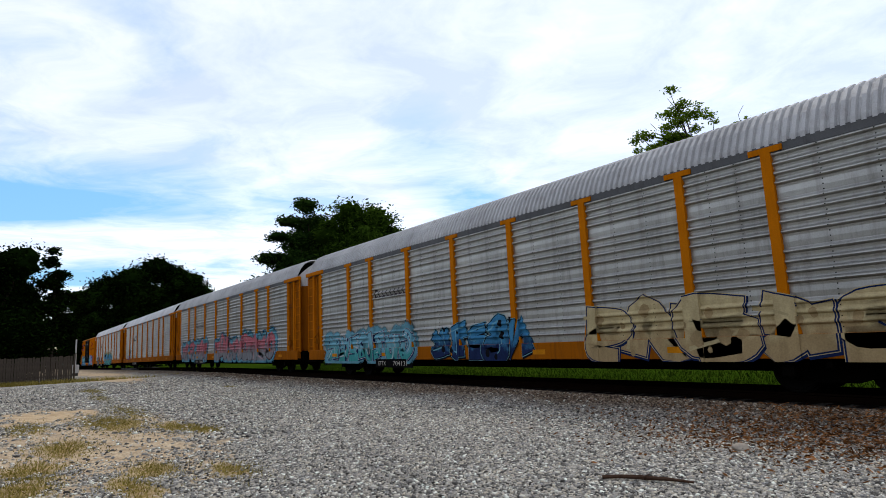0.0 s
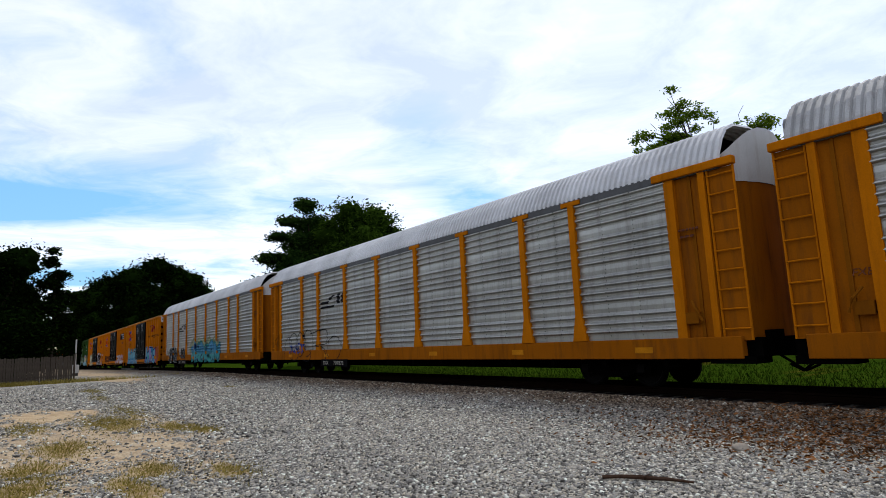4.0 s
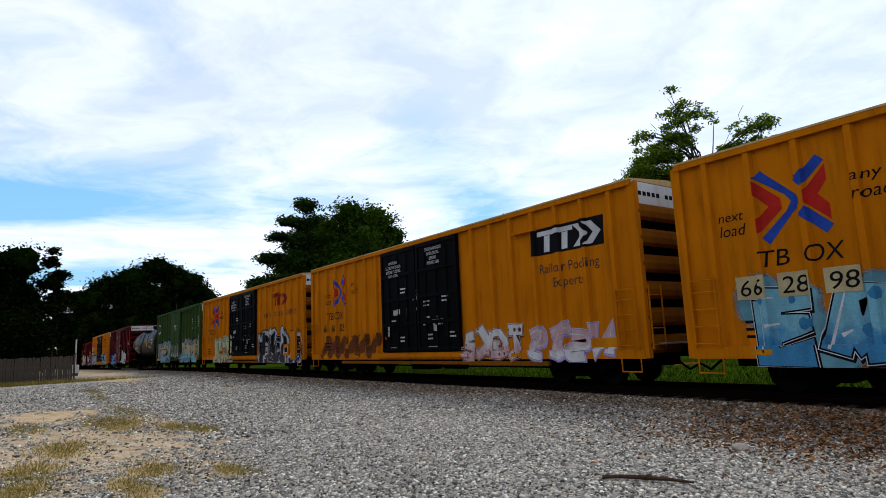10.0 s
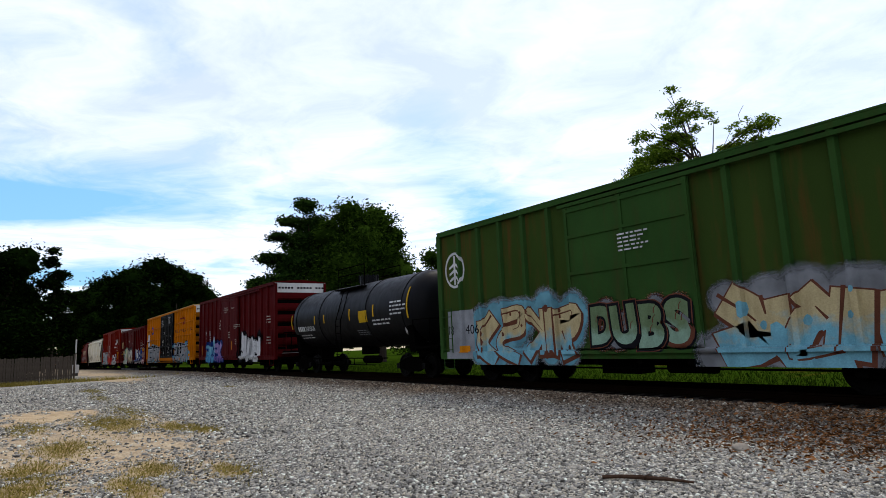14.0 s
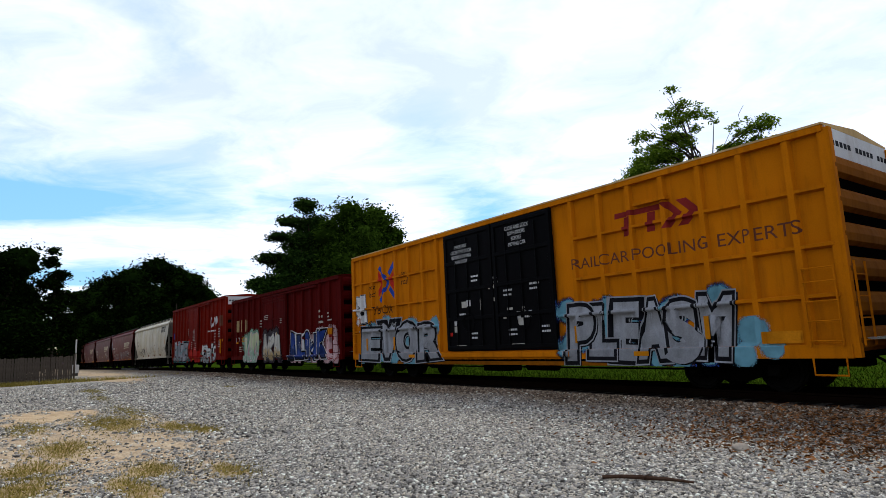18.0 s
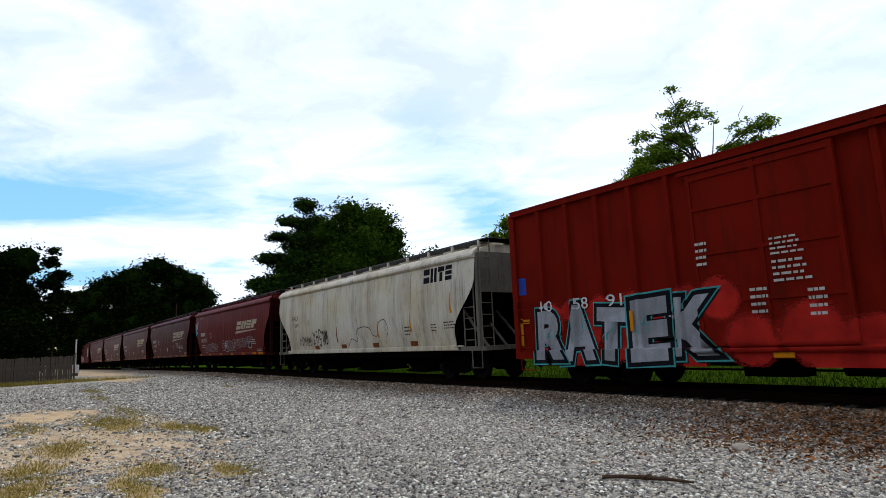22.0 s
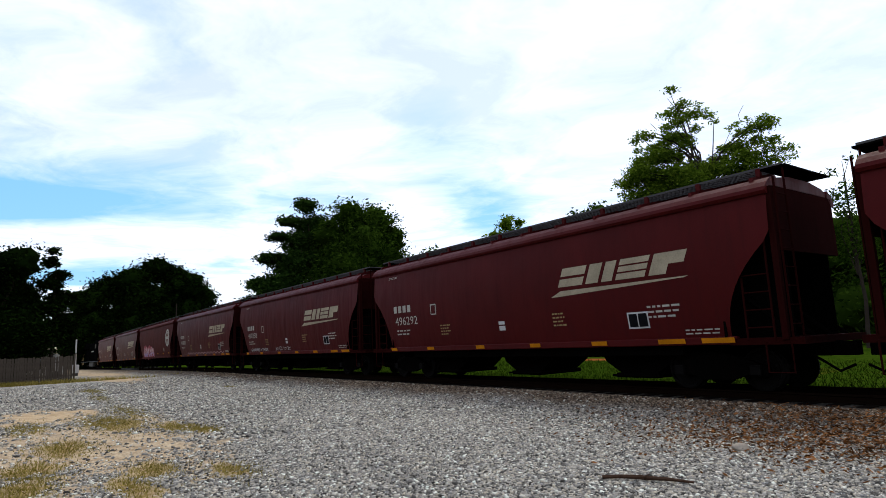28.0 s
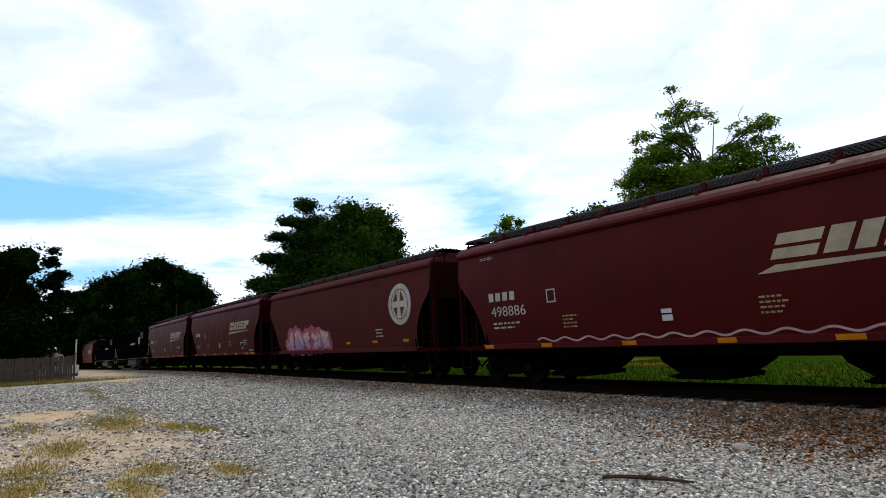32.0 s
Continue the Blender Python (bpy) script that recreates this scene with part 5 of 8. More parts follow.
        prism(bm, [(-1.46, 5.02), (-1.3, 5.45), (-1.05, 5.72), (-0.7, 5.88), (0.7, 5.88), (1.05, 5.72), (1.3, 5.45), (1.46, 5.02)], "x", s * 13.0, s * 13.05)
        part("roof_end", bm, "under", car)
    bm = bmesh.new()
    box(bm, -9, 9, -0.35, 0.35, 0.4, 0.75)
    uf = part("underframe", bm, "under", car)
    for i in range(14):
        x = -11.7 + 1.8 * i
        part("crossbearer", boxes((x - 0.06, x + 0.06, -1.45, 1.45, 0.55, 0.8)), "under", uf)
    draft_gear(car, 13.95)
    for s in (-1, 1):
        bogie(car, s * 9.9)
    return car


def rack_marks(c, seed):
    bars(c, 12.45, 3.4, 0.5, 0.3, 2, "brown", seed, 0.0)
    mark(c, [rect(-11.0 + 4.4 * i, 0.86, 0.5, 0.14) for i in range(6)], "amber", 0.006, "reflector")


def build_autoracks():
    base = autorack()
    cars = [(base, 185.4)] + [(copy_thing(base, Matrix.Identity(4)), s) for s in (156.6, 128.05, 98.86)]
    for c, s in cars:
        SURF[c] = rack_surface()
        couple(c, s)
        rack_marks(c, int(s))
    a0, a1, a2, a3 = [c for c, _ in cars]
    for c in (a2, a3):
        for o in c.children:
            if o.name.startswith("roof") and not o.name.startswith("roof_"):
                o.material_slots[0].link = "OBJECT"
                o.material_slots[0].material = M["roofbright"]
    for c in (a0, a1):
        words(c, "FXE", -12.75, 2.2, 0.14, "brown", 0.34, rise=-0.02)
        mark(c, [rect(-7.0 + 0.31 * i, 3.24, 0.07 if k else 0.24, 0.28 if k else 0.07) for i in range(8) for k in (0, 1)] + [rect(-7.0, 3.5, 0.24, 0.08)], "dusk", 0.006, "block_lettering", "dark block lettering")
    graffiti(a0, 4.1, 11.6, 0.72, 2.1, 5, "cream", "sand", "navy", None, "cream", seed=1, weight=0.44, label="tan sprayed lettering with dark blue edges")
    graffiti(a0, -2.9, 2.1, 0.74, 2.0, 5, "blue", "navy", "black", None, "sky", seed=2, weight=0.42, label="blue sprayed lettering")
    graffiti(a0, -11.5, -4.1, 0.72, 1.85, 7, "sky", "teal", "navy", "sky", seed=3, weight=0.3, label="pale blue sprayed lettering")
    scrawl(a0, 10.6, 12.0, 1.25, 1.65, 4, "navy", 4)
    for c, num, x in ((a0, "704131", -6.94), (a1, "704256", -6.94), (a2, "707872", -6.94), (a3, "701835", -6.94)):
        part("number_strip", boxes((x, x + 2.75, -1.60, -1.56, 0.42, 0.745)), "blackpaint", c, "black strip with white number")
        if num:
            for w, dx, wd in (("ETTX" if c in (a0, a1) else "TTGX", 0.22, 0.6), (num, 1.35, 1.05)):
                words(c, w, x + dx, 0.5, 0.17, "stencil", wd, rise=0.022)
    graffiti(a1, -11.3, -3.6, 0.74, 2.2, 7, "pink", "grey", "dusk", "sky", "rose", seed=5, weight=0.40, halo="blue", label="pink and grey sprayed lettering on pale blue")
    graffiti(a1, -1.6, 10.4, 0.74, 2.3, 8, "pink", "grey", "dusk", "sky", "rose", seed=6, weight=0.40, halo="blue", label="pink and grey sprayed lettering on pale blue")
    for c in (a2, a3):
        mark(c, [[(-7.1, 3.15), (-5.6, 3.15), (-5.4, 3.25), (-6.9, 3.25)], [(-7.1, 3.35), (-6.2, 3.35), (-6.0, 3.48), (-6.9, 3.48)], [(-6.2, 3.55), (-5.7, 3.75), (-5.5, 3.68), (-6.0, 3.5)],
                 rect(-5.3, 3.3, 0.3, 0.45, 0.15), rect(-4.85, 3.3, 0.5, 0.45, 0.15)], "black", 0.004, "block_emblem", "black slanted emblem")
    bm = bmesh.new()
    loops = [[(cx + rx * math.sin(0.28 * k + t0), cz + rz * math.cos(0.28 * k + t0)) for k in range(n)] for cx, cz, rx, rz, t0, n in ((-11.2, 1.35, 0.5, 0.55, -2.2, 17), (-10.5, 1.6, 0.55, 0.5, -1.9, 15), (-9.5, 1.5, 0.6, 0.62, -2.0, 20), (-8.6, 1.55, 0.6, 0.66, -1.9, 20), (-10.3, 1.0, 0.6, 0.3, 0.4, 14), (-5.6, 1.25, 0.75, 0.55, -2.4, 19), (-8.7, 0.95, 0.55, 0.3, 0.6, 13))]
    loops.append(spline([(-8.4, 2.0), (-7.4, 2.1), (-6.5, 2.12), (-6.45, 1.5), (-7.7, 1.42), (-6.9, 1.3), (-6.4, 0.95), (-6.6, 0.6)], 6))
    for k, p in enumerate(loops):
        ribbon(bm, p, 0.045, 0.04, 0.006 + 0.0004 * k)
    conform(bm, a2)
    part("graffiti", bm, "ink_black", a2, "thin black looping outline")
    scrawl(a2, -11.0, -9.0, 1.0, 1.6, 4, "royal", 8, 0.09, "small blue sprayed lettering")
    lettered(a3, "SPaiN", -10.7, -7.65, 0.5, 1.85, [("black", "black")], "black", None, "black bubble letters with thin white edges", 9, fat=1.05)
    graffiti(a3, -6.4, -4.6, 0.9, 1.95, 4, "black", "black", "black", None, "silver", seed=14, weight=0.4, label="black block lettering with thin white edges")
    scrawl(a3, -11.75, -11.05, 1.05, 1.7, 3, "black", 9, 0.05)
    scrawl(a3, -7.55, -7.0, 1.0, 1.65, 3, "black", 10, 0.05)
    graffiti(a3, -2.6, 5.2, 0.72, 2.0, 5, "blue", "teal", "navy", "teal", "sky", seed=13, weight=0.46, label="teal sprayed lettering")
    spray_cloud(a3, [(-3.0 + 0.5 * k, 1.7 + 0.2 * (k % 3), 0.5) for k in range(16)], "lime", a3, 0.0012, "sprayed_patch", "pale green rolled paint", z_min=1.25)


# ---- covered hoppers ----
def hopper_side(z):
    t = (z - 2.9) / 1.75
    return -1.62 + 0.19 * t * t


def hopper_surface():
    return [], [1.2 + 0.16 * i for i in range(20)], lambda x, z: hopper_side(z)


def hopper(label, mat, group, L=8.07, angular=False):
    car = empty("covered_hopper_wagon", label, "railway wagon", group)
    zs = [1.15 + 3.0 * i / 14 for i in range(15)]
    # end pieces take darker paints that carry the shade between cars
    em = "hgreyend" if angular else "hend"

    def reach(z):
        """How far the side sheet reaches along the car at height z."""
        if angular:
            return L - 1.3 * smooth(3.4, 1.6, z) if z < 3.4 else L
        return L - 0.02 if z > 3.2 else L - 1.12 * (1 - ((z - 1.15) / 2.05) ** 2.2) if z > 1.15 else L - 1.12
    for s in (-1, 1):
        bm = bmesh.new()
        rows = []
        for z in zs:
            r = reach(z)
            rows.append([bm.verts.new((r * (j / 12 * 2 - 1), s * -hopper_side(z), z)) for j in range(13)])
        for p, q in zip(rows, rows[1:]):
            for j in range(12):
                f = (p[j], p[j + 1], q[j + 1], q[j])
                bm.faces.new(f if s < 0 else f[::-1])
        part("side_sheet", bm, mat, car, smooth=True)
        part("side_sill", softbox(-L + 1.0, L - 1.0, *sorted((s * 1.50, s * 1.34)), 1.02, 1.19, 0.02), mat, car)
        bm = bmesh.new()
        prism(bm, [(s * 1.48, 4.04), (s * 1.60, 4.06), (s * 1.645, 4.12), (s * 1.62, 4.20), (s * 1.52, 4.31), (s * 1.36, 4.42), (s * 1.30, 4.26)], "x", -L - 0.02, L + 0.02)
        part("top_chord", bm, mat, car)
    # inner hoppers, slope sheets and outlets, near black with their shade put in
    bm = bmesh.new()
    prism(bm, [(-L + 0.1, 4.1), (-L + 0.1, 3.3), (-L + 2.6, 1.2), (L - 2.6, 1.2), (L - 0.1, 3.3), (L - 0.1, 4.1)], "y", -1.38, 1.38)
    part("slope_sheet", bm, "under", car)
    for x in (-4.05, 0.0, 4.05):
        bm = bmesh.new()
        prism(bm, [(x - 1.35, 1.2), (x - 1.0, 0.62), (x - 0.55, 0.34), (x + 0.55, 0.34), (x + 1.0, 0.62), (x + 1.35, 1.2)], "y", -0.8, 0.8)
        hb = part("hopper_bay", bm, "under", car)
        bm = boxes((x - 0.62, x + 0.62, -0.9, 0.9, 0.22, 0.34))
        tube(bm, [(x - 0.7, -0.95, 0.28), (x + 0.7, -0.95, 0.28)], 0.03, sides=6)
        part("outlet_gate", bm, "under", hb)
    # roof, hatch and walkway
    bm = bmesh.new()
    prism(bm, [(-1.5, 4.26), (-1.1, 4.44), (-0.5, 4.53), (0.5, 4.53), (1.1, 4.44), (1.5, 4.26)], "x", -L, L)
    part("roof", bm, mat, car)
    bm = softbox(-L + 0.6, L - 0.6, -0.36, 0.36, 4.5, 4.85, 0.04)
    part("hatch_cover", bm, mat, car)
    bm = bmesh.new()
    for y in (-1.02, -0.86, -0.70, -0.54, -0.38):
        box(bm, -L - 0.15, L + 0.15, y - 0.012, y + 0.012, 4.70, 4.75)
    n = int(2 * L / 0.11)
    for i in range(n):
        x = -L + 2 * L * i / n
        box(bm, x - 0.015, x + 0.015, -1.03, -0.36, 4.715, 4.735)
    wk = part("running_board", bm, "grate", car, "grey steel grating walkway")
    one = None
    for i in range(12):
        x = -L + 0.35 + (2 * L - 0.7) * i / 11
        if one is None:
            bm = bmesh.new()
            prism(bm, [(-1.42, 4.3), (-1.40, 4.48), (-0.42, 4.70), (-0.42, 4.66), (-1.3, 4.42), (-1.36, 4.3)], "x", -0.04, 0.04)
            box(bm, -0.05, 0.05, -1.06, -0.98, 4.4, 4.72)
            one = part("walkway_bracket", bm, mat, wk)
            one.matrix_basis = Matrix.Translation((x, 0, 0))
        else:
            again(one, Matrix.Translation((x, 0, 0)))
    # ends
    for s in (-1, 1):
        e = s * (L + 0.02)
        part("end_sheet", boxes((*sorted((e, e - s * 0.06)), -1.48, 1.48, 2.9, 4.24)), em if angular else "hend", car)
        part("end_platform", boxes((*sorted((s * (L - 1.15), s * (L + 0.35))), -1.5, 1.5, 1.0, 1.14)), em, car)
        # added near-black plates fill the end openings in place of shade
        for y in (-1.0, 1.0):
            part("side_shade_plate", boxes((*sorted((s * (L - 1.3), s * (L - 0.02))), y - 0.02, y + 0.02, 1.1, 3.3)), "under", car)
        part("end_shade_plate", boxes((*sorted((s * (L - 1.25), s * (L - 1.2))), -1.5, 1.5, 1.1, 3.0)), "under", car)
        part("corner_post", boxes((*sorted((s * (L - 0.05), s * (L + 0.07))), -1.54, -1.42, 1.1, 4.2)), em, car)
        a, b = sorted((s * (L - 0.75), s * (L - 0.2)))
        ladder(car, "side_ladder", em, [((b if s > 0 else a, -1.5, 1.1), (b if s > 0 else a, -1.5, 3.3)), ((a if s > 0 else b, -1.5, 1.1), (a if s > 0 else b, -1.5, 2.4))], [((a, -1.5, 1.35 + 0.36 * i), (b, -1.5, 1.35 + 0.36 * i)) for i in range(4)], 0.016)
        y0 = s * (L + 0.12)
        ladder(car, "end_ladder", em, [((y0, -1.45, 1.1), (y0, -1.45, 4.4)), ((y0, -0.98, 1.1), (y0, -0.98, 4.66))], [((y0, -1.45, 1.4 + 0.38 * i), (y0, -0.98, 1.4 + 0.38 * i)) for i in range(8)], 0.016)
        part("walkway_end", boxes((*sorted((s * (L - 0.3), s * (L + 0.22))), -1.05, 1.05, 4.66, 4.70)), "under", car)
        bm = bmesh.new()
        for k in (-1.2, -0.4, 0.4, 1.2):
            tube(bm, [(s * (L + 0.1), k, 1.1), (s * (L - 1.5), k * 0.9, 2.6)], 0.05, sides=5)
        part("end_brace", bm, em if angular else "under", car)
        bm = bmesh.new()
        tube(bm, [(s * (L + 0.1), -1.5, 1.05), (s * (L + 0.1), -1.5, 0.45), (s * (L - 0.4), -1.5, 0.45), (s * (L - 0.4), -1.5, 1.05)], 0.022, sides=5)
        part("step", bm, em, car)
    part("under_sill", boxes((-L + 2.4, L - 2.4, -1.3, 1.3, 0.80, 1.06)), "under", car)
    part("centre_sill", boxes((-L - 0.3, L + 0.3, -0.3, 0.3, 0.72, 1.05)), "under", car)
    bm = bmesh.new()
    tube(bm, [(5.6, -0.9, 0.72), (6.4, -0.9, 0.72)], 0.18, sides=10)
    tube(bm, [(-5.6, -1.25, 0.8), (5.6, -1.25, 0.8)], 0.025, sides=5)
    part("brake_gear", bm, "under", car)
    draft_gear(car, L + 0.1)
    for s in (-1, 1):
        bogie(car, s * (L - 1.75))
    SURF[car] = hopper_surface()
    return car


def slant_mark(c, x, z, w, h, ink="bone"):
    """Four slanted block forms, each with a slit, over a long tapering underline."""
    u, k = w * 0.22, 0.42
    oz, bh = z + h * 0.34, h * 0.66

    def slab(a, b, lo, hi):
        return [(a + k * bh * lo, oz + bh * lo), (b + k * bh * lo, oz + bh * lo), (b + k * bh * hi, oz + bh * hi), (a + k * bh * hi, oz + bh * hi)]
    polys = []
    for i in range(4):
        a = x + w * 0.07 + u * i * 1.04
        b, m = a + u * 0.92, a + u * 0.5
        polys += ([slab(a, b, 0.0, 0.42), slab(a, b, 0.56, 1.0)], [slab(a, m - u * 0.06, 0.0, 1.0), slab(m + u * 0.06, b, 0.0, 1.0)], [slab(a, b, 0.0, 0.30), slab(a, b, 0.38, 0.64), slab(a, b, 0.72, 1.0)], [slab(a, m, 0.0, 1.0), slab(m, b, 0.45, 1.0)])[i]
    polys.append([(x, z), (x + w * 0.06, z), (x + w * 0.97, z + h * 0.17), (x + w, z + h * 0.21), (x + w * 0.09, z + h * 0.2)])
    mark(c, polys, ink, 0.005, "slanted_emblem", "pale slanted block emblem with underline")


def hopper_marks(c, num, seed, clean=True):
    slant_mark(c, 1.95, 2.42, 4.25, 0.76)
    mark(c, [rect(-6.5 + 0.32 * i, 2.5, 0.22, 0.26) for i in range(4)], "stencil", 0.004, "block_lettering")
    if num:
        words(c, num, -6.45, 2.03, 0.3, "stencil", 1.55)
    bars(c, -6.4, 1.62, 1.2, 0.26, 2, "stencil", seed)
    mark(c, [rect(-4.0, 2.3, 0.34, 0.04), rect(-4.0, 2.3, 0.04, 0.36), rect(-3.7, 2.3, 0.04, 0.36), rect(-4.0, 2.64, 0.34, 0.04)], "stencil", 0.004, "placard_frame")
    for x, w in ((-6.9, 0.42), (-4.4, 0.42), (-1.6, 0.42), (0.9, 0.42), (3.2, 0.5), (5.2, 0.7), (6.3, 0.75)):
        mark(c, [rect(x, 1.06, w, 0.11)], "amber", 0.11, "reflector")
    mark(c, [rect(4.4, 1.45, 0.6, 0.04), rect(4.4, 1.81, 0.6, 0.04), rect(4.4, 1.49, 0.04, 0.32), rect(4.96, 1.49, 0.04, 0.32), rect(4.68, 1.49, 0.03, 0.32)], "white", 0.006, "placard_frame")
    mark(c, [rect(4.44, 1.49, 0.52, 0.32)], "black", 0.004, "placard")
    mark(c, [rect(-0.4, 1.6, 0.28, 0.14), rect(-0.4, 1.78, 0.28, 0.1)], "white", 0.006, "placard")
    bars(c, 5.0, 1.65, 0.9, 0.36, 3, "stencil", seed + 1)
    bars(c, -3.5, 1.55, 0.6, 0.4, 4, "sand", seed + 2)
    bars(c, 1.9, 1.6, 0.6, 0.42, 4, "sand", seed + 3)
    bars(c, 5.9, 1.24, 0.9, 0.16, 2, "stencil", seed + 4)
    bars(c, -6.9, 3.85, 0.7, 0.1, 2, "stencil", seed + 5)
    mark(c, [rect(5.9, 1.03, 0.09, 0.12), rect(6.1, 1.03, 0.09, 0.12)], "white", 0.006, "stencil_dash")


def build_hoppers():
    g = "red covered hoppers of the train"
    first = hopper("brown-red covered hopper with white outline graffiti along its foot", "hredb", g, 8.33)
    base = hopper("dark brown-red covered hopper with pale emblem and amber reflectors", "hred", g)
    plan = [(-111.12, "483470"), (-129.4, "499267"), (-147.2, "496292"), (-164.8, "490238"), (-182.4, "498886"), (-218.3, ""), (-236.2, "")]
    far = [(-301.0, ""), (-318.8, "")]
    for i, (s, num) in enumerate(plan + far):
        c = first if i == 0 else base if i == 1 else copy_thing(base, Matrix.Identity(4))
        SURF[c] = hopper_surface()
        couple(c, s)
        HOP.append((c, num))
    for i, (c, num) in enumerate(HOP):
        hopper_marks(c, num, 100 + 7 * i)
    c = HOP[0][0]
    outlined(c, "BONDS", -5.6, -2.3, 1.24, 1.95, "silver", 201, "white outline lettering")
    outlined(c, "BENDS", -1.1, 1.9, 1.24, 2.1, "silver", 202, "white outline lettering")
    outlined(c, "BONDS", 2.3, 4.2, 1.45, 2.15, "silver", 203, "white outline lettering")
    scrawl(c, 4.3, 5.5, 1.6, 2.3, 4, "silver", 209, 0.03, "white outline sign")
    graffiti(c, -8.0, -7.45, 2.6, 3.8, 2, "silver", "sky", "deep", None, seed=204, label="pale sprayed sign")
    c = HOP[1][0]
    scrawl(c, 3.2, 4.8, 1.7, 2.3, 3, "stencil", 205, 0.05, "white outline sign")
    c = HOP[3][0]
    words(c, "GRAPHIKS + ZNDR", -6.2, 1.23, 0.17, "white", 2.9)
    scrawl(c, -2.2, 0.2, 1.22, 1.45, 4, "white", 207, 0.03)
    c = HOP[4][0]
    bm = bmesh.new()
    ribbon(bm, [(-4.6 + 0.08 * k, 1.27 + 0.05 * math.sin(k * 0.6)) for k in range(128)], 0.05, 0.05, 0.006)
    conform(bm, c)
    part("wavy_line", bm, "ink_rose", c, "pale wavy painted line along the sill")
    scrawl(c, 4.6, 5.3, 1.85, 2.3, 1, "crimson", 208, 0.03)
    c = couple(hopper("faded brown covered hopper with round white emblem and pink graffiti", "hredold", g, 8.1), -200.25)
    bm = bmesh.new()
    k = 32
    bm.faces.new([bm.verts.new((6.0 + 0.82 * math.cos(2 * math.pi * i / k), 0.004, 2.85 + 0.8 * math.sin(2 * math.pi * i / k))) for i in range(k)])
    conform(bm, c)
    part("round_emblem", bm, "ink_stencil", c, "white round emblem with dark cross segments")
    emblem_ring(c, 6.0, 2.85, 0.62, 0.6, "brown", 0.008, 0.06)
    mark(c, [[(5.95 + sx * 0.08, 2.85 + sz * 0.12), (5.95 + sx * 0.42, 2.85 + sz * 0.12), (5.95 + sx * 0.16, 2.85 + sz * 0.52)] for sx in (-1, 1) for sz in (-1, 1)], "brown", 0.008, "placard")
    graffiti(c, -5.7, -0.4, 1.3, 2.1, 5, "rose", "lilac", "crimson", "pink", seed=211, weight=0.3, label="pink sprayed lettering")
    bars(c, 4.0, 1.6, 0.7, 0.4, 3, "stencil", 212)
    mark(c, [rect(-6.0 + 2.4 * i, 1.4, 0.4, 0.1) for i in range(6)], "amber", 0.006, "reflector")
    # grey one
    c = couple(hopper("pale grey covered hopper streaked with rust and dirt", "hgrey", "covered hoppers", 8.65, True), -92.55)
    polys = []
    for i in range(4):
        a = 5.7 + 0.45 * i
        polys += ([rect(a, 3.45, 0.38, 0.22), rect(a, 3.75, 0.38, 0.22)], [rect(a, 3.45, 0.16, 0.52), rect(a + 0.22, 3.45, 0.16, 0.52)], [rect(a, 3.79, 0.38, 0.18), rect(a + 0.1, 3.45, 0.18, 0.32)], [rect(a, 3.45, 0.38, 0.15), rect(a, 3.64, 0.38, 0.14), rect(a, 3.82, 0.38, 0.15)])[i]
    mark(c, polys, "black", 0.005, "block_emblem", "dark block emblem")
    scrawl(c, -6.0, -4.5, 1.35, 1.95, 5, "dusk", 221, 0.045, "dark sprayed scrawl")
    scrawl(c, -4.3, -2.6, 1.35, 2.2, 5, "dusk", 222, 0.08, "dark sprayed scrawl with drips")
    bm = bmesh.new()
    ribbon(bm, spline([(-0.6, 1.3), (-0.2, 1.62), (0.3, 1.5), (0.35, 1.95), (0.9, 2.1), (1.5, 2.02), (1.7, 1.75), (2.1, 1.7), (2.3, 2.2), (2.8, 2.3), (3.0, 1.9), (2.8, 1.6)], 6), 0.035, 0.03, 0.006)
    conform(bm, c)
    part("graffiti", bm, "ink_dusk", c, "dark looping outline")
    words(c, "GACX", -6.75, 2.72, 0.24, "dusk", 0.8)
    words(c, "7649", -6.65, 2.35, 0.24, "dusk", 0.7)
    for x, z, w, h in ((4.2, 1.6, 0.5, 0.4), (6.0, 1.7, 0.4, 0.3), (6.8, 1.75, 0.7, 0.3), (-4.8, 2.4, 0.25, 0.3)):
        bars(c, x, z, w, h, 3, "dusk", int(abs(x) * 21))
    for x, z in ((-1.6, 1.5), (4.7, 1.75), (7.3, 2.3), (2.2, 1.6)):
        bm = bmesh.new()
        ribbon(bm, spline([(x, z), (x - 0.04, z + 0.35), (x + 0.03, z + 0.7)], 5), 0.12, 0.05, 0.005)
        conform(bm, c)
        part("rust_run", bm, "ink_amber" if x > 0 else "ink_rust", c, "orange rust run")
    mark(c, [rect(-4.2 + 2.9 * i, 1.22, 0.5, 0.18) for i in range(4)], "rust", 0.005, "reflector")


HOP = []


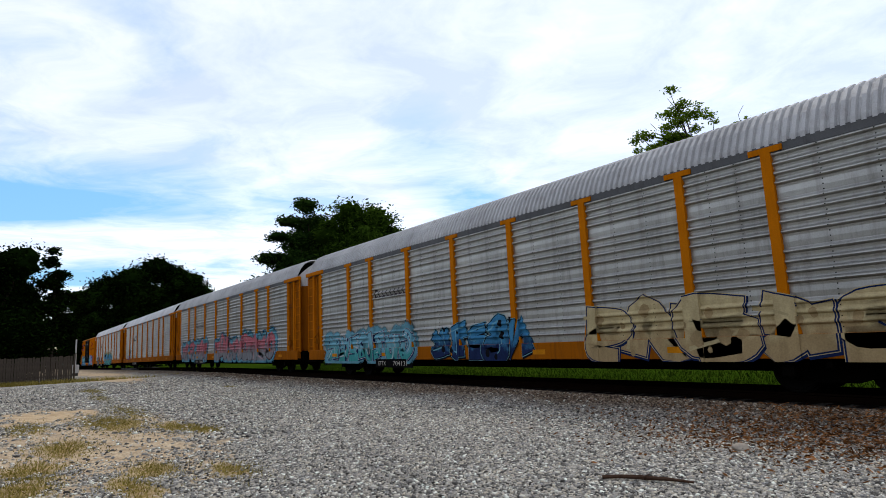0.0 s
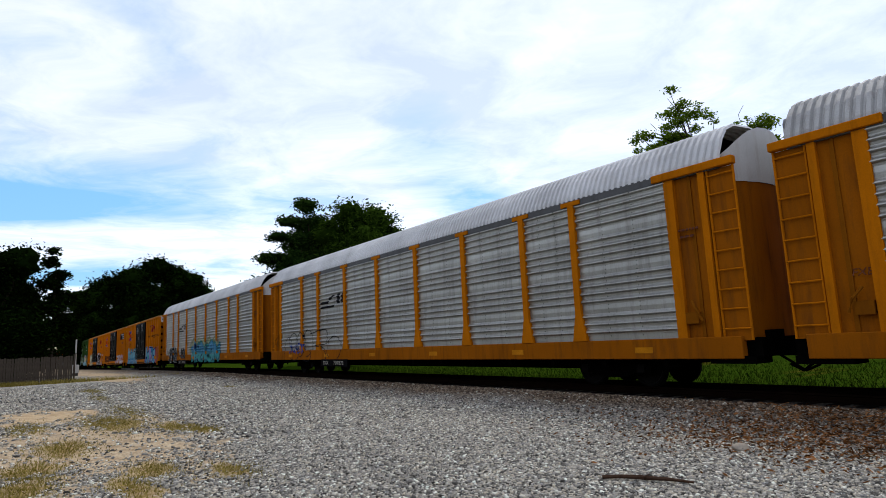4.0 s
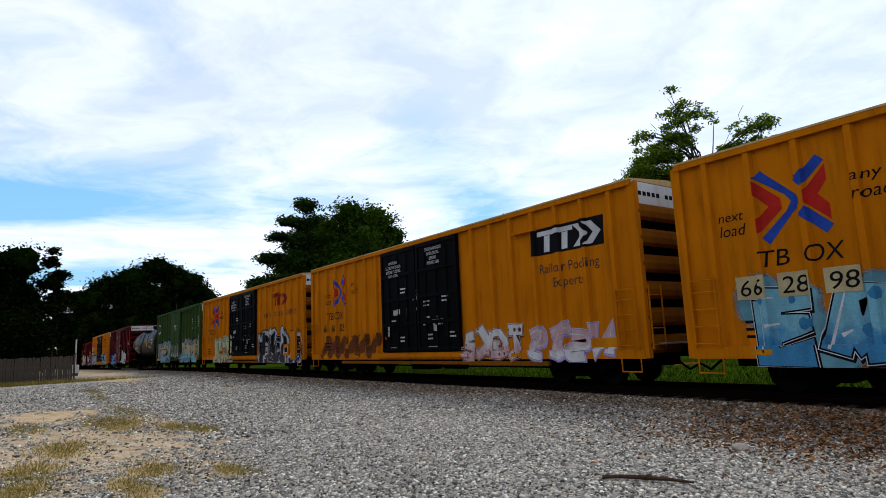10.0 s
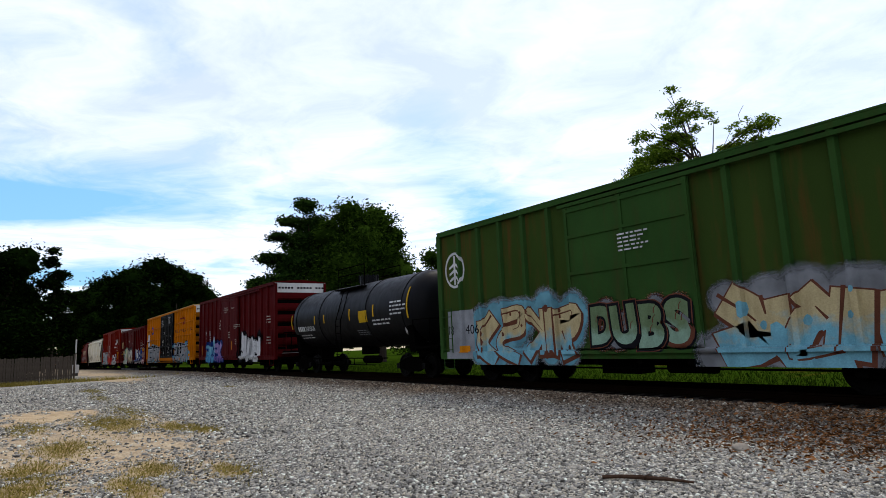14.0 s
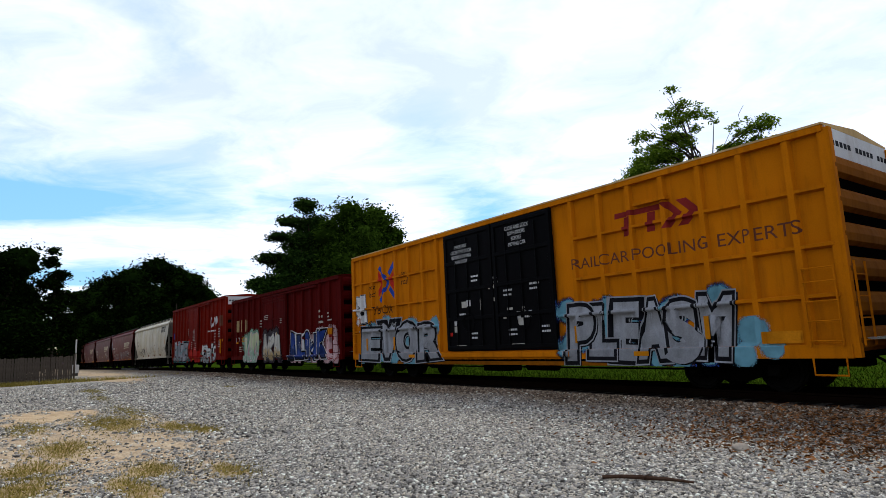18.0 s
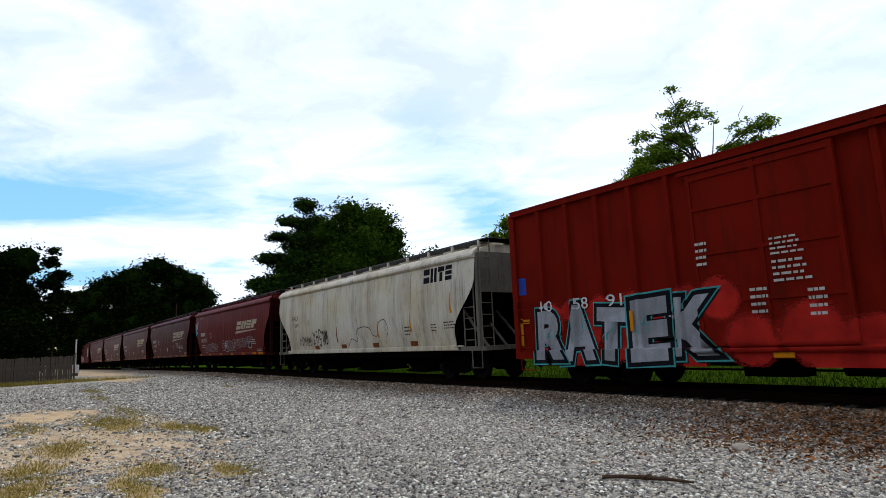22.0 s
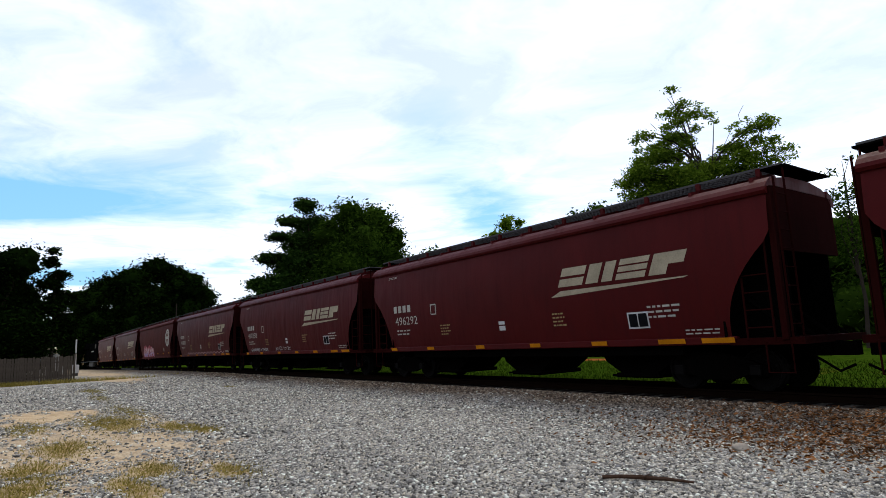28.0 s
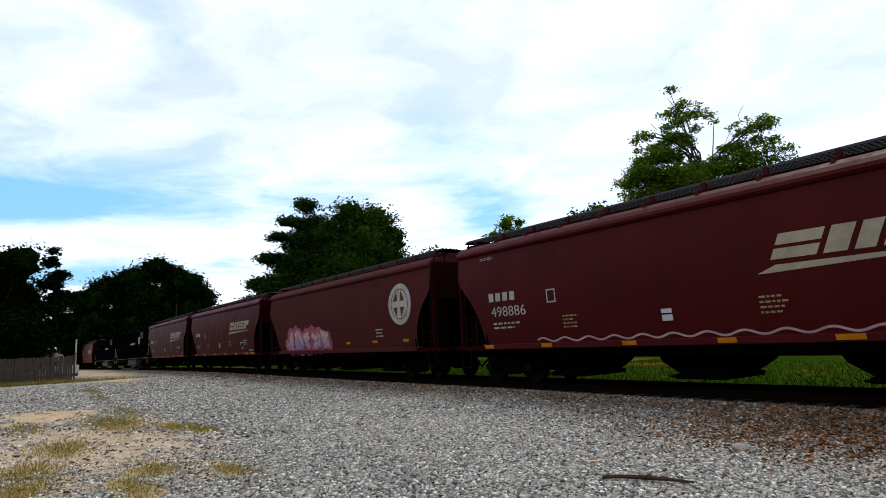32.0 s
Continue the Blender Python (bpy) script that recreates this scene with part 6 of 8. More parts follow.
# ---- tank car ----
def tank_car():
    car = empty("tank_wagon", "glossy black tank wagon with yellow reflective strips and white stencils", "railway wagon", "")
    cz, r, L = 2.72, 1.50, 6.35
    bm = bmesh.new()
    prof = [(-L, 0.02), (-L + 0.03, 0.5), (-L + 0.14, 0.95), (-L + 0.36, 1.32), (-L + 0.7, 1.49), (-L + 1.0, r), (-0.02, r), (0.02, r), (L - 1.0, r), (L - 0.7, 1.49), (L - 0.36, 1.32), (L - 0.14, 0.95), (L - 0.03, 0.5), (L, 0.02)]
    rings = [[bm.verts.new((x, q * math.cos(2 * math.pi * k / 48), cz + q * math.sin(2 * math.pi * k / 48))) for k in range(48)] for x, q in prof]
    for a, b in zip(rings, rings[1:]):
        for k in range(48):
            bm.faces.new((a[k], b[k], b[(k + 1) % 48], a[(k + 1) % 48]))
    bmesh.ops.recalc_face_normals(bm, faces=bm.faces[:])
    part("tank", bm, "tank", car, "black welded tank", smooth=True)
    for x in (-2.4, 2.3, 5.2, -5.2):
        bm = bmesh.new()
        pts = [(x, -(r + 0.012) * math.sin(a), cz + (r + 0.012) * math.cos(a)) for a in (math.pi * 2 * k / 40 for k in range(41))]
        tube(bm, pts, 0.018, sides=5)
        part("weld_band", bm, "tank", car)
    bm = bmesh.new()
    tube(bm, [(0, 0, cz + r - 0.1), (0, 0, cz + r + 0.35)], 0.42, sides=16)
    for a in range(10):
        tube(bm, [(0.46 * math.cos(a * 0.628), 0.46 * math.sin(a * 0.628), cz + r + 0.05), (0.46 * math.cos(a * 0.628), 0.46 * math.sin(a * 0.628), cz + r + 0.4)], 0.03, sides=5)
    part("manway", bm, "tank", car)
    bm = bmesh.new()
    for y in (-0.95, 0.95):
        tube(bm, [(-1.3, y, cz + r - 0.3), (-1.3, y, cz + r + 0.75), (1.3, y, cz + r + 0.75), (1.3, y, cz + r - 0.3)], 0.025, sides=5)
        tube(bm, [(-1.3, y, cz + r + 0.4), (1.3, y, cz + r + 0.4)], 0.02, sides=5)
    part("handrail", bm, "under", car)
    part("platform", boxes((-1.3, 1.3, -1.15, -0.5, cz + r - 0.28, cz + r - 0.23), (-1.3, 1.3, 0.5, 1.15, cz + r - 0.28, cz + r - 0.23)), "under", car)
    ladder(car, "side_ladder", "under", [((-0.25, -1.2, cz + r - 0.3), (-0.25, -1.68, 2.4)), ((0.25, -1.2, cz + r - 0.3), (0.25, -1.68, 2.4)), ((-0.25, -1.68, 2.4), (-0.25, -1.6, 0.8)), ((0.25, -1.68, 2.4), (0.25, -1.6, 0.8))],
           [((-0.25, -1.66, 0.95 + 0.32 * i), (0.25, -1.66, 0.95 + 0.32 * i)) for i in range(6)])
    for s in (-1, 1):
        part("stub_sill", boxes((*sorted((s * 4.6, s * 7.2)), -0.35, 0.35, 0.75, 1.25)), "under", car)
        bm = bmesh.new()
        prism(bm, [(-1.2, 1.0), (-1.35, 2.3), (-1.1, 1.75), (0, 1.38), (1.1, 1.75), (1.35, 2.3), (1.2, 1.0)], "x", s * 5.3, s * 5.7)
        part("saddle", bm, "under", car)
        part("end_platform", boxes((*sorted((s * 5.9, s * 7.1)), -1.5, 1.5, 1.12, 1.2)), "under", car)
        bm = bmesh.new()
        for y in (-1.48, 1.48):
            tube(bm, [(s * 5.95, y, 1.2), (s * 5.95, y, 2.2), (s * 7.05, y, 2.2), (s * 7.05, y, 1.2)], 0.022, sides=5)
        tube(bm, [(s * 7.05, -1.48, 2.2), (s * 7.05, 1.48, 2.2)], 0.022, sides=5)
        part("handrail", bm, "under", car)
        bogie(car, s * 5.2)
    bm = bmesh.new()
    for x in (-2.2, -1.1, 0, 1.1, 2.2):
        tube(bm, [(x, -1.45, 0.78), (x, -1.45, 0.5)], 0.02, sides=5)
    tube(bm, [(-4.0, -1.45, 0.78), (4.0, -1.45, 0.78)], 0.025, sides=5)
    tube(bm, [(-3.0, -1.45, 0.5), (3.0, -1.45, 0.5)], 0.02, sides=5)
    tube(bm, [(1.0, -0.8, 0.7), (2.2, -0.8, 0.7)], 0.17, sides=10)
    box(bm, -0.3, 0.3, -0.3, 0.3, 0.9, 1.4)
    part("brake_gear", bm, "under", car)
    SURF[car] = ([], [1.4 + 0.1 * i for i in range(30)], lambda x, z: -math.sqrt(max(0.01, r * r - (z - cz) ** 2)) - 0.004)
    words(car, "200306", -4.2, 2.15, 0.24, "white", 1.15)
    mark(car, [rect(-5.1 + 0.22 * i, 2.15, 0.16, 0.24) for i in range(4)], "white", 0.004, "block_lettering")
    bars(car, -5.0, 1.75, 1.6, 0.26, 2, "white", 301)
    bars(car, 2.8, 2.1, 1.6, 0.32, 2, "white", 302)
    bars(car, 4.3, 2.45, 1.2, 0.62, 4, "white", 303)
    bars(car, 1.2, 1.75, 1.2, 0.26, 3, "grey", 304)
    bars(car, 4.9, 1.3, 1.1, 0.14, 1, "white", 305)
    mark(car, [[(4.95, 1.72), (5.12, 1.48), (5.29, 1.72), (5.12, 1.96)]], "white", 0.006, "placard")
    for x, z, h in ((-5.9, 2.3, 0.75), (-3.0, 2.45, 0.4), (-1.9, 2.45, 0.4), (0.75, 2.45, 0.5), (2.9, 2.5, 0.5), (5.55, 2.3, 1.2)):
        mark(car, [rect(x, z, 0.1, h)], "yellow", 0.006, "reflective_strip")
    mark(car, [rect(1.65, 2.3, 0.75, 0.5)], "yellow", 0.006, "placard", "yellow placard")
    draft_gear(car, 7.0)
    couple(car, -1.55)


# ---- locomotives at the tail ----
def locomotive():
    car = empty("locomotive", "black diesel locomotive with grey fuel tank and pale handrails", "locomotive", "locomotives of the train")
    part("frame", boxes((-11.0, 11.0, -1.5, 1.5, 1.1, 1.45)), "loco", car)
    part("long_hood", softbox(-10.3, 6.0, -0.95, 0.95, 1.45, 4.35, 0.08), "loco", car)
    part("radiator", softbox(-10.0, -6.6, -1.5, 1.5, 3.45, 4.5, 0.06), "loco", car)
    cab = part("cab", softbox(6.0, 8.6, -1.5, 1.5, 1.45, 4.6, 0.1), "loco", car)
    part("window", boxes((6.5, 7.1, -1.515, -1.49, 3.3, 4.0), (7.4, 8.0, -1.515, -1.49, 3.3, 4.0)), "lgrey", cab)
    part("nose", softbox(8.6, 10.3, -0.9, 0.9, 1.45, 3.3, 0.15), "loco", car)
    part("fuel_tank", softbox(-2.6, 2.8, -1.35, 1.35, 0.3, 1.1, 0.12), "lgrey", car)
    for s in (-1, 1):
        bm = bmesh.new()
        for i in range(9):
            x = -10.6 + i * 2.05
            tube(bm, [(x, s * 1.45, 1.45), (x, s * 1.45, 2.45)], 0.02, sides=5)
        tube(bm, [(-10.6, s * 1.45, 2.45), (5.8, s * 1.45, 2.45)], 0.02, sides=5)
        part("handrail", bm, "under", car)
        bm = bmesh.new()
        tube(bm, [(s * 10.9, -1.45, 0.6), (s * 10.9, -1.45, 1.5), (s * 11.0, -1.4, 2.4), (s * 10.4, -1.4, 2.6)], 0.03, sides=5)
        tube(bm, [(s * 10.3, -1.45, 0.6), (s * 10.3, -1.45, 1.6)], 0.03, sides=5)
        part("step_rail", bm, "ink_sand", car)
        bogie(car, s * 7.2)
        bogie(car, s * 5.6)
    part("sill_stripe", boxes((-10.9, 10.9, -1.515, -1.5, 1.14, 1.18)), "ink_grey", car)
    SURF[car] = ([], [], lambda x, z: -0.96 if x < 6 else -1.505)
    mark(car, [rect(3.4, 2.6, 1.0, 1.1)], "stencil", 0.006, "emblem")
    mark(car, [rect(2.0, 2.8, 0.8, 0.8)], "stencil", 0.006, "emblem")
    bars(car, -3.5, 2.7, 4.0, 0.5, 1, "stencil", 401)
    for k in range(5):
        part("louvre", boxes((-9.6 + 0.6 * k, -9.2 + 0.6 * k, -1.52, -1.49, 3.6, 4.3)), "under", car)
    draft_gear(car, 11.0)
    return car


build_autoracks()
build_yellow()
build_other_boxcars()
tank_car()
build_hoppers()
_lo = couple(locomotive(), -256.0)
couple(copy_thing(_lo, Matrix.Identity(4)), -279.2)


# ---- ground ----
def ground_material():
    m, n, l, p = nodes_of("gravel_and_dirt")
    at = n.new("ShaderNodeAttribute")
    at.attribute_name = "cover"
    sep = n.new("ShaderNodeSeparateColor")
    l.new(at.outputs["Color"], sep.inputs[0])
    v = mapping(n, l, (1, 1, 1))
    vo = n.new("ShaderNodeTexVoronoi")
    vo.inputs["Scale"].default_value = 17.0
    l.new(v, vo.inputs["Vector"])
    vo2 = n.new("ShaderNodeTexVoronoi")
    vo2.inputs["Scale"].default_value = 6.5
    l.new(v, vo2.inputs["Vector"])
    big, mid, fine = noise_tex(n, l, v, 0.35, 5), noise_tex(n, l, v, 2.5, 5), noise_tex(n, l, v, 28, 4)
    s1 = n.new("ShaderNodeSeparateColor")
    l.new(vo.outputs["Color"], s1.inputs[0])
    grav = ramp(n, l, s1.outputs[0], [(0.0, (0.083, 0.078, 0.066)), (0.3, (0.248, 0.232, 0.197)), (0.6, (0.456, 0.425, 0.359)), (0.86, (0.636, 0.575, 0.453)), (1.0, (0.831, 0.867, 0.746))])
    # cell rims darkened, here and in the ballast: shade between stones as colour
    grav = mix(n, l, ramp(n, l, vo.outputs["Distance"], [(0.35, (0, 0, 0)), (0.7, (0.75, 0.75, 0.75))]), grav, (0.05, 0.047, 0.043))
    grav = mix(n, l, ramp(n, l, big, [(0.35, (0.25, 0.25, 0.25)), (0.65, (0, 0, 0))]), grav, (0.30, 0.28, 0.25))
    bal = ramp(n, l, s1.outputs[1], [(0.0, (0.036, 0.026, 0.019)), (0.4, (0.124, 0.088, 0.059)), (0.8, (0.248, 0.181, 0.126)), (1.0, (0.494, 0.406, 0.302))])
    bal = mix(n, l, ramp(n, l, vo.outputs["Distance"], [(0.3, (0, 0, 0)), (0.75, (0.7, 0.7, 0.7))]), bal, (0.035, 0.03, 0.025))
    grav = mix(n, l, 0.75, grav, ramp(n, l, noise_tex(n, l, v, 5.0, 6, 0.75), [(0.36, (0.4, 0.4, 0.4)), (0.5, (0.85, 0.85, 0.85)), (0.62, (1.35, 1.35, 1.33))]), "MULTIPLY")
    dirt = ramp(n, l, mid, [(0.25, (0.30, 0.205, 0.11)), (0.5, (0.46, 0.335, 0.195)), (0.75, (0.58, 0.45, 0.28))])
    dirt = mix(n, l, ramp(n, l, fine, [(0.5, (0, 0, 0)), (0.7, (0.5, 0.5, 0.5))]), dirt, (0.22, 0.18, 0.14))
    grass = ramp(n, l, mid, [(0.2, (0.012, 0.030, 0.0015)), (0.5, (0.024, 0.049, 0.003)), (0.8, (0.05, 0.068, 0.006))])
    grass = mix(n, l, at.outputs["Alpha"], grass, (0.30, 0.085, 0.025))
    # under the train the ballast goes near black: its shade put into colour
    shade_pos = n.new("ShaderNodeSeparateXYZ")
    l.new(v, shade_pos.inputs[0])
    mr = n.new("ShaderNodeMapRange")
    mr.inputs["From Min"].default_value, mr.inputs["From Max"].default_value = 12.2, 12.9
    l.new(shade_pos.outputs[1], mr.inputs[0])
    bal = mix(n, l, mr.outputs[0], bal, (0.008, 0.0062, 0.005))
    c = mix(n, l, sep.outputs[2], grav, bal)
    c = mix(n, l, sep.outputs[0], c, dirt)
    olive = ramp(n, l, mid, [(0.3, (0.13, 0.105, 0.018)), (0.55, (0.24, 0.18, 0.04)), (0.75, (0.34, 0.25, 0.08))])
    tuft = n.new("ShaderNodeMath")
    tuft.operation = "MULTIPLY"
    l.new(at.outputs["Alpha"], tuft.inputs[0])
    l.new(ramp(n, l, noise_tex(n, l, v, 9.0, 5), [(0.36, (0.05, 0.05, 0.05)), (0.6, (0.9, 0.9, 0.9))]), tuft.inputs[1])
    c = mix(n, l, tuft.outputs[0], c, olive)
    c = mix(n, l, sep.outputs[1], c, grass)
    l.new(c, p.inputs["Base Color"])
    p.inputs["Roughness"].default_value = 1.0
    p.inputs["Specular IOR Level"].default_value = 0.0
    h = mix(n, l, 0.5, vo.outputs["Distance"], vo2.outputs["Distance"])
    bump(n, l, h, 0.9, -0.05, p)
    return m


CLAY = [(-10.2, 24.0, 2.6, 0.9), (-14.5, 26.0, 2.0, 0.6), (-5.5, 22.5, 1.6, 0.5), (-19.5, 29.0, 2.6, 0.6), (-8.2, 17.9, 1.3, 0.25), (-2.5, 24.5, 2.0, 0.7), (-27, 33, 3.0, 0.7)]
PATCH = [(-22.3, 1.2, 3.4, 1.75, 1.0), (-16.2, 1.2, 2.9, 1.6, 0.8), (-12.9, 2.6, 1.4, 0.8, 0.7), (-50.7, 7.0, 11.0, 1.5, 0.9), (-12.6, 0.5, 2.0, 1.0, 0.8), (-9.9, 2.2, 0.9, 0.6, 0.65), (-14.9, 3.66, 0.95, 0.6, 0.5),
         (-28.0, 1.2, 3.0, 1.2, 0.3), (-75, 8.6, 16.0, 2.2, 0.9), (-13.6, 1.6, 6.0, 2.4, 0.8), (-10.2, 0.4, 3.0, 1.1, 0.6), (-17.5, 3.0, 3.6, 1.1, 0.7), (-10.6, 2.6, 2.4, 0.7, 0.6)]
WEEDS = [(-18.3, 2.41, 2.4, 0.66), (-15.6, 3.5, 1.3, 0.4), (-14.6, 3.82, 0.75, 0.28), (-18.9, 0.6, 1.5, 0.4), (-14.2, 1.06, 1.2, 0.5), (-10.4, 2.0, 0.8, 0.32), (-9.3, 2.9, 0.75, 0.34), (-11.7, 0.45, 1.1, 0.5), (-9.3, 1.52, 0.9, 0.34), (-28.8, 3.4, 2.07, 0.32), (-35.4, 3.74, 1.97, 0.39), (-51.0, 0.5, 0.8, 6.5), (-30.2, 8.98, 0.5, 0.2), (-10.1, 0.3, 0.9, 0.4), (-22.0, 3.3, 2.4, 0.4)]


def blot(x, y, rows):
    """How far a patch of the list covers a place, with a ragged rim."""
    s, wob = 0.0, None
    for px, py, rx, ry, *a in rows:
        d = ((x - px) / rx) ** 2 + ((y - py) / ry) ** 2
        if d < 3.0:
            if wob is None:
                wob = 0.8 * noise.noise(Vector((x * 1.1, y * 2.3, 3.0))) + 0.6 * noise.noise(Vector((x * 3.6, y * 5.3, 1.0)))
            s = max(s, (a[0] if a else 1.0) * (1 - smooth(0.1, 1.25, d + wob)))
    return s


def build_ground():
    def axis(segs):
        out = []
        for a, b, st in segs:
            out += list(np.arange(a, b, st))
        return out
    xs = axis([(-4500, -400, 400), (-400, -120, 20), (-120, -64, 2.0), (-64, -24, 0.5), (-24, 2, 0.2), (2, 30, 2), (30, 300, 30), (300, 4600, 400)])
    ys = axis([(-4500, -300, 400), (-300, -20, 20), (-20, -2, 1), (-2, 13.2, 0.2), (13.2, 19, 0.4), (19, 60, 2), (60, 300, 20), (300, 4600, 400)])
    verts = np.array([(x, y, land(x, y)) for x in xs for y in ys])
    ny = len(ys)
    i, j = np.meshgrid(np.arange(len(xs) - 1), np.arange(ny - 1), indexing="ij")
    a = (i * ny + j).ravel()
    faces = np.stack([a, a + ny, a + ny + 1, a + 1], 1)
    me = raw_mesh("ground", verts, faces, ground_material(), True)
    col = np.zeros((len(verts), 4), dtype=np.float32)
    col[:, 3] = 1
    for k, (x, y, z) in enumerate(verts):
        inner = -130 < x < 40 and -30 < y < 60
        d = blot(x, y, PATCH) if inner else 0.0
        g = smooth(17.0, 18.6, y + 0.4 * noise.noise(Vector((x * 0.8, y, 0)))) if y > 0 else smooth(-6, -14, y + 3 * noise.noise(Vector((x * 0.1, y * 0.1, 7)))) * (1 if x < -30 else 0.2)
        if inner:
            g = max(g, 0.12 * blot(x, y, WEEDS))
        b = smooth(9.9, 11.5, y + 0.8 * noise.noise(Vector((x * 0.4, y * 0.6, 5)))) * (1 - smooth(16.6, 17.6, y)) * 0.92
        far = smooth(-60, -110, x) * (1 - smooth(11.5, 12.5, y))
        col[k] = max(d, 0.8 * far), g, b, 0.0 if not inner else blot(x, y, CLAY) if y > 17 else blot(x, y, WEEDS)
    ca = me.color_attributes.new("cover", "FLOAT_COLOR", "POINT")
    ca.data.foreach_set("color", col.ravel())
    tagged(new("ground", me), "grey crushed stone yard with sandy patches and grass beyond the line", "ground", kind="structure")


def stone_material():
    m, n, l, p = nodes_of("crushed_stone")
    geo = n.new("ShaderNodeNewGeometry")
    tc = n.new("ShaderNodeTexCoord")
    sep = n.new("ShaderNodeSeparateXYZ")
    l.new(tc.outputs["Object"], sep.inputs[0])
    grey = ramp(n, l, geo.outputs["Random Per Island"], [(0.0, (0.046, 0.042, 0.036)), (0.22, (0.176, 0.165, 0.145)), (0.5, (0.393, 0.366, 0.308)), (0.70, (0.516, 0.455, 0.341)), (0.81, (0.204, 0.202, 0.196)), (0.92, (0.706, 0.658, 0.547)), (1.0, (0.831, 0.867, 0.746))])
    brown = ramp(n, l, geo.outputs["Random Per Island"], [(0.0, (0.037, 0.025, 0.017)), (0.4, (0.135, 0.093, 0.059)), (0.75, (0.245, 0.174, 0.113)), (0.95, (0.406, 0.319, 0.231)), (1.0, (0.600, 0.594, 0.482))])
    nz = noise_tex(n, l, tc.outputs["Object"], 0.5, 3)
    ad = n.new("ShaderNodeMath")
    ad.operation = "MULTIPLY_ADD"
    l.new(nz, ad.inputs[0])
    ad.inputs[1].default_value = 2.5
    l.new(sep.outputs["Y"], ad.inputs[2])
    mr = n.new("ShaderNodeMapRange")
    mr.inputs["From Min"].default_value, mr.inputs["From Max"].default_value = 11.2, 12.8
    l.new(ad.outputs[0], mr.inputs[0])
    c = mix(n, l, mr.outputs[0], grey, brown)
    f = noise_tex(n, l, tc.outputs["Object"], 45, 3)
    c = mix(n, l, 0.3, c, ramp(n, l, f, [(0.3, (0.35, 0.35, 0.35)), (0.7, (1, 1, 1))]), "MULTIPLY")
    l.new(c, p.inputs["Base Color"])
    p.inputs["Roughness"].default_value = 0.9
    p.inputs["Specular IOR Level"].default_value = 0.06
    return m


def build_stones():
    rng = np.random.default_rng(7)
    ico = np.array([(x, y, z) for x in (-1, 1) for y in (-1, 1) for z in (-1, 1)]) * 0.72
    fac = np.array([(0, 1, 3), (0, 3, 2), (4, 6, 7), (4, 7, 5), (0, 4, 5), (0, 5, 1), (2, 3, 7), (2, 7, 6), (0, 2, 6), (0, 6, 4), (1, 5, 7), (1, 7, 3)])
    pts = []
    for x0, x1, y0, y1, dens, size in ((-12, 0, -0.6, 9.0, 1150, 0.0185), (-17, 0.5, 5.0, 12.5, 420, 0.022), (-30, -12, -1.6, 12.5, 225, 0.026), (-46, -30, 0.0, 12.5, 80, 0.034)):
        k = int((x1 - x0) * (y1 - y0) * dens)
        x, y = rng.uniform(x0, x1, k), rng.uniform(y0, y1, k)
        a = np.degrees(np.arctan2(x, y))
        keep = (a > -93) & (a < -14) & (np.hypot(x, y) > 5.5)
        for px, py in zip(x[keep], y[keep]):
            if rng.random() < 1.0 - 1.12 * blot(px, py, PATCH) - 0.4 * blot(px, py, WEEDS):
                pts.append((px, py, size * rng.uniform(0.55, 1.5)))
    pts = np.array(pts)
    k = len(pts)
    q = rng.normal(size=(k, 4))
    q /= np.linalg.norm(q, axis=1)[:, None]
    w, x, y, z = q.T
    R = np.stack([1 - 2 * (y * y + z * z), 2 * (x * y - z * w), 2 * (x * z + y * w), 2 * (x * y + z * w), 1 - 2 * (x * x + z * z), 2 * (y * z - x * w), 2 * (x * z - y * w), 2 * (y * z + x * w), 1 - 2 * (x * x + y * y)], 1).reshape(k, 3, 3)
    shape = ico[None] * rng.uniform(0.5, 1.3, (k, 1, 3)) * (1 + 0.24 * rng.normal(size=(k, 8, 3)))
    v = np.einsum("kij,kvj->kvi", R, shape * pts[:, 2][:, None, None])
    v[:, :, 2] *= 0.75
    zz = np.array([land(a, b) for a, b in pts[:, :2]])
    v += np.stack([pts[:, 0], pts[:, 1], zz + pts[:, 2] * 0.25], 1)[:, None, :]
    f = (fac[None] + (np.arange(k) * 8)[:, None, None]).reshape(-1, 3)
    tagged(new("gravel", raw_mesh("gravel", v.reshape(-1, 3), f, stone_material())), "loose crushed grey and brown stones", "gravel", kind="stuff")


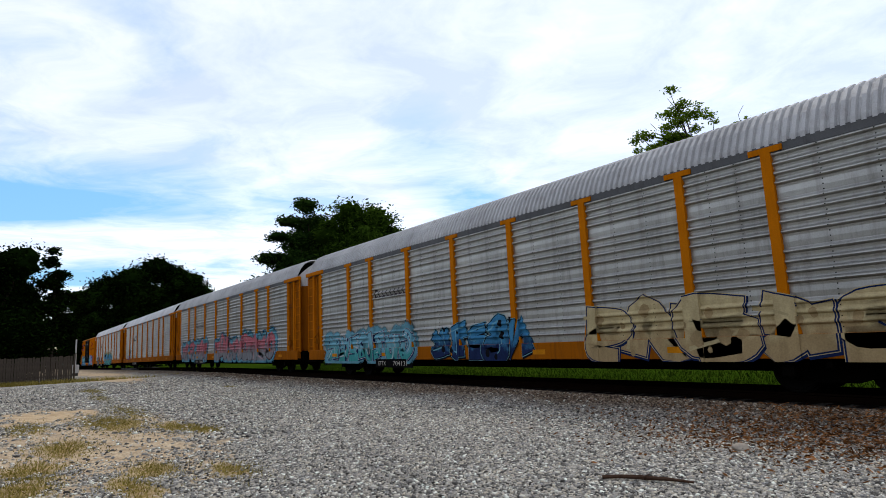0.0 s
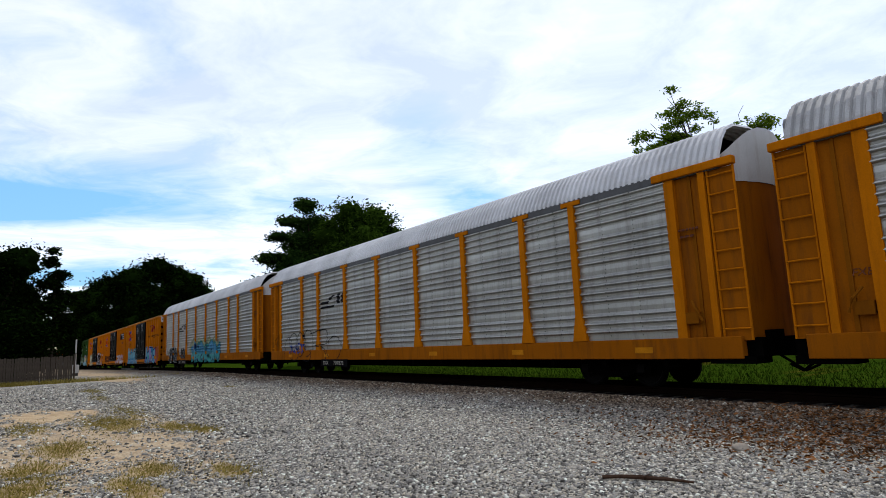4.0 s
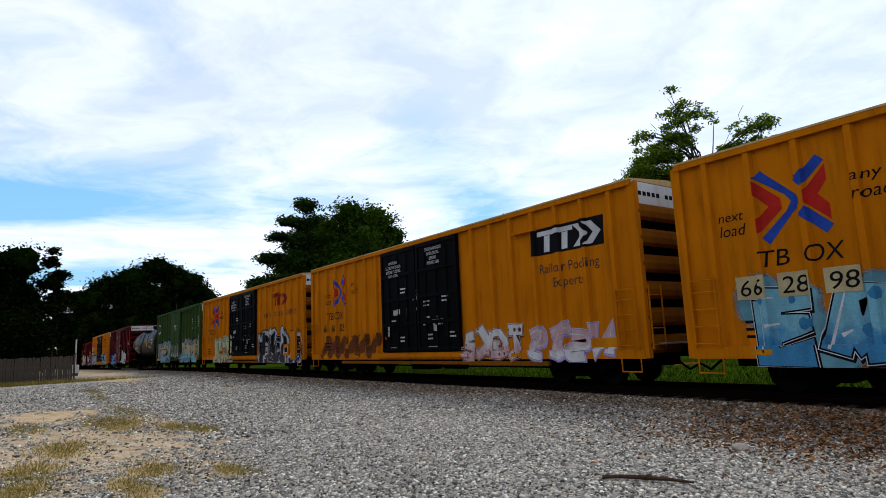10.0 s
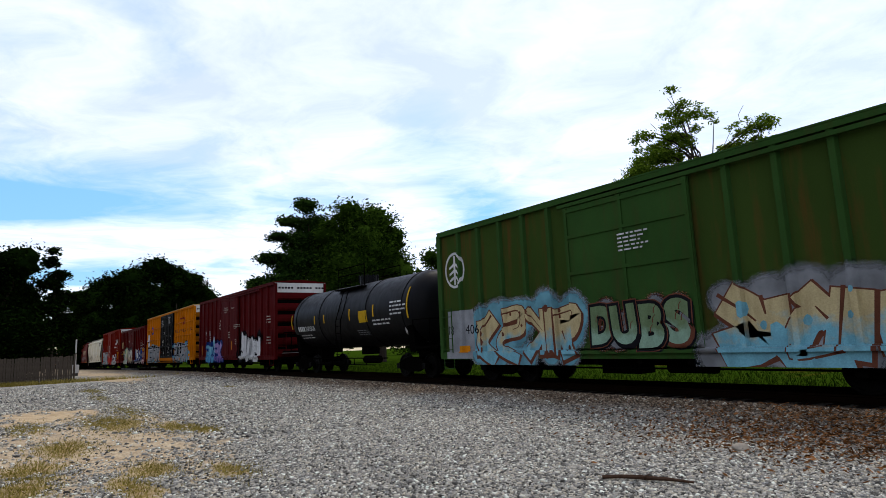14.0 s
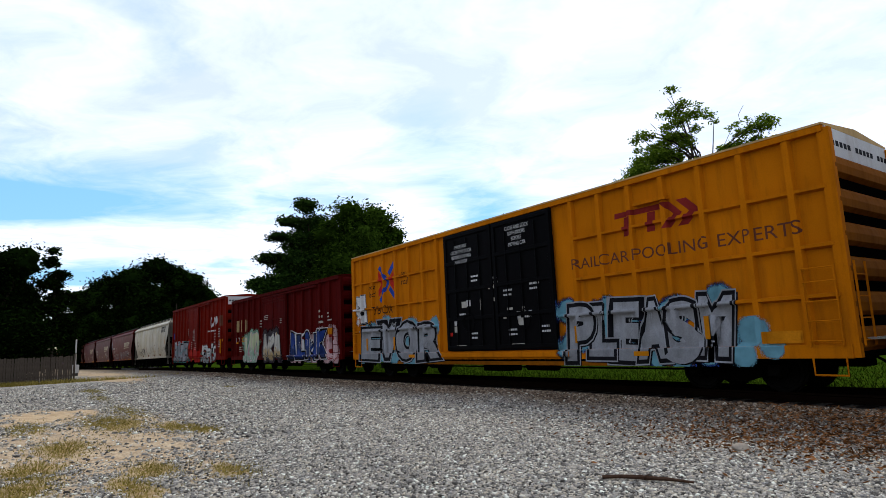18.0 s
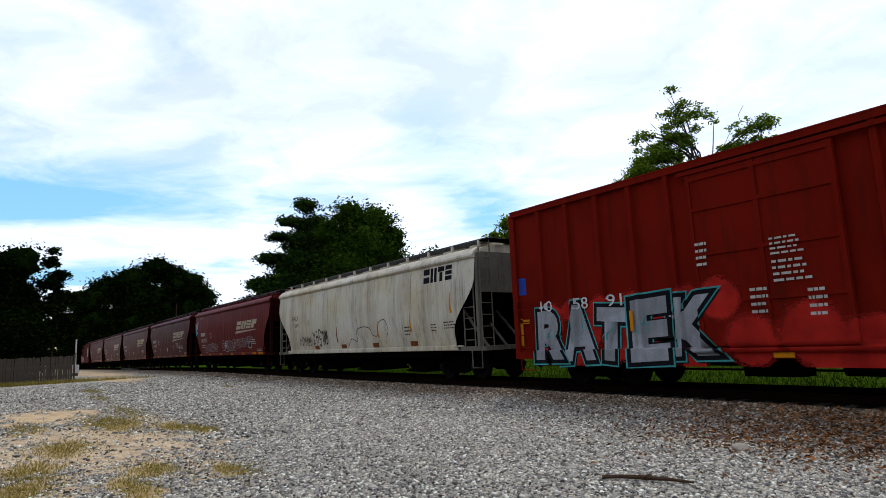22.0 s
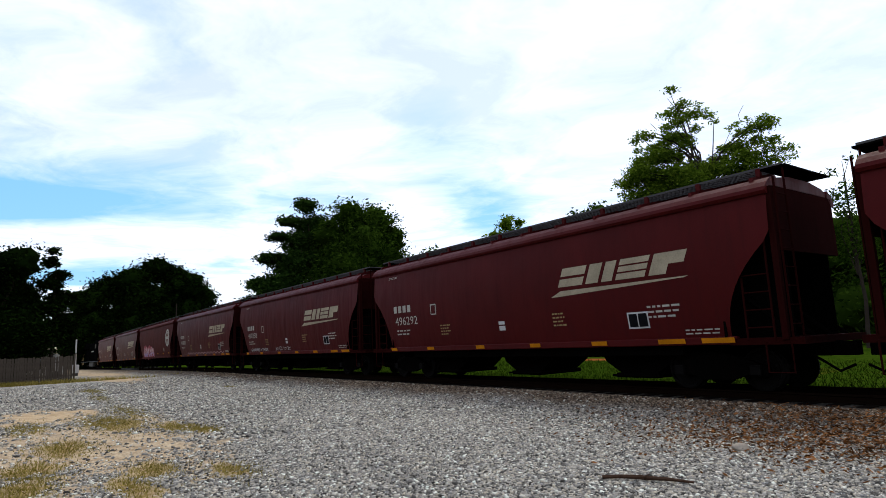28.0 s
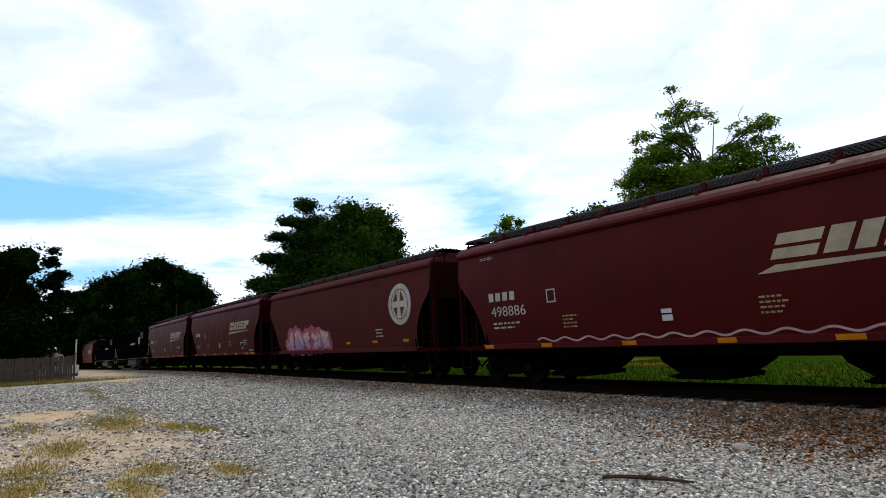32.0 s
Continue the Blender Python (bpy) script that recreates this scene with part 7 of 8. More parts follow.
# ---- track ----
def build_track():
    tr = empty("railway_track", "straight railway line of rusty rails on dark wooden ties", "railway track", kind="structure")
    xs = [440, 200, 40, 0, -20, -40, -50, -60, -70, -85, -100, -130, -170, -220, -300, -400]
    prof = [(-0.07, 0.0), (-0.07, 0.015), (-0.012, 0.03), (-0.012, 0.12), (-0.037, 0.135), (-0.037, 0.17), (0.037, 0.17), (0.037, 0.135), (0.012, 0.12), (0.012, 0.03), (0.07, 0.015), (0.07, 0.0)]
    for s in (-0.755, 0.755):
        bm = bmesh.new()
        rings = [[bm.verts.new((x, TRACK + s + y, 0.21 + z - fall(x))) for y, z in prof] for x in xs]
        for a, b in zip(rings, rings[1:]):
            for k in range(len(prof)):
                bm.faces.new((a[k], b[k], b[(k + 1) % 12], a[(k + 1) % 12]))
        bmesh.ops.recalc_face_normals(bm, faces=bm.faces[:])
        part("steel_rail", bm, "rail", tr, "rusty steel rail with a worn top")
    me = None
    for i in range(190):
        x = 12 - 0.52 * i
        if me is None:
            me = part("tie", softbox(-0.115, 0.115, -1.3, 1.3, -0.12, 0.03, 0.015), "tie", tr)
            me.matrix_basis = Matrix.Translation((x, TRACK, 0.19 - fall(x)))
        else:
            again(me, Matrix.Translation((x, TRACK, 0.19 - fall(x))))


# ---- trees ----
def leaf_material(name, dark, light, thin=0.0):
    m, n, l, p = nodes_of(name)
    geo = n.new("ShaderNodeNewGeometry")
    c = ramp(n, l, geo.outputs["Random Per Island"], [(0.0, dark), (0.6, tuple((a + b) / 2 for a, b in zip(dark, light))), (1.0, light)])
    nz = noise_tex(n, l, mapping(n, l, (1, 1, 1)), 0.5, 3)
    c = mix(n, l, 0.6, c, ramp(n, l, nz, [(0.3, (0.45, 0.45, 0.45)), (0.7, (1, 1, 1))]), "MULTIPLY")
    l.new(c, p.inputs["Base Color"])
    p.inputs["Roughness"].default_value = 0.8
    p.inputs["Specular IOR Level"].default_value = 0.0
    if thin:
        tl = n.new("ShaderNodeBsdfTranslucent")
        l.new(c, tl.inputs[0])
        ms = n.new("ShaderNodeMixShader")
        ms.inputs[0].default_value = thin
        l.new(p.outputs[0], ms.inputs[1])
        l.new(tl.outputs[0], ms.inputs[2])
        l.new(ms.outputs[0], n["Material Output"].inputs[0])
    return m


# the 'dark' leaves are near black, with the crowns' shade in their colour
LEAF = dict(oak=leaf_material("oak_leaves", (0.008, 0.022, 0.002), (0.062, 0.115, 0.012), 0.35), pine=leaf_material("pine_needles", (0.005, 0.016, 0.003), (0.036, 0.072, 0.011)),
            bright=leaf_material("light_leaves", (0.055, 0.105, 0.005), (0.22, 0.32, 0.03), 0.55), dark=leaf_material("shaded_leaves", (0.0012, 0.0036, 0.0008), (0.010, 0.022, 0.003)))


def crown_mesh(blobs, count, size, leaf, rng, clumps=9, spread=0.34, flatness=1.0, core=0.0, even=1.6):
    """Leaves in small clumps over a few rounded masses: blobs are (x, y, z, rx, ry, rz)."""
    b = np.array(blobs, dtype=float)
    wgt = (b[:, 3] * b[:, 5]) ** 1.0
    n_c = np.maximum(7, (clumps * len(b) * wgt / wgt.sum()).astype(int))
    cen, rad = [], []
    for row, k in zip(b, n_c):
        d = rng.normal(size=(k, 3))
        d /= np.linalg.norm(d, axis=1)[:, None]
        f = rng.uniform(0.35, 1.0, (k, 1)) ** 0.6
        cen.append(row[:3] + d * row[3:] * f)
        rad.append(np.full(k, spread * (row[3] * row[4] * row[5]) ** (1 / 3)) * rng.uniform(0.6, 1.3, k))
    cen, rad = np.concatenate(cen), np.concatenate(rad)
    pick = rng.choice(len(cen), count, p=rad ** even / (rad ** even).sum())
    off = rng.normal(size=(count, 3)) * 0.62
    off[:, 2] *= flatness
    pos = cen[pick] + off * rad[pick][:, None]
    u = rng.normal(size=(count, 3))
    u[:, 2] *= 0.55
    u /= np.linalg.norm(u, axis=1)[:, None]
    w = np.cross(u, rng.normal(size=(count, 3)))
    w /= np.linalg.norm(w, axis=1)[:, None]
    s = size * rng.uniform(0.55, 1.35, (count, 1))
    nrm = np.cross(u, w)
    v = np.stack([pos - u * s, pos + w * s * 0.45 + nrm * s * 0.12, pos + u * s, pos - w * s * 0.45 + nrm * s * 0.12], 1)
    f = np.arange(count * 4).reshape(-1, 4)
    v = v.reshape(-1, 3)
    if core:
        k = 9
        th, ph = np.meshgrid(np.linspace(0.05, math.pi - 0.05, k), np.linspace(0, 2 * math.pi, 2 * k + 1)[:-1], indexing="ij")
        d = np.stack([np.sin(th) * np.cos(ph), np.sin(th) * np.sin(ph), np.cos(th)], -1)
        i, j = np.meshgrid(np.arange(k - 1), np.arange(2 * k), indexing="ij")
        q = np.stack([i * 2 * k + j, (i + 1) * 2 * k + j, (i + 1) * 2 * k + (j + 1) % (2 * k), i * 2 * k + (j + 1) % (2 * k)], -1).reshape(-1, 4)
        for row in b:
            m = row[:3] + d * row[3:] * core * rng.uniform(0.55, 1.15, (k, 2 * k, 1))
            f = np.concatenate([f, q + len(v)])
            v = np.concatenate([v, m.reshape(-1, 3)])
    return raw_mesh("crown", v, f, LEAF[leaf]), cen


def tree(label, x, y, base_z, blobs, count, size, leaf, seed, trunk=0.3, clumps=60, spread=0.34, flatness=0.8, limbs=14, category="tree", bare=0, core=0.66, even=1.6, stemtop=0.9):
    """Base at (x, y); blobs relative to the base."""
    rng = np.random.default_rng(seed)
    t = empty("tree", label, category, "trees behind the line")
    t.matrix_basis = Matrix.Translation((x, y, base_z))
    me, cen = crown_mesh(blobs, count, size, leaf, rng, clumps, spread, flatness, core, even)
    cr = new("crown", me)
    cr.parent = t
    top = max(b[2] for b in blobs)
    mx = float(np.mean([b[0] for b in blobs])) * 0.5
    my = float(np.mean([b[1] for b in blobs])) * 0.5
    bm = bmesh.new()
    stem = [(0, 0, -0.3), (0.02 * top, 0, top * 0.25), (mx * 0.5, my * 0.5, top * 0.55), (mx, my, top * stemtop)]
    tube(bm, stem, trunk, trunk * 0.25, 8)
    tk = part("trunk", bm, "bark", t)
    for i in range(limbs):
        c = Vector(cen[int(rng.integers(len(cen)))])
        k = float(rng.uniform(0.3, 0.85))
        a = Vector((mx * k, my * k, min(c.z * 0.85, top * k)))
        mid = a.lerp(c, 0.5) + Vector((float(rng.normal()) * 0.3, float(rng.normal()) * 0.3, 0.4))
        bm = bmesh.new()
        tube(bm, [a, mid, c], trunk * 0.32, trunk * 0.08, 5)
        part("limb", bm, "bark", tk)
    for i in range(bare):
        bm = bmesh.new()
        c = Vector(cen[int(rng.integers(len(cen)))])
        p = [Vector((mx, my, top * 0.7)), c]
        for k in range(3):
            p.append(p[-1] + Vector((float(rng.normal()) * 0.35, float(rng.normal()) * 0.35, float(rng.uniform(0.1, 0.6)))))
        tube(bm, p, trunk * 0.16, 0.012, 4)
        part("twig", bm, "bark", tk)
    return t


def seen(rows, across):
    """Masses given as (sideways, height, radius, flattening), laid out along a horizontal direction."""
    out = []
    for k, (a, h, r, f) in enumerate(rows):
        d = ((k * 7) % 5 - 2) * 0.35 * r
        out.append((across[0] * a - across[1] * d, across[1] * a + across[0] * d, h, r, r, r * f))
    return out


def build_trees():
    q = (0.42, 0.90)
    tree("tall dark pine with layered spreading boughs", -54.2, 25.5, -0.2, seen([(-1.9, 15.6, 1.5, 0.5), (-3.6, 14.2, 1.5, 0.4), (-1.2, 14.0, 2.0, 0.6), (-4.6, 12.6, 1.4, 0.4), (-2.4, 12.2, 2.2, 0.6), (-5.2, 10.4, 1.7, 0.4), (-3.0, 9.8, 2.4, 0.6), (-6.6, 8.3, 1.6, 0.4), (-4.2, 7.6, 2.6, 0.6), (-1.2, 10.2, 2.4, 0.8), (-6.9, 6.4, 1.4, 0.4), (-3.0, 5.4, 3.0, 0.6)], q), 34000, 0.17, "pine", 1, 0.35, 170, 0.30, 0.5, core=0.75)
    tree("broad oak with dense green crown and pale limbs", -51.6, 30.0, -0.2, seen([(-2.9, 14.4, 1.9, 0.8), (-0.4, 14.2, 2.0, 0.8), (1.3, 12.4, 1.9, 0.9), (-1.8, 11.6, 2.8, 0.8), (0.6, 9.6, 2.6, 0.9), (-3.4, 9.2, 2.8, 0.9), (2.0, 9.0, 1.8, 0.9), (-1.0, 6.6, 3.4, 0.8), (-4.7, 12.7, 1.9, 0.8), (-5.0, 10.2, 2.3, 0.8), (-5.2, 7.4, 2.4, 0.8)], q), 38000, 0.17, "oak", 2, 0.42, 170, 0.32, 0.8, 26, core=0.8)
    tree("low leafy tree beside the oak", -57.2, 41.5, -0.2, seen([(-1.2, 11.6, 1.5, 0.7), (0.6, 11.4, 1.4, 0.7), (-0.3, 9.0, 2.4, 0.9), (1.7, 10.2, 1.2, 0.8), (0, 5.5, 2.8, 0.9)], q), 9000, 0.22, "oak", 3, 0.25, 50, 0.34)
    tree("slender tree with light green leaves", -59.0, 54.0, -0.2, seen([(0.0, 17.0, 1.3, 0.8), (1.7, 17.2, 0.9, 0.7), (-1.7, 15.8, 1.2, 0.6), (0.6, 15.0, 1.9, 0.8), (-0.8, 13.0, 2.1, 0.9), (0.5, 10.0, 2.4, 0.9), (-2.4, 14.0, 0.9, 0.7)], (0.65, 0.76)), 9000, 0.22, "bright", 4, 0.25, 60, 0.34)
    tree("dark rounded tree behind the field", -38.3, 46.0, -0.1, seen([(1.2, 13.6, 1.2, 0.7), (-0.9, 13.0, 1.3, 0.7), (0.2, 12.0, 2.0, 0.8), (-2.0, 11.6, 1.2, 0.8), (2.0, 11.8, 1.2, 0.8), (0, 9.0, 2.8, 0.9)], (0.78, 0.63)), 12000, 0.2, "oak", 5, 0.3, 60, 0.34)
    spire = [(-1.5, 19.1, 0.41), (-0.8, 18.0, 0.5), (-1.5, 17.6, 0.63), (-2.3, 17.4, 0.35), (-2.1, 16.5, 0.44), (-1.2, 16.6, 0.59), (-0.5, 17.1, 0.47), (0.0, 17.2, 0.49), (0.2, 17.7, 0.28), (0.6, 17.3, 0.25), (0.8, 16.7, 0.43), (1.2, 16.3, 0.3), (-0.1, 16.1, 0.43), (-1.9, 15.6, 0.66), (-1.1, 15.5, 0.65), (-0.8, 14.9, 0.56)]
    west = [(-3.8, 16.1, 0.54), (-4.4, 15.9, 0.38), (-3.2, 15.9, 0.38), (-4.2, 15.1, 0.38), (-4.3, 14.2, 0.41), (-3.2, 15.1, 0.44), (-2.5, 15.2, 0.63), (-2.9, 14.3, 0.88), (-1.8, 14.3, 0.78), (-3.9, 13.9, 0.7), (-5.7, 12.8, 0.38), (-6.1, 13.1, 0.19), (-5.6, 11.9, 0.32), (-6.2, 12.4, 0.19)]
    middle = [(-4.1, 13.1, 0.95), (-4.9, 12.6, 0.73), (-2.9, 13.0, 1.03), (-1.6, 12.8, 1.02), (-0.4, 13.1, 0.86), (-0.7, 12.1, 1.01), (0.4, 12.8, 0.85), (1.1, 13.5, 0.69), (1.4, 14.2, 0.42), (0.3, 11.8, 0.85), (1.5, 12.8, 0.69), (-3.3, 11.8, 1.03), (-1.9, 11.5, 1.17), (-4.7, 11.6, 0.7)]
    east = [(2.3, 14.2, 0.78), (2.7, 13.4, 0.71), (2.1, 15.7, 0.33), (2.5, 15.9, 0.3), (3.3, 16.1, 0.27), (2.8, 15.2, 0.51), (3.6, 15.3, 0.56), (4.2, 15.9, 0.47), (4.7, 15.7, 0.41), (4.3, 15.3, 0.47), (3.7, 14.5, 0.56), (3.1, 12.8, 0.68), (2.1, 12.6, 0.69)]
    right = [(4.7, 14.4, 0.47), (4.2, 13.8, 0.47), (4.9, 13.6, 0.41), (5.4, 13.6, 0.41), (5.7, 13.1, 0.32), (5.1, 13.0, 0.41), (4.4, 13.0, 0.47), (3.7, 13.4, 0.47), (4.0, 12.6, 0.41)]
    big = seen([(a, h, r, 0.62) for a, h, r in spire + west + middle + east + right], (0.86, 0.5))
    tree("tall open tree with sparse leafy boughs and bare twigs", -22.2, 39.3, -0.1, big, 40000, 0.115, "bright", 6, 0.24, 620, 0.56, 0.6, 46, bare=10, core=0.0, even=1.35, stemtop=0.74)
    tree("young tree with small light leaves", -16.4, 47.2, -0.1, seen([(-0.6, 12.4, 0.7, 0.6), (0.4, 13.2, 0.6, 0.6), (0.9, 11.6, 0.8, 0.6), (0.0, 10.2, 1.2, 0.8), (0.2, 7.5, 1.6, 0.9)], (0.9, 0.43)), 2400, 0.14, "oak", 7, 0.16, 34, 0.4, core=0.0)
    r = (0.17, 0.985)
    for k, (px, py, rows, n) in enumerate(((-138.8, 15.0, [(-1.5, 13.5, 3.2, 0.8), (1.8, 15.6, 3.4, 0.8), (-3.0, 9.0, 3.4, 0.9), (1.0, 8.0, 5.0, 0.8), (-2.0, 4.5, 4.5, 0.8)], 18000), (-137.6, 24.0, [(-3.0, 17.6, 3.6, 0.7), (1.6, 20.0, 3.6, 0.7), (4.8, 19.0, 3.2, 0.7), (-0.5, 12.5, 5.5, 0.8), (3.5, 11.5, 5.0, 0.8), (0.5, 6.0, 6.0, 0.8)], 30000),
                                           (-136.0, 32.5, [(-1.0, 16.6, 3.4, 0.8), (1.8, 14.4, 3.0, 0.8), (2.8, 10.0, 2.8, 0.9), (-1.0, 9.8, 4.6, 0.9), (1.0, 5.0, 4.6, 0.8)], 18000))):
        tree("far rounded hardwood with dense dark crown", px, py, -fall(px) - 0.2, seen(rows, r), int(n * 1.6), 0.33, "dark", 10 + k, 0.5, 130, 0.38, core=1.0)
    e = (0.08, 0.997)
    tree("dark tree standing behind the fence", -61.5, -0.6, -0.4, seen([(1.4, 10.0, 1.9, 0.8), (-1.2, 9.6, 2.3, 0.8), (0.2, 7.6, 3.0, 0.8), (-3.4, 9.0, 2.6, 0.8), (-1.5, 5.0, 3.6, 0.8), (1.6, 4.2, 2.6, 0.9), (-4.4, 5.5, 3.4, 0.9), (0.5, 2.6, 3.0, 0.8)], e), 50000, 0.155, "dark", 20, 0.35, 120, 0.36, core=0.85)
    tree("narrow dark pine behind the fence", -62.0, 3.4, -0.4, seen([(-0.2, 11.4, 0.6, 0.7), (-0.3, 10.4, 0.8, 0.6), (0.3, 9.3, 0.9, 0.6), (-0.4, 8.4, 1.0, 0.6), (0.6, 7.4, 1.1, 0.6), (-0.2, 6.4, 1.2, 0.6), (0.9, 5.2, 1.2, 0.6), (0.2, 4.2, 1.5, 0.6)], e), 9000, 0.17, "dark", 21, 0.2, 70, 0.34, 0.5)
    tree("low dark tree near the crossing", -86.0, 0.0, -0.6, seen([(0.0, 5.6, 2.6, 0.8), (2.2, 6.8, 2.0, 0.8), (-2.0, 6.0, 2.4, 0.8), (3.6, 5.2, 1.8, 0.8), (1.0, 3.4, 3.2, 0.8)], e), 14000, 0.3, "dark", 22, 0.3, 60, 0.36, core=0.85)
    for k, (x, y, h) in enumerate(((-70, 75, 9), (-50, 82, 10), (-31, 80, 11), (-14, 84, 10), (6, 80, 11), (26, 78, 10), (-88, 60, 9), (-112, 52, 10), (-104, 38, 9))):
        tree("distant leafy tree at the edge of the field", x, y, -fall(x) - 0.2, seen([(-2.5, h * 0.62, 3.0, 0.8), (2.2, h * 0.66, 3.0, 0.8), (0, h * 0.85, 2.8, 0.8), (-4.5, h * 0.4, 3.0, 0.8), (4.2, h * 0.4, 3.0, 0.8), (0, h * 0.3, 4.5, 0.7)], (0.9, 0.43)), 3600, 0.36, "oak", 30 + k, 0.3, 50, 0.38, limbs=6)
    for k, (x, y, h) in enumerate(((-20.5, 58.0, 12), (-13.0, 60.0, 11), (-6.0, 57.0, 12), (-27.5, 60.0, 10))):
        tree("dense dark tree behind the field", x, y, -0.2, seen([(-2.2, h * 0.62, 3.0, 0.8), (2.2, h * 0.6, 3.0, 0.8), (0, h * 0.8, 2.8, 0.8), (-3.4, h * 0.35, 3.2, 0.8), (3.4, h * 0.35, 3.2, 0.8), (0, h * 0.25, 4.0, 0.7)], (0.93, 0.36)), 9000, 0.24, "oak", 80 + k, 0.3, 80, 0.36, limbs=6, core=0.8)
    # unseen row added behind the camera to cut low sky light and reflections
    for k in range(13):
        x, y, h = -66 + 11 * k, -40 - 5 * math.sin(k * 1.9), 13 + 2 * math.sin(k * 2.7)
        tree("unseen leafy tree added behind the camera to block low sky", x, y, -0.3 - fall(x), seen([(-2.5, h * 0.62, 3.4, 0.8), (2.2, h * 0.66, 3.4, 0.8), (0, h * 0.85, 3.0, 0.8), (-4.0, h * 0.4, 3.6, 0.8), (3.8, h * 0.4, 3.6, 0.8), (0, h * 0.25, 4.5, 0.8)], (1.0, 0.0)), 3000, 0.4, "oak", 60 + k, 0.3, 50, 0.38, limbs=4, core=0.9)


# ---- yard furniture ----
def build_yard():
    fence = empty("fence", "weathered grey board fence along the yard", "fence")
    rng = random.Random(5)
    X = -52.0
    shared = None
    for i in range(122):
        y = 4.15 - 0.152 * i
        if shared is None:
            bm = bmesh.new()
            prism(bm, [(-0.07, 0.0), (-0.07, 1.80), (-0.045, 1.86), (0.045, 1.86), (0.07, 1.80), (0.07, 0.0)], "x", -0.011, 0.011)
            shared = part("board", bm, "wood", fence)
            o = shared
        else:
            o = again(shared, Matrix.Identity(4))
        o.matrix_basis = pose(X, y, land(X, y) + 0.02 + rng.uniform(-0.05, 0.03), rng.uniform(-0.8, 0.8), 0, 0)
    for i in range(9):
        y = 4.2 - 2.3 * i
        o = part("post", softbox(-0.06, 0.06, -0.06, 0.06, -0.2, 2.0 if i == 0 else 1.75, 0.01), "wood", fence)
        o.matrix_basis = Matrix.Translation((X + (0.0 if i == 0 else -0.09), y + (0.12 if i == 0 else 0), land(X, y)))
    for z in (0.4, 1.4):
        o = part("back_rail", boxes((X - 0.06, X - 0.015, -14.3, 4.1, z, z + 0.09)), "wood", fence)
    # crossing signal
    sg = empty("crossing_signal", "white crossing signal mast with relay box at its foot", "signal")
    sx, sy = -74.7, 6.3
    sg.matrix_basis = Matrix.Translation((sx, sy, land(sx, sy)))
    bm = bmesh.new()
    tube(bm, [(0, 0, -0.1), (0, 0, 4.0)], 0.075, 0.07, 10)
    part("mast", bm, "white", sg)
    part("relay_box", softbox(-0.4, 0.4, -0.32, 0.32, 0.3, 1.15, 0.03), "white", sg)
    part("plinth", boxes((-0.3, 0.3, -0.25, 0.25, -0.1, 0.31)), "lgrey", sg)
    o = part("light_bar", boxes((0.08, 0.14, -0.5, 0.5, -0.04, 0.04)), "under", sg)
    o.matrix_basis = Matrix.Translation((0, 0, 2.35))
    for s in (-0.42, 0.42):
        bm = bmesh.new()
        tube(bm, [(0.05, 0, 0), (0.2, 0, 0)], 0.15, 0.15, 14)
        o = part("lamp_hood", bm, "under", sg)
        o.matrix_basis = Matrix.Translation((0.08, s, 2.35))
    # crossing deck
    cr = empty("crossing_deck", "pale concrete crossing deck across the rails", "level crossing", kind="structure")
    for k, (y0, y1) in enumerate(((12.2, 13.1), (13.35, 14.65), (14.9, 15.8))):
        part("panel", softbox(-86, -79, y0, y1, 0.25 - fall(-82.5), 0.36 - fall(-82.5), 0.02), "lgrey", cr)
    # utility pole
    po = empty("utility_pole", "weathered wooden utility pole standing beyond the crossing", "utility pole")
    px, py = -107.5, 23.2
    po.matrix_basis = Matrix.Translation((px, py, land(px, py)))
    bm = bmesh.new()
    tube(bm, [(0, 0, -0.3), (0, 0, 10.4)], 0.12, 0.08, 10)
    part("shaft", bm, "bark", po)
    # small white house
    ho = empty("house", "small white house with a shallow roof behind the fence", "house")
    ho.matrix_basis = Matrix.Translation((-78, -4.6, land(-78, -4.6)))
    part("wall", boxes((-4, 4, -4, 4, -0.2, 2.5)), "white", ho, "white painted wall")
    bm = bmesh.new()
    prism(bm, [(-4.3, 2.5), (0, 3.4), (4.3, 2.5), (4.2, 2.42), (0, 3.25), (-4.2, 2.42)], "x", -4.3, 4.3)
    part("roof", bm, "lgrey", ho)
    part("window", boxes((4.0, 4.03, 0.5, 1.5, 1.0, 2.0)), "under", ho)
    # car that has drawn up behind the fence
    global WAITING
    WAITING = empty("car", "tall pale silver car drawn up behind the board fence", "car")
    bm = bmesh.new()
    prism(bm, [(-2.3, 0.35), (-2.3, 0.85), (-2.1, 1.0), (2.0, 1.05), (2.3, 0.85), (2.3, 0.35)], "x", -0.9, 0.9)
    bd = part("body", bm, "white", WAITING)
    bm = bmesh.new()
    prism(bm, [(-1.5, 1.0), (-0.9, 2.05), (-0.6, 2.24), (1.2, 2.26), (1.7, 2.1), (2.0, 1.04)], "x", -0.8, 0.8)
    cb = part("cabin", bm, "white", WAITING)
    for s in (-1, 1):
        part("window", boxes((*sorted((s * 0.8, s * 0.81)), -0.8, 0.3, 1.1, 1.6)), "under", cb)
        part("window", boxes((*sorted((s * 0.8, s * 0.81)), 0.4, 1.4, 1.1, 1.6)), "under", cb)
        for y in (-1.45, 1.4):
            bm = bmesh.new()
            tube(bm, [(s * 0.7, y, 0.34), (s * 0.92, y, 0.34)], 0.34, sides=16)
            part("wheel", bm, "under", WAITING)
    # stick and stone on the gravel
    st = tagged(new("stick", None), "dry brown broken stick lying on the gravel", "stick")
    bm = bmesh.new()
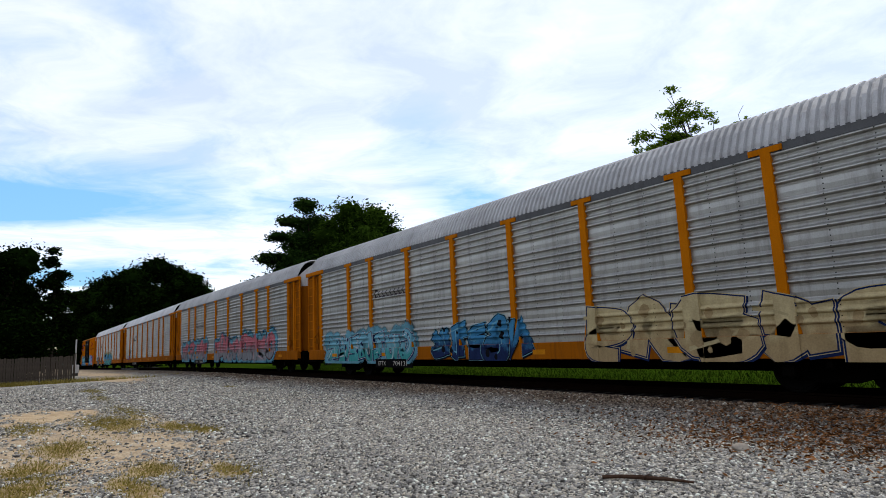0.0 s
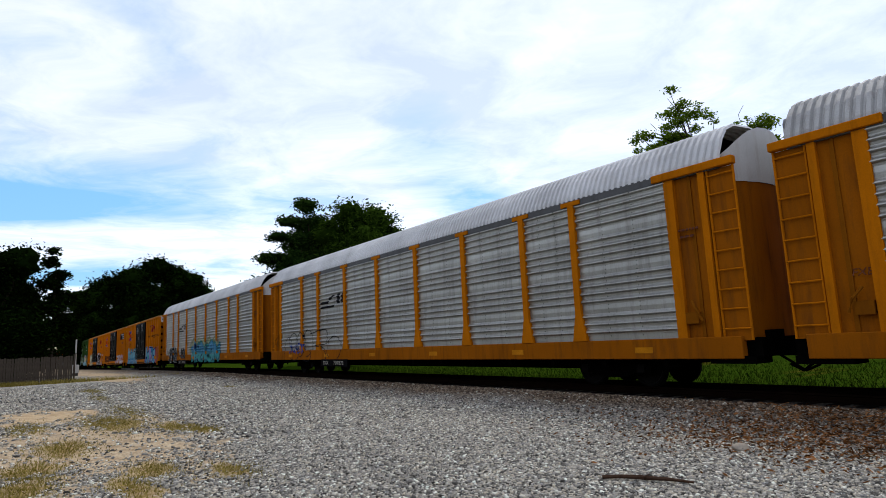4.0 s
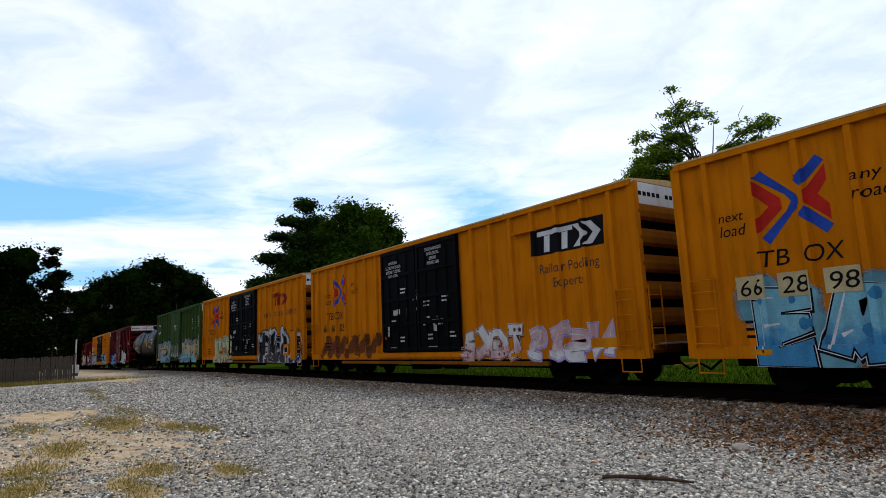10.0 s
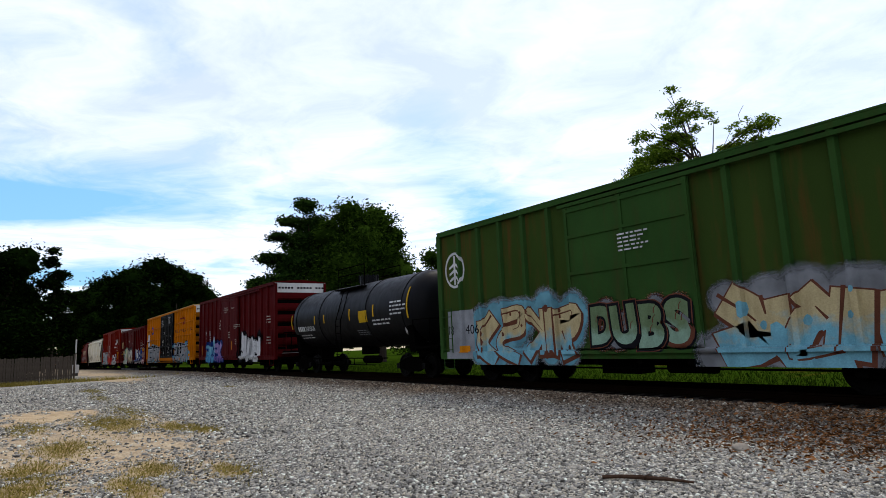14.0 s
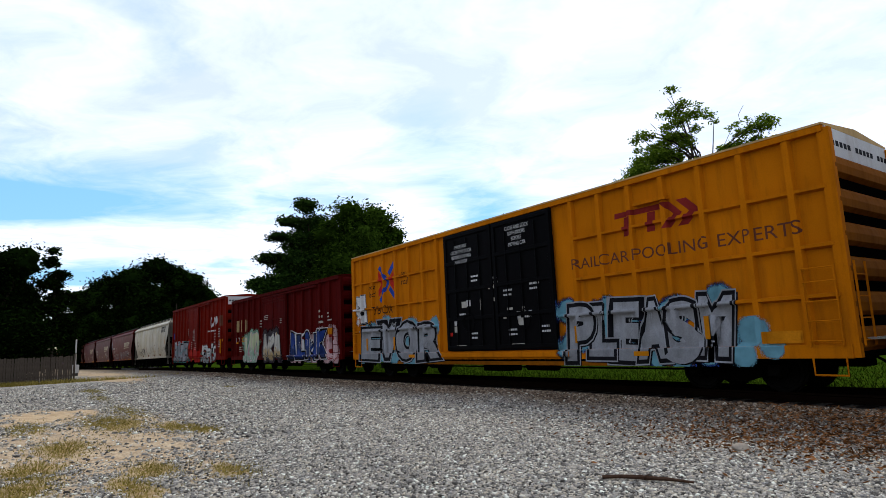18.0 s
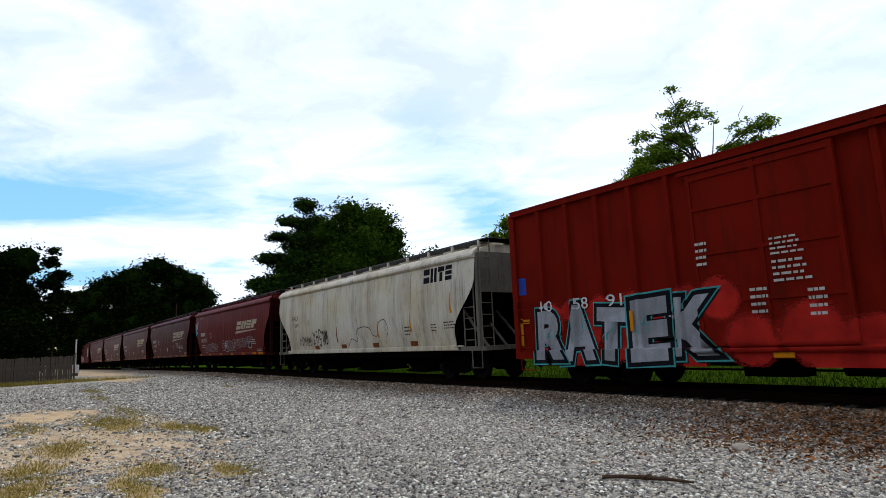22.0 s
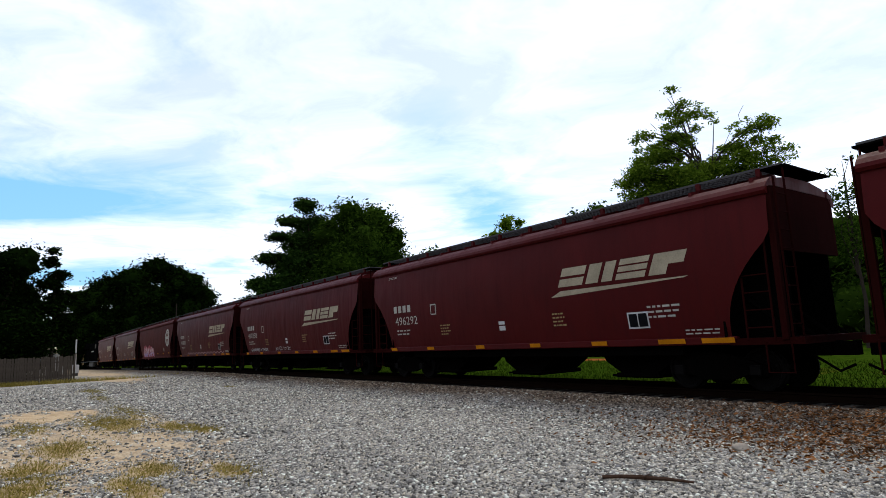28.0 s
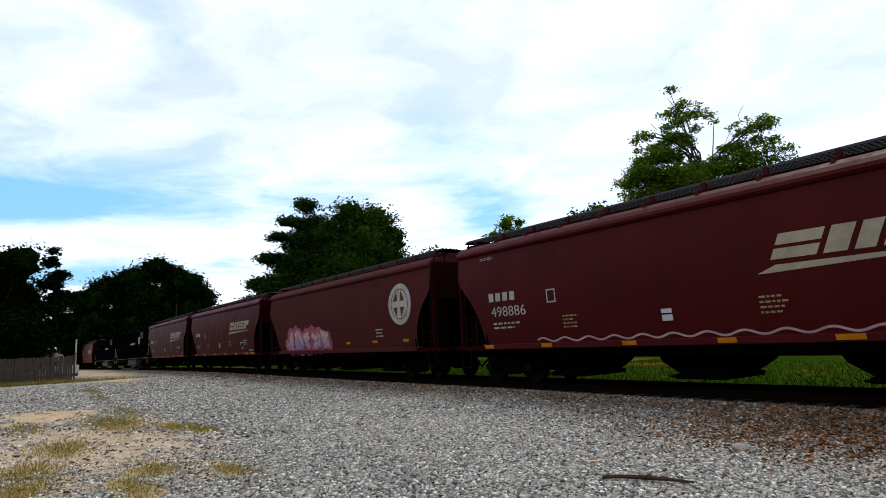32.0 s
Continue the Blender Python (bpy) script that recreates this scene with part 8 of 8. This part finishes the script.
    pts = [(-0.52, -0.02, 0.03), (-0.3, 0.02, 0.04), (-0.05, 0.0, 0.05), (0.2, 0.03, 0.035), (0.5, -0.02, 0.03)]
    tube(bm, pts[:3], 0.021, 0.026, 7)
    tube(bm, [(-0.08, 0.045, 0.035), (0.2, 0.02, 0.04), (0.34, 0.035, 0.03), (0.5, -0.02, 0.03)], 0.026, 0.012, 7)
    tube(bm, [(0.3, 0.02, 0.035), (0.38, -0.07, 0.05)], 0.010, 0.005, 5)
    tube(bm, [(-0.05, 0, 0.05), (0.02, 0.06, 0.08)], 0.012, 0.006, 5)
    part("branch", bm, "stick", st)
    st.matrix_basis = pose(-4.55, 6.14, land(-4.55, 6.14) + 0.02, 0, 0, 27)
    rg = np.random.default_rng(3)
    k = 7000
    c = np.stack([-3.8 + 1.9 * rg.normal(size=k), 10.3 + 1.15 * rg.normal(size=k)], 1)
    c = c[c[:, 1] < 12.4]
    k = len(c)
    a = rg.uniform(0, 6.28, k)
    ln, wd = rg.uniform(0.015, 0.06, k), rg.uniform(0.006, 0.02, k)
    z = np.array([land(x, y) for x, y in c]) + rg.uniform(0.03, 0.07, k)
    u, w = np.stack([np.cos(a) * ln, np.sin(a) * ln, rg.normal(size=k) * 0.012], 1), np.stack([-np.sin(a) * wd, np.cos(a) * wd, rg.normal(size=k) * 0.008], 1)
    p = np.concatenate([c, z[:, None]], 1)
    v = np.stack([p - u, p + w, p + u, p - w], 1).reshape(-1, 3)
    tagged(new("leaf_litter", raw_mesh("leaf_litter", v, np.arange(4 * k).reshape(-1, 4), leaf_material("dead_leaves", (0.06, 0.026, 0.010), (0.30, 0.125, 0.042)))), "scattered rust-brown dead leaves and bark chips", "litter", kind="stuff")
    rk = empty("rock", "pale rounded rock lying among the ballast", "rock")
    bm = bmesh.new()
    bmesh.ops.create_icosphere(bm, subdivisions=3, radius=0.1)
    for v in bm.verts:
        k = 1 + 0.25 * noise.noise(v.co * 14)
        v.co = Vector((v.co.x * 1.2 * k, v.co.y * k, v.co.z * 0.75 * k))
    part("stone", bm, "palestone", rk, smooth=True)
    rk.matrix_basis = pose(-4.72, 8.55, land(-4.72, 8.55) + 0.045, 0, 0, 20)
    # weeds
    rg = np.random.default_rng(11)
    V = []
    for wx, wy, rx, ry in WEEDS:
        k = int(min(3600, 2200 * rx * ry + 120))
        for _ in range(k):
            a, b = rg.normal() * 0.62, rg.normal() * 0.62
            x, y = wx + a * rx, wy + b * ry
            h = rg.uniform(0.015, 0.06) * (6.0 if wx < -50 else 1.0)
            d = rg.normal(size=2) * h * 0.5
            w = rg.normal(size=2)
            w = w / np.hypot(*w) * 0.008 * (3 if wx < -30 else 1)
            z = land(x, y)
            V.append([(x - w[0], y - w[1], z), (x + w[0], y + w[1], z), (x + d[0], y + d[1], z + h)])
    V = np.array(V)
    gm = leaf_material("dry_grass", (0.15, 0.125, 0.02), (0.42, 0.33, 0.09), 0.35)
    tagged(new("weeds", raw_mesh("weeds", V.reshape(-1, 3), np.arange(len(V) * 3).reshape(-1, 3), gm)), "tufts of dry yellow-green grass in the gravel", "weeds", kind="stuff")
    V = []
    for _ in range(26000):
        x, y = rg.uniform(-45, 6), 17.6 + 14 * rg.random() ** 1.6
        h = rg.uniform(0.06, 0.2)
        d, w = rg.normal(size=2) * h * 0.5, rg.normal(size=2)
        w = w / np.hypot(*w) * 0.014
        z = land(x, y)
        V.append([(x - w[0], y - w[1], z), (x + w[0], y + w[1], z), (x + d[0], y + d[1], z + h)])
    V = np.array(V)
    gm = leaf_material("green_grass", (0.012, 0.030, 0.0015), (0.038, 0.062, 0.004))
    tagged(new("grass", raw_mesh("grass", V.reshape(-1, 3), np.arange(len(V) * 3).reshape(-1, 3), gm)), "mown green grass beyond the railway line", "grass", kind="stuff")


# ---- clouds: a wide sheet high overhead, thinning to blue in places ----
def build_clouds():
    m, n, l, p = nodes_of("cloud_layer")
    out = n["Material Output"]
    n.remove(p)
    v = mapping(n, l, (0.001, 0.001, 0.001))
    warp = noise_tex(n, l, v, 1.6, 3)
    add = n.new("ShaderNodeVectorMath")
    add.operation = "MULTIPLY_ADD"
    wv = n.new("ShaderNodeCombineXYZ")
    l.new(warp, wv.inputs[0])
    l.new(warp, wv.inputs[1])
    l.new(wv.outputs[0], add.inputs[0])
    add.inputs[1].default_value = (0.5, 0.5, 0.0)
    l.new(v, add.inputs[2])
    big = noise_tex(n, l, add.outputs[0], 1.35, 7, 0.52)
    fine = noise_tex(n, l, add.outputs[0], 5.0, 8, 0.6)
    both = n.new("ShaderNodeMath")
    both.operation = "MULTIPLY_ADD"
    l.new(fine, both.inputs[0])
    both.inputs[1].default_value = 0.30
    l.new(big, both.inputs[2])
    # a long clear lane towards the horizon, and a few thin places
    tc = n.new("ShaderNodeTexCoord")
    gap = None
    for loc, turn, size, deep in (((-1480, 60, 0), -20, (430, 900, 4000), 0.42), ((-1050, 860, 0), 38, (190, 760, 4000), 0.26), ((-690, 110, 0), 10, (170, 110, 4000), 0.04), ((-330, 560, 0), 30, (110, 260, 4000), 0.06), ((-1100, 10, 0), 0, (120, 60, 4000), 0.08), ((-2500, 150, 0), 0, (560, 1000, 4000), 0.33)):
        lane = n.new("ShaderNodeMapping")
        lane.vector_type = "TEXTURE"
        lane.inputs["Location"].default_value, lane.inputs["Rotation"].default_value, lane.inputs["Scale"].default_value = loc, (0, 0, radians(turn)), size
        l.new(tc.outputs["Object"], lane.inputs[0])
        ln = n.new("ShaderNodeVectorMath")
        ln.operation = "LENGTH"
        l.new(lane.outputs[0], ln.inputs[0])
        g = ramp(n, l, ln.outputs["Value"], [(0.2, (deep,) * 3), (1.0, (0, 0, 0))])
        gap = g if gap is None else mix(n, l, 1.0, gap, g, "LIGHTEN")
    dif = n.new("ShaderNodeMath")
    dif.operation = "SUBTRACT"
    l.new(both.outputs[0], dif.inputs[0])
    l.new(gap, dif.inputs[1])
    cover = ramp(n, l, dif.outputs[0], [(0.335, (0.0, 0.0, 0.0)), (0.47, (0.68, 0.68, 0.68)), (0.58, (1, 1, 1))])
    shade = ramp(n, l, fine, [(0.36, (1.24, 1.36, 1.80)), (0.48, (1.52, 1.61, 1.94)), (0.62, (1.88, 1.91, 2.0))])
    col = mix(n, l, cover, (0.26, 0.84, 1.62), shade)
    em = n.new("ShaderNodeEmission")
    l.new(col, em.inputs[0])
    em.inputs[1].default_value = 1.0
    tr = n.new("ShaderNodeBsdfTransparent")
    mx = n.new("ShaderNodeMixShader")
    mx.inputs[0].default_value = 0.5
    l.new(tr.outputs[0], mx.inputs[1])
    l.new(em.outputs[0], mx.inputs[2])
    l.new(mx.outputs[0], out.inputs[0])
    m.cycles.emission_sampling = "NONE"
    k = 40
    xs = np.linspace(-4600, 4600, k)
    V = np.array([(x, y, 330 - 300 * (x * x + y * y) / 4.3e7) for x in xs for y in xs])
    i, j = np.meshgrid(np.arange(k - 1), np.arange(k - 1), indexing="ij")
    a = (i * k + j).ravel()
    ob = tagged(new("cloud_layer", raw_mesh("cloud_layer", V, np.stack([a, a + 1, a + k + 1, a + k], 1), m, True)), "broken white cloud layer over pale blue sky", "clouds", kind="structure")
    return ob


build_ground()
build_track()
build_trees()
build_yard()
build_stones()
CLOUDS = build_clouds()


# ---- movement ----
SPEED = (187.3216, -11.0657, 1.8364, -6.3047, -1.8022, 4.3822)


def run(t):
    """How far the train has gone by t seconds, from its place at mid clip."""
    q = (t - 16) / 16
    return sum(c * q ** (k + 1) for k, c in enumerate(SPEED))


def motions():
    for car, s in TRAIN:
        rows = []
        for k in range(33):
            x = s + run(k)
            tilt = math.degrees(math.atan2(fall(x - 4) - fall(x + 4), 8))
            rows.append((k, pose(x, TRACK, RAIL - fall(x), 0, -tilt, 0)))
        walk(car, rows)
    sets = [o for car, _ in TRAIN for t in car.children if t.name.startswith("truck") for o in t.children if o.name.startswith("wheelset")]
    lead = sets[0]
    walk(lead, [(k / 30, pose(0, 0, 0, 0, math.degrees(run(k / 30) / 0.457) % 360, 0)) for k in range(961)])
    for o in sets[1:]:
        o.rotation_mode = "QUATERNION"
        keys = o.animation_data_create()
        keys.action = lead.animation_data.action
        keys.action_slot = lead.animation_data.action_slot
    z = land(-62, 3)
    walk(WAITING, [(0, pose(-66.0, -9.0, z)), (25.5, pose(-66.0, -9.0, z)), (26.6, pose(-66.0, 0.5, z)), (27.5, pose(-66.0, 2.4, z)), (28.2, pose(-66.0, 2.6, z)), (32, pose(-66.0, 2.8, z))])
    walk(CLOUDS, [(0, pose(-10, 0, 0)), (32, pose(14, 4, 0))])


motions()
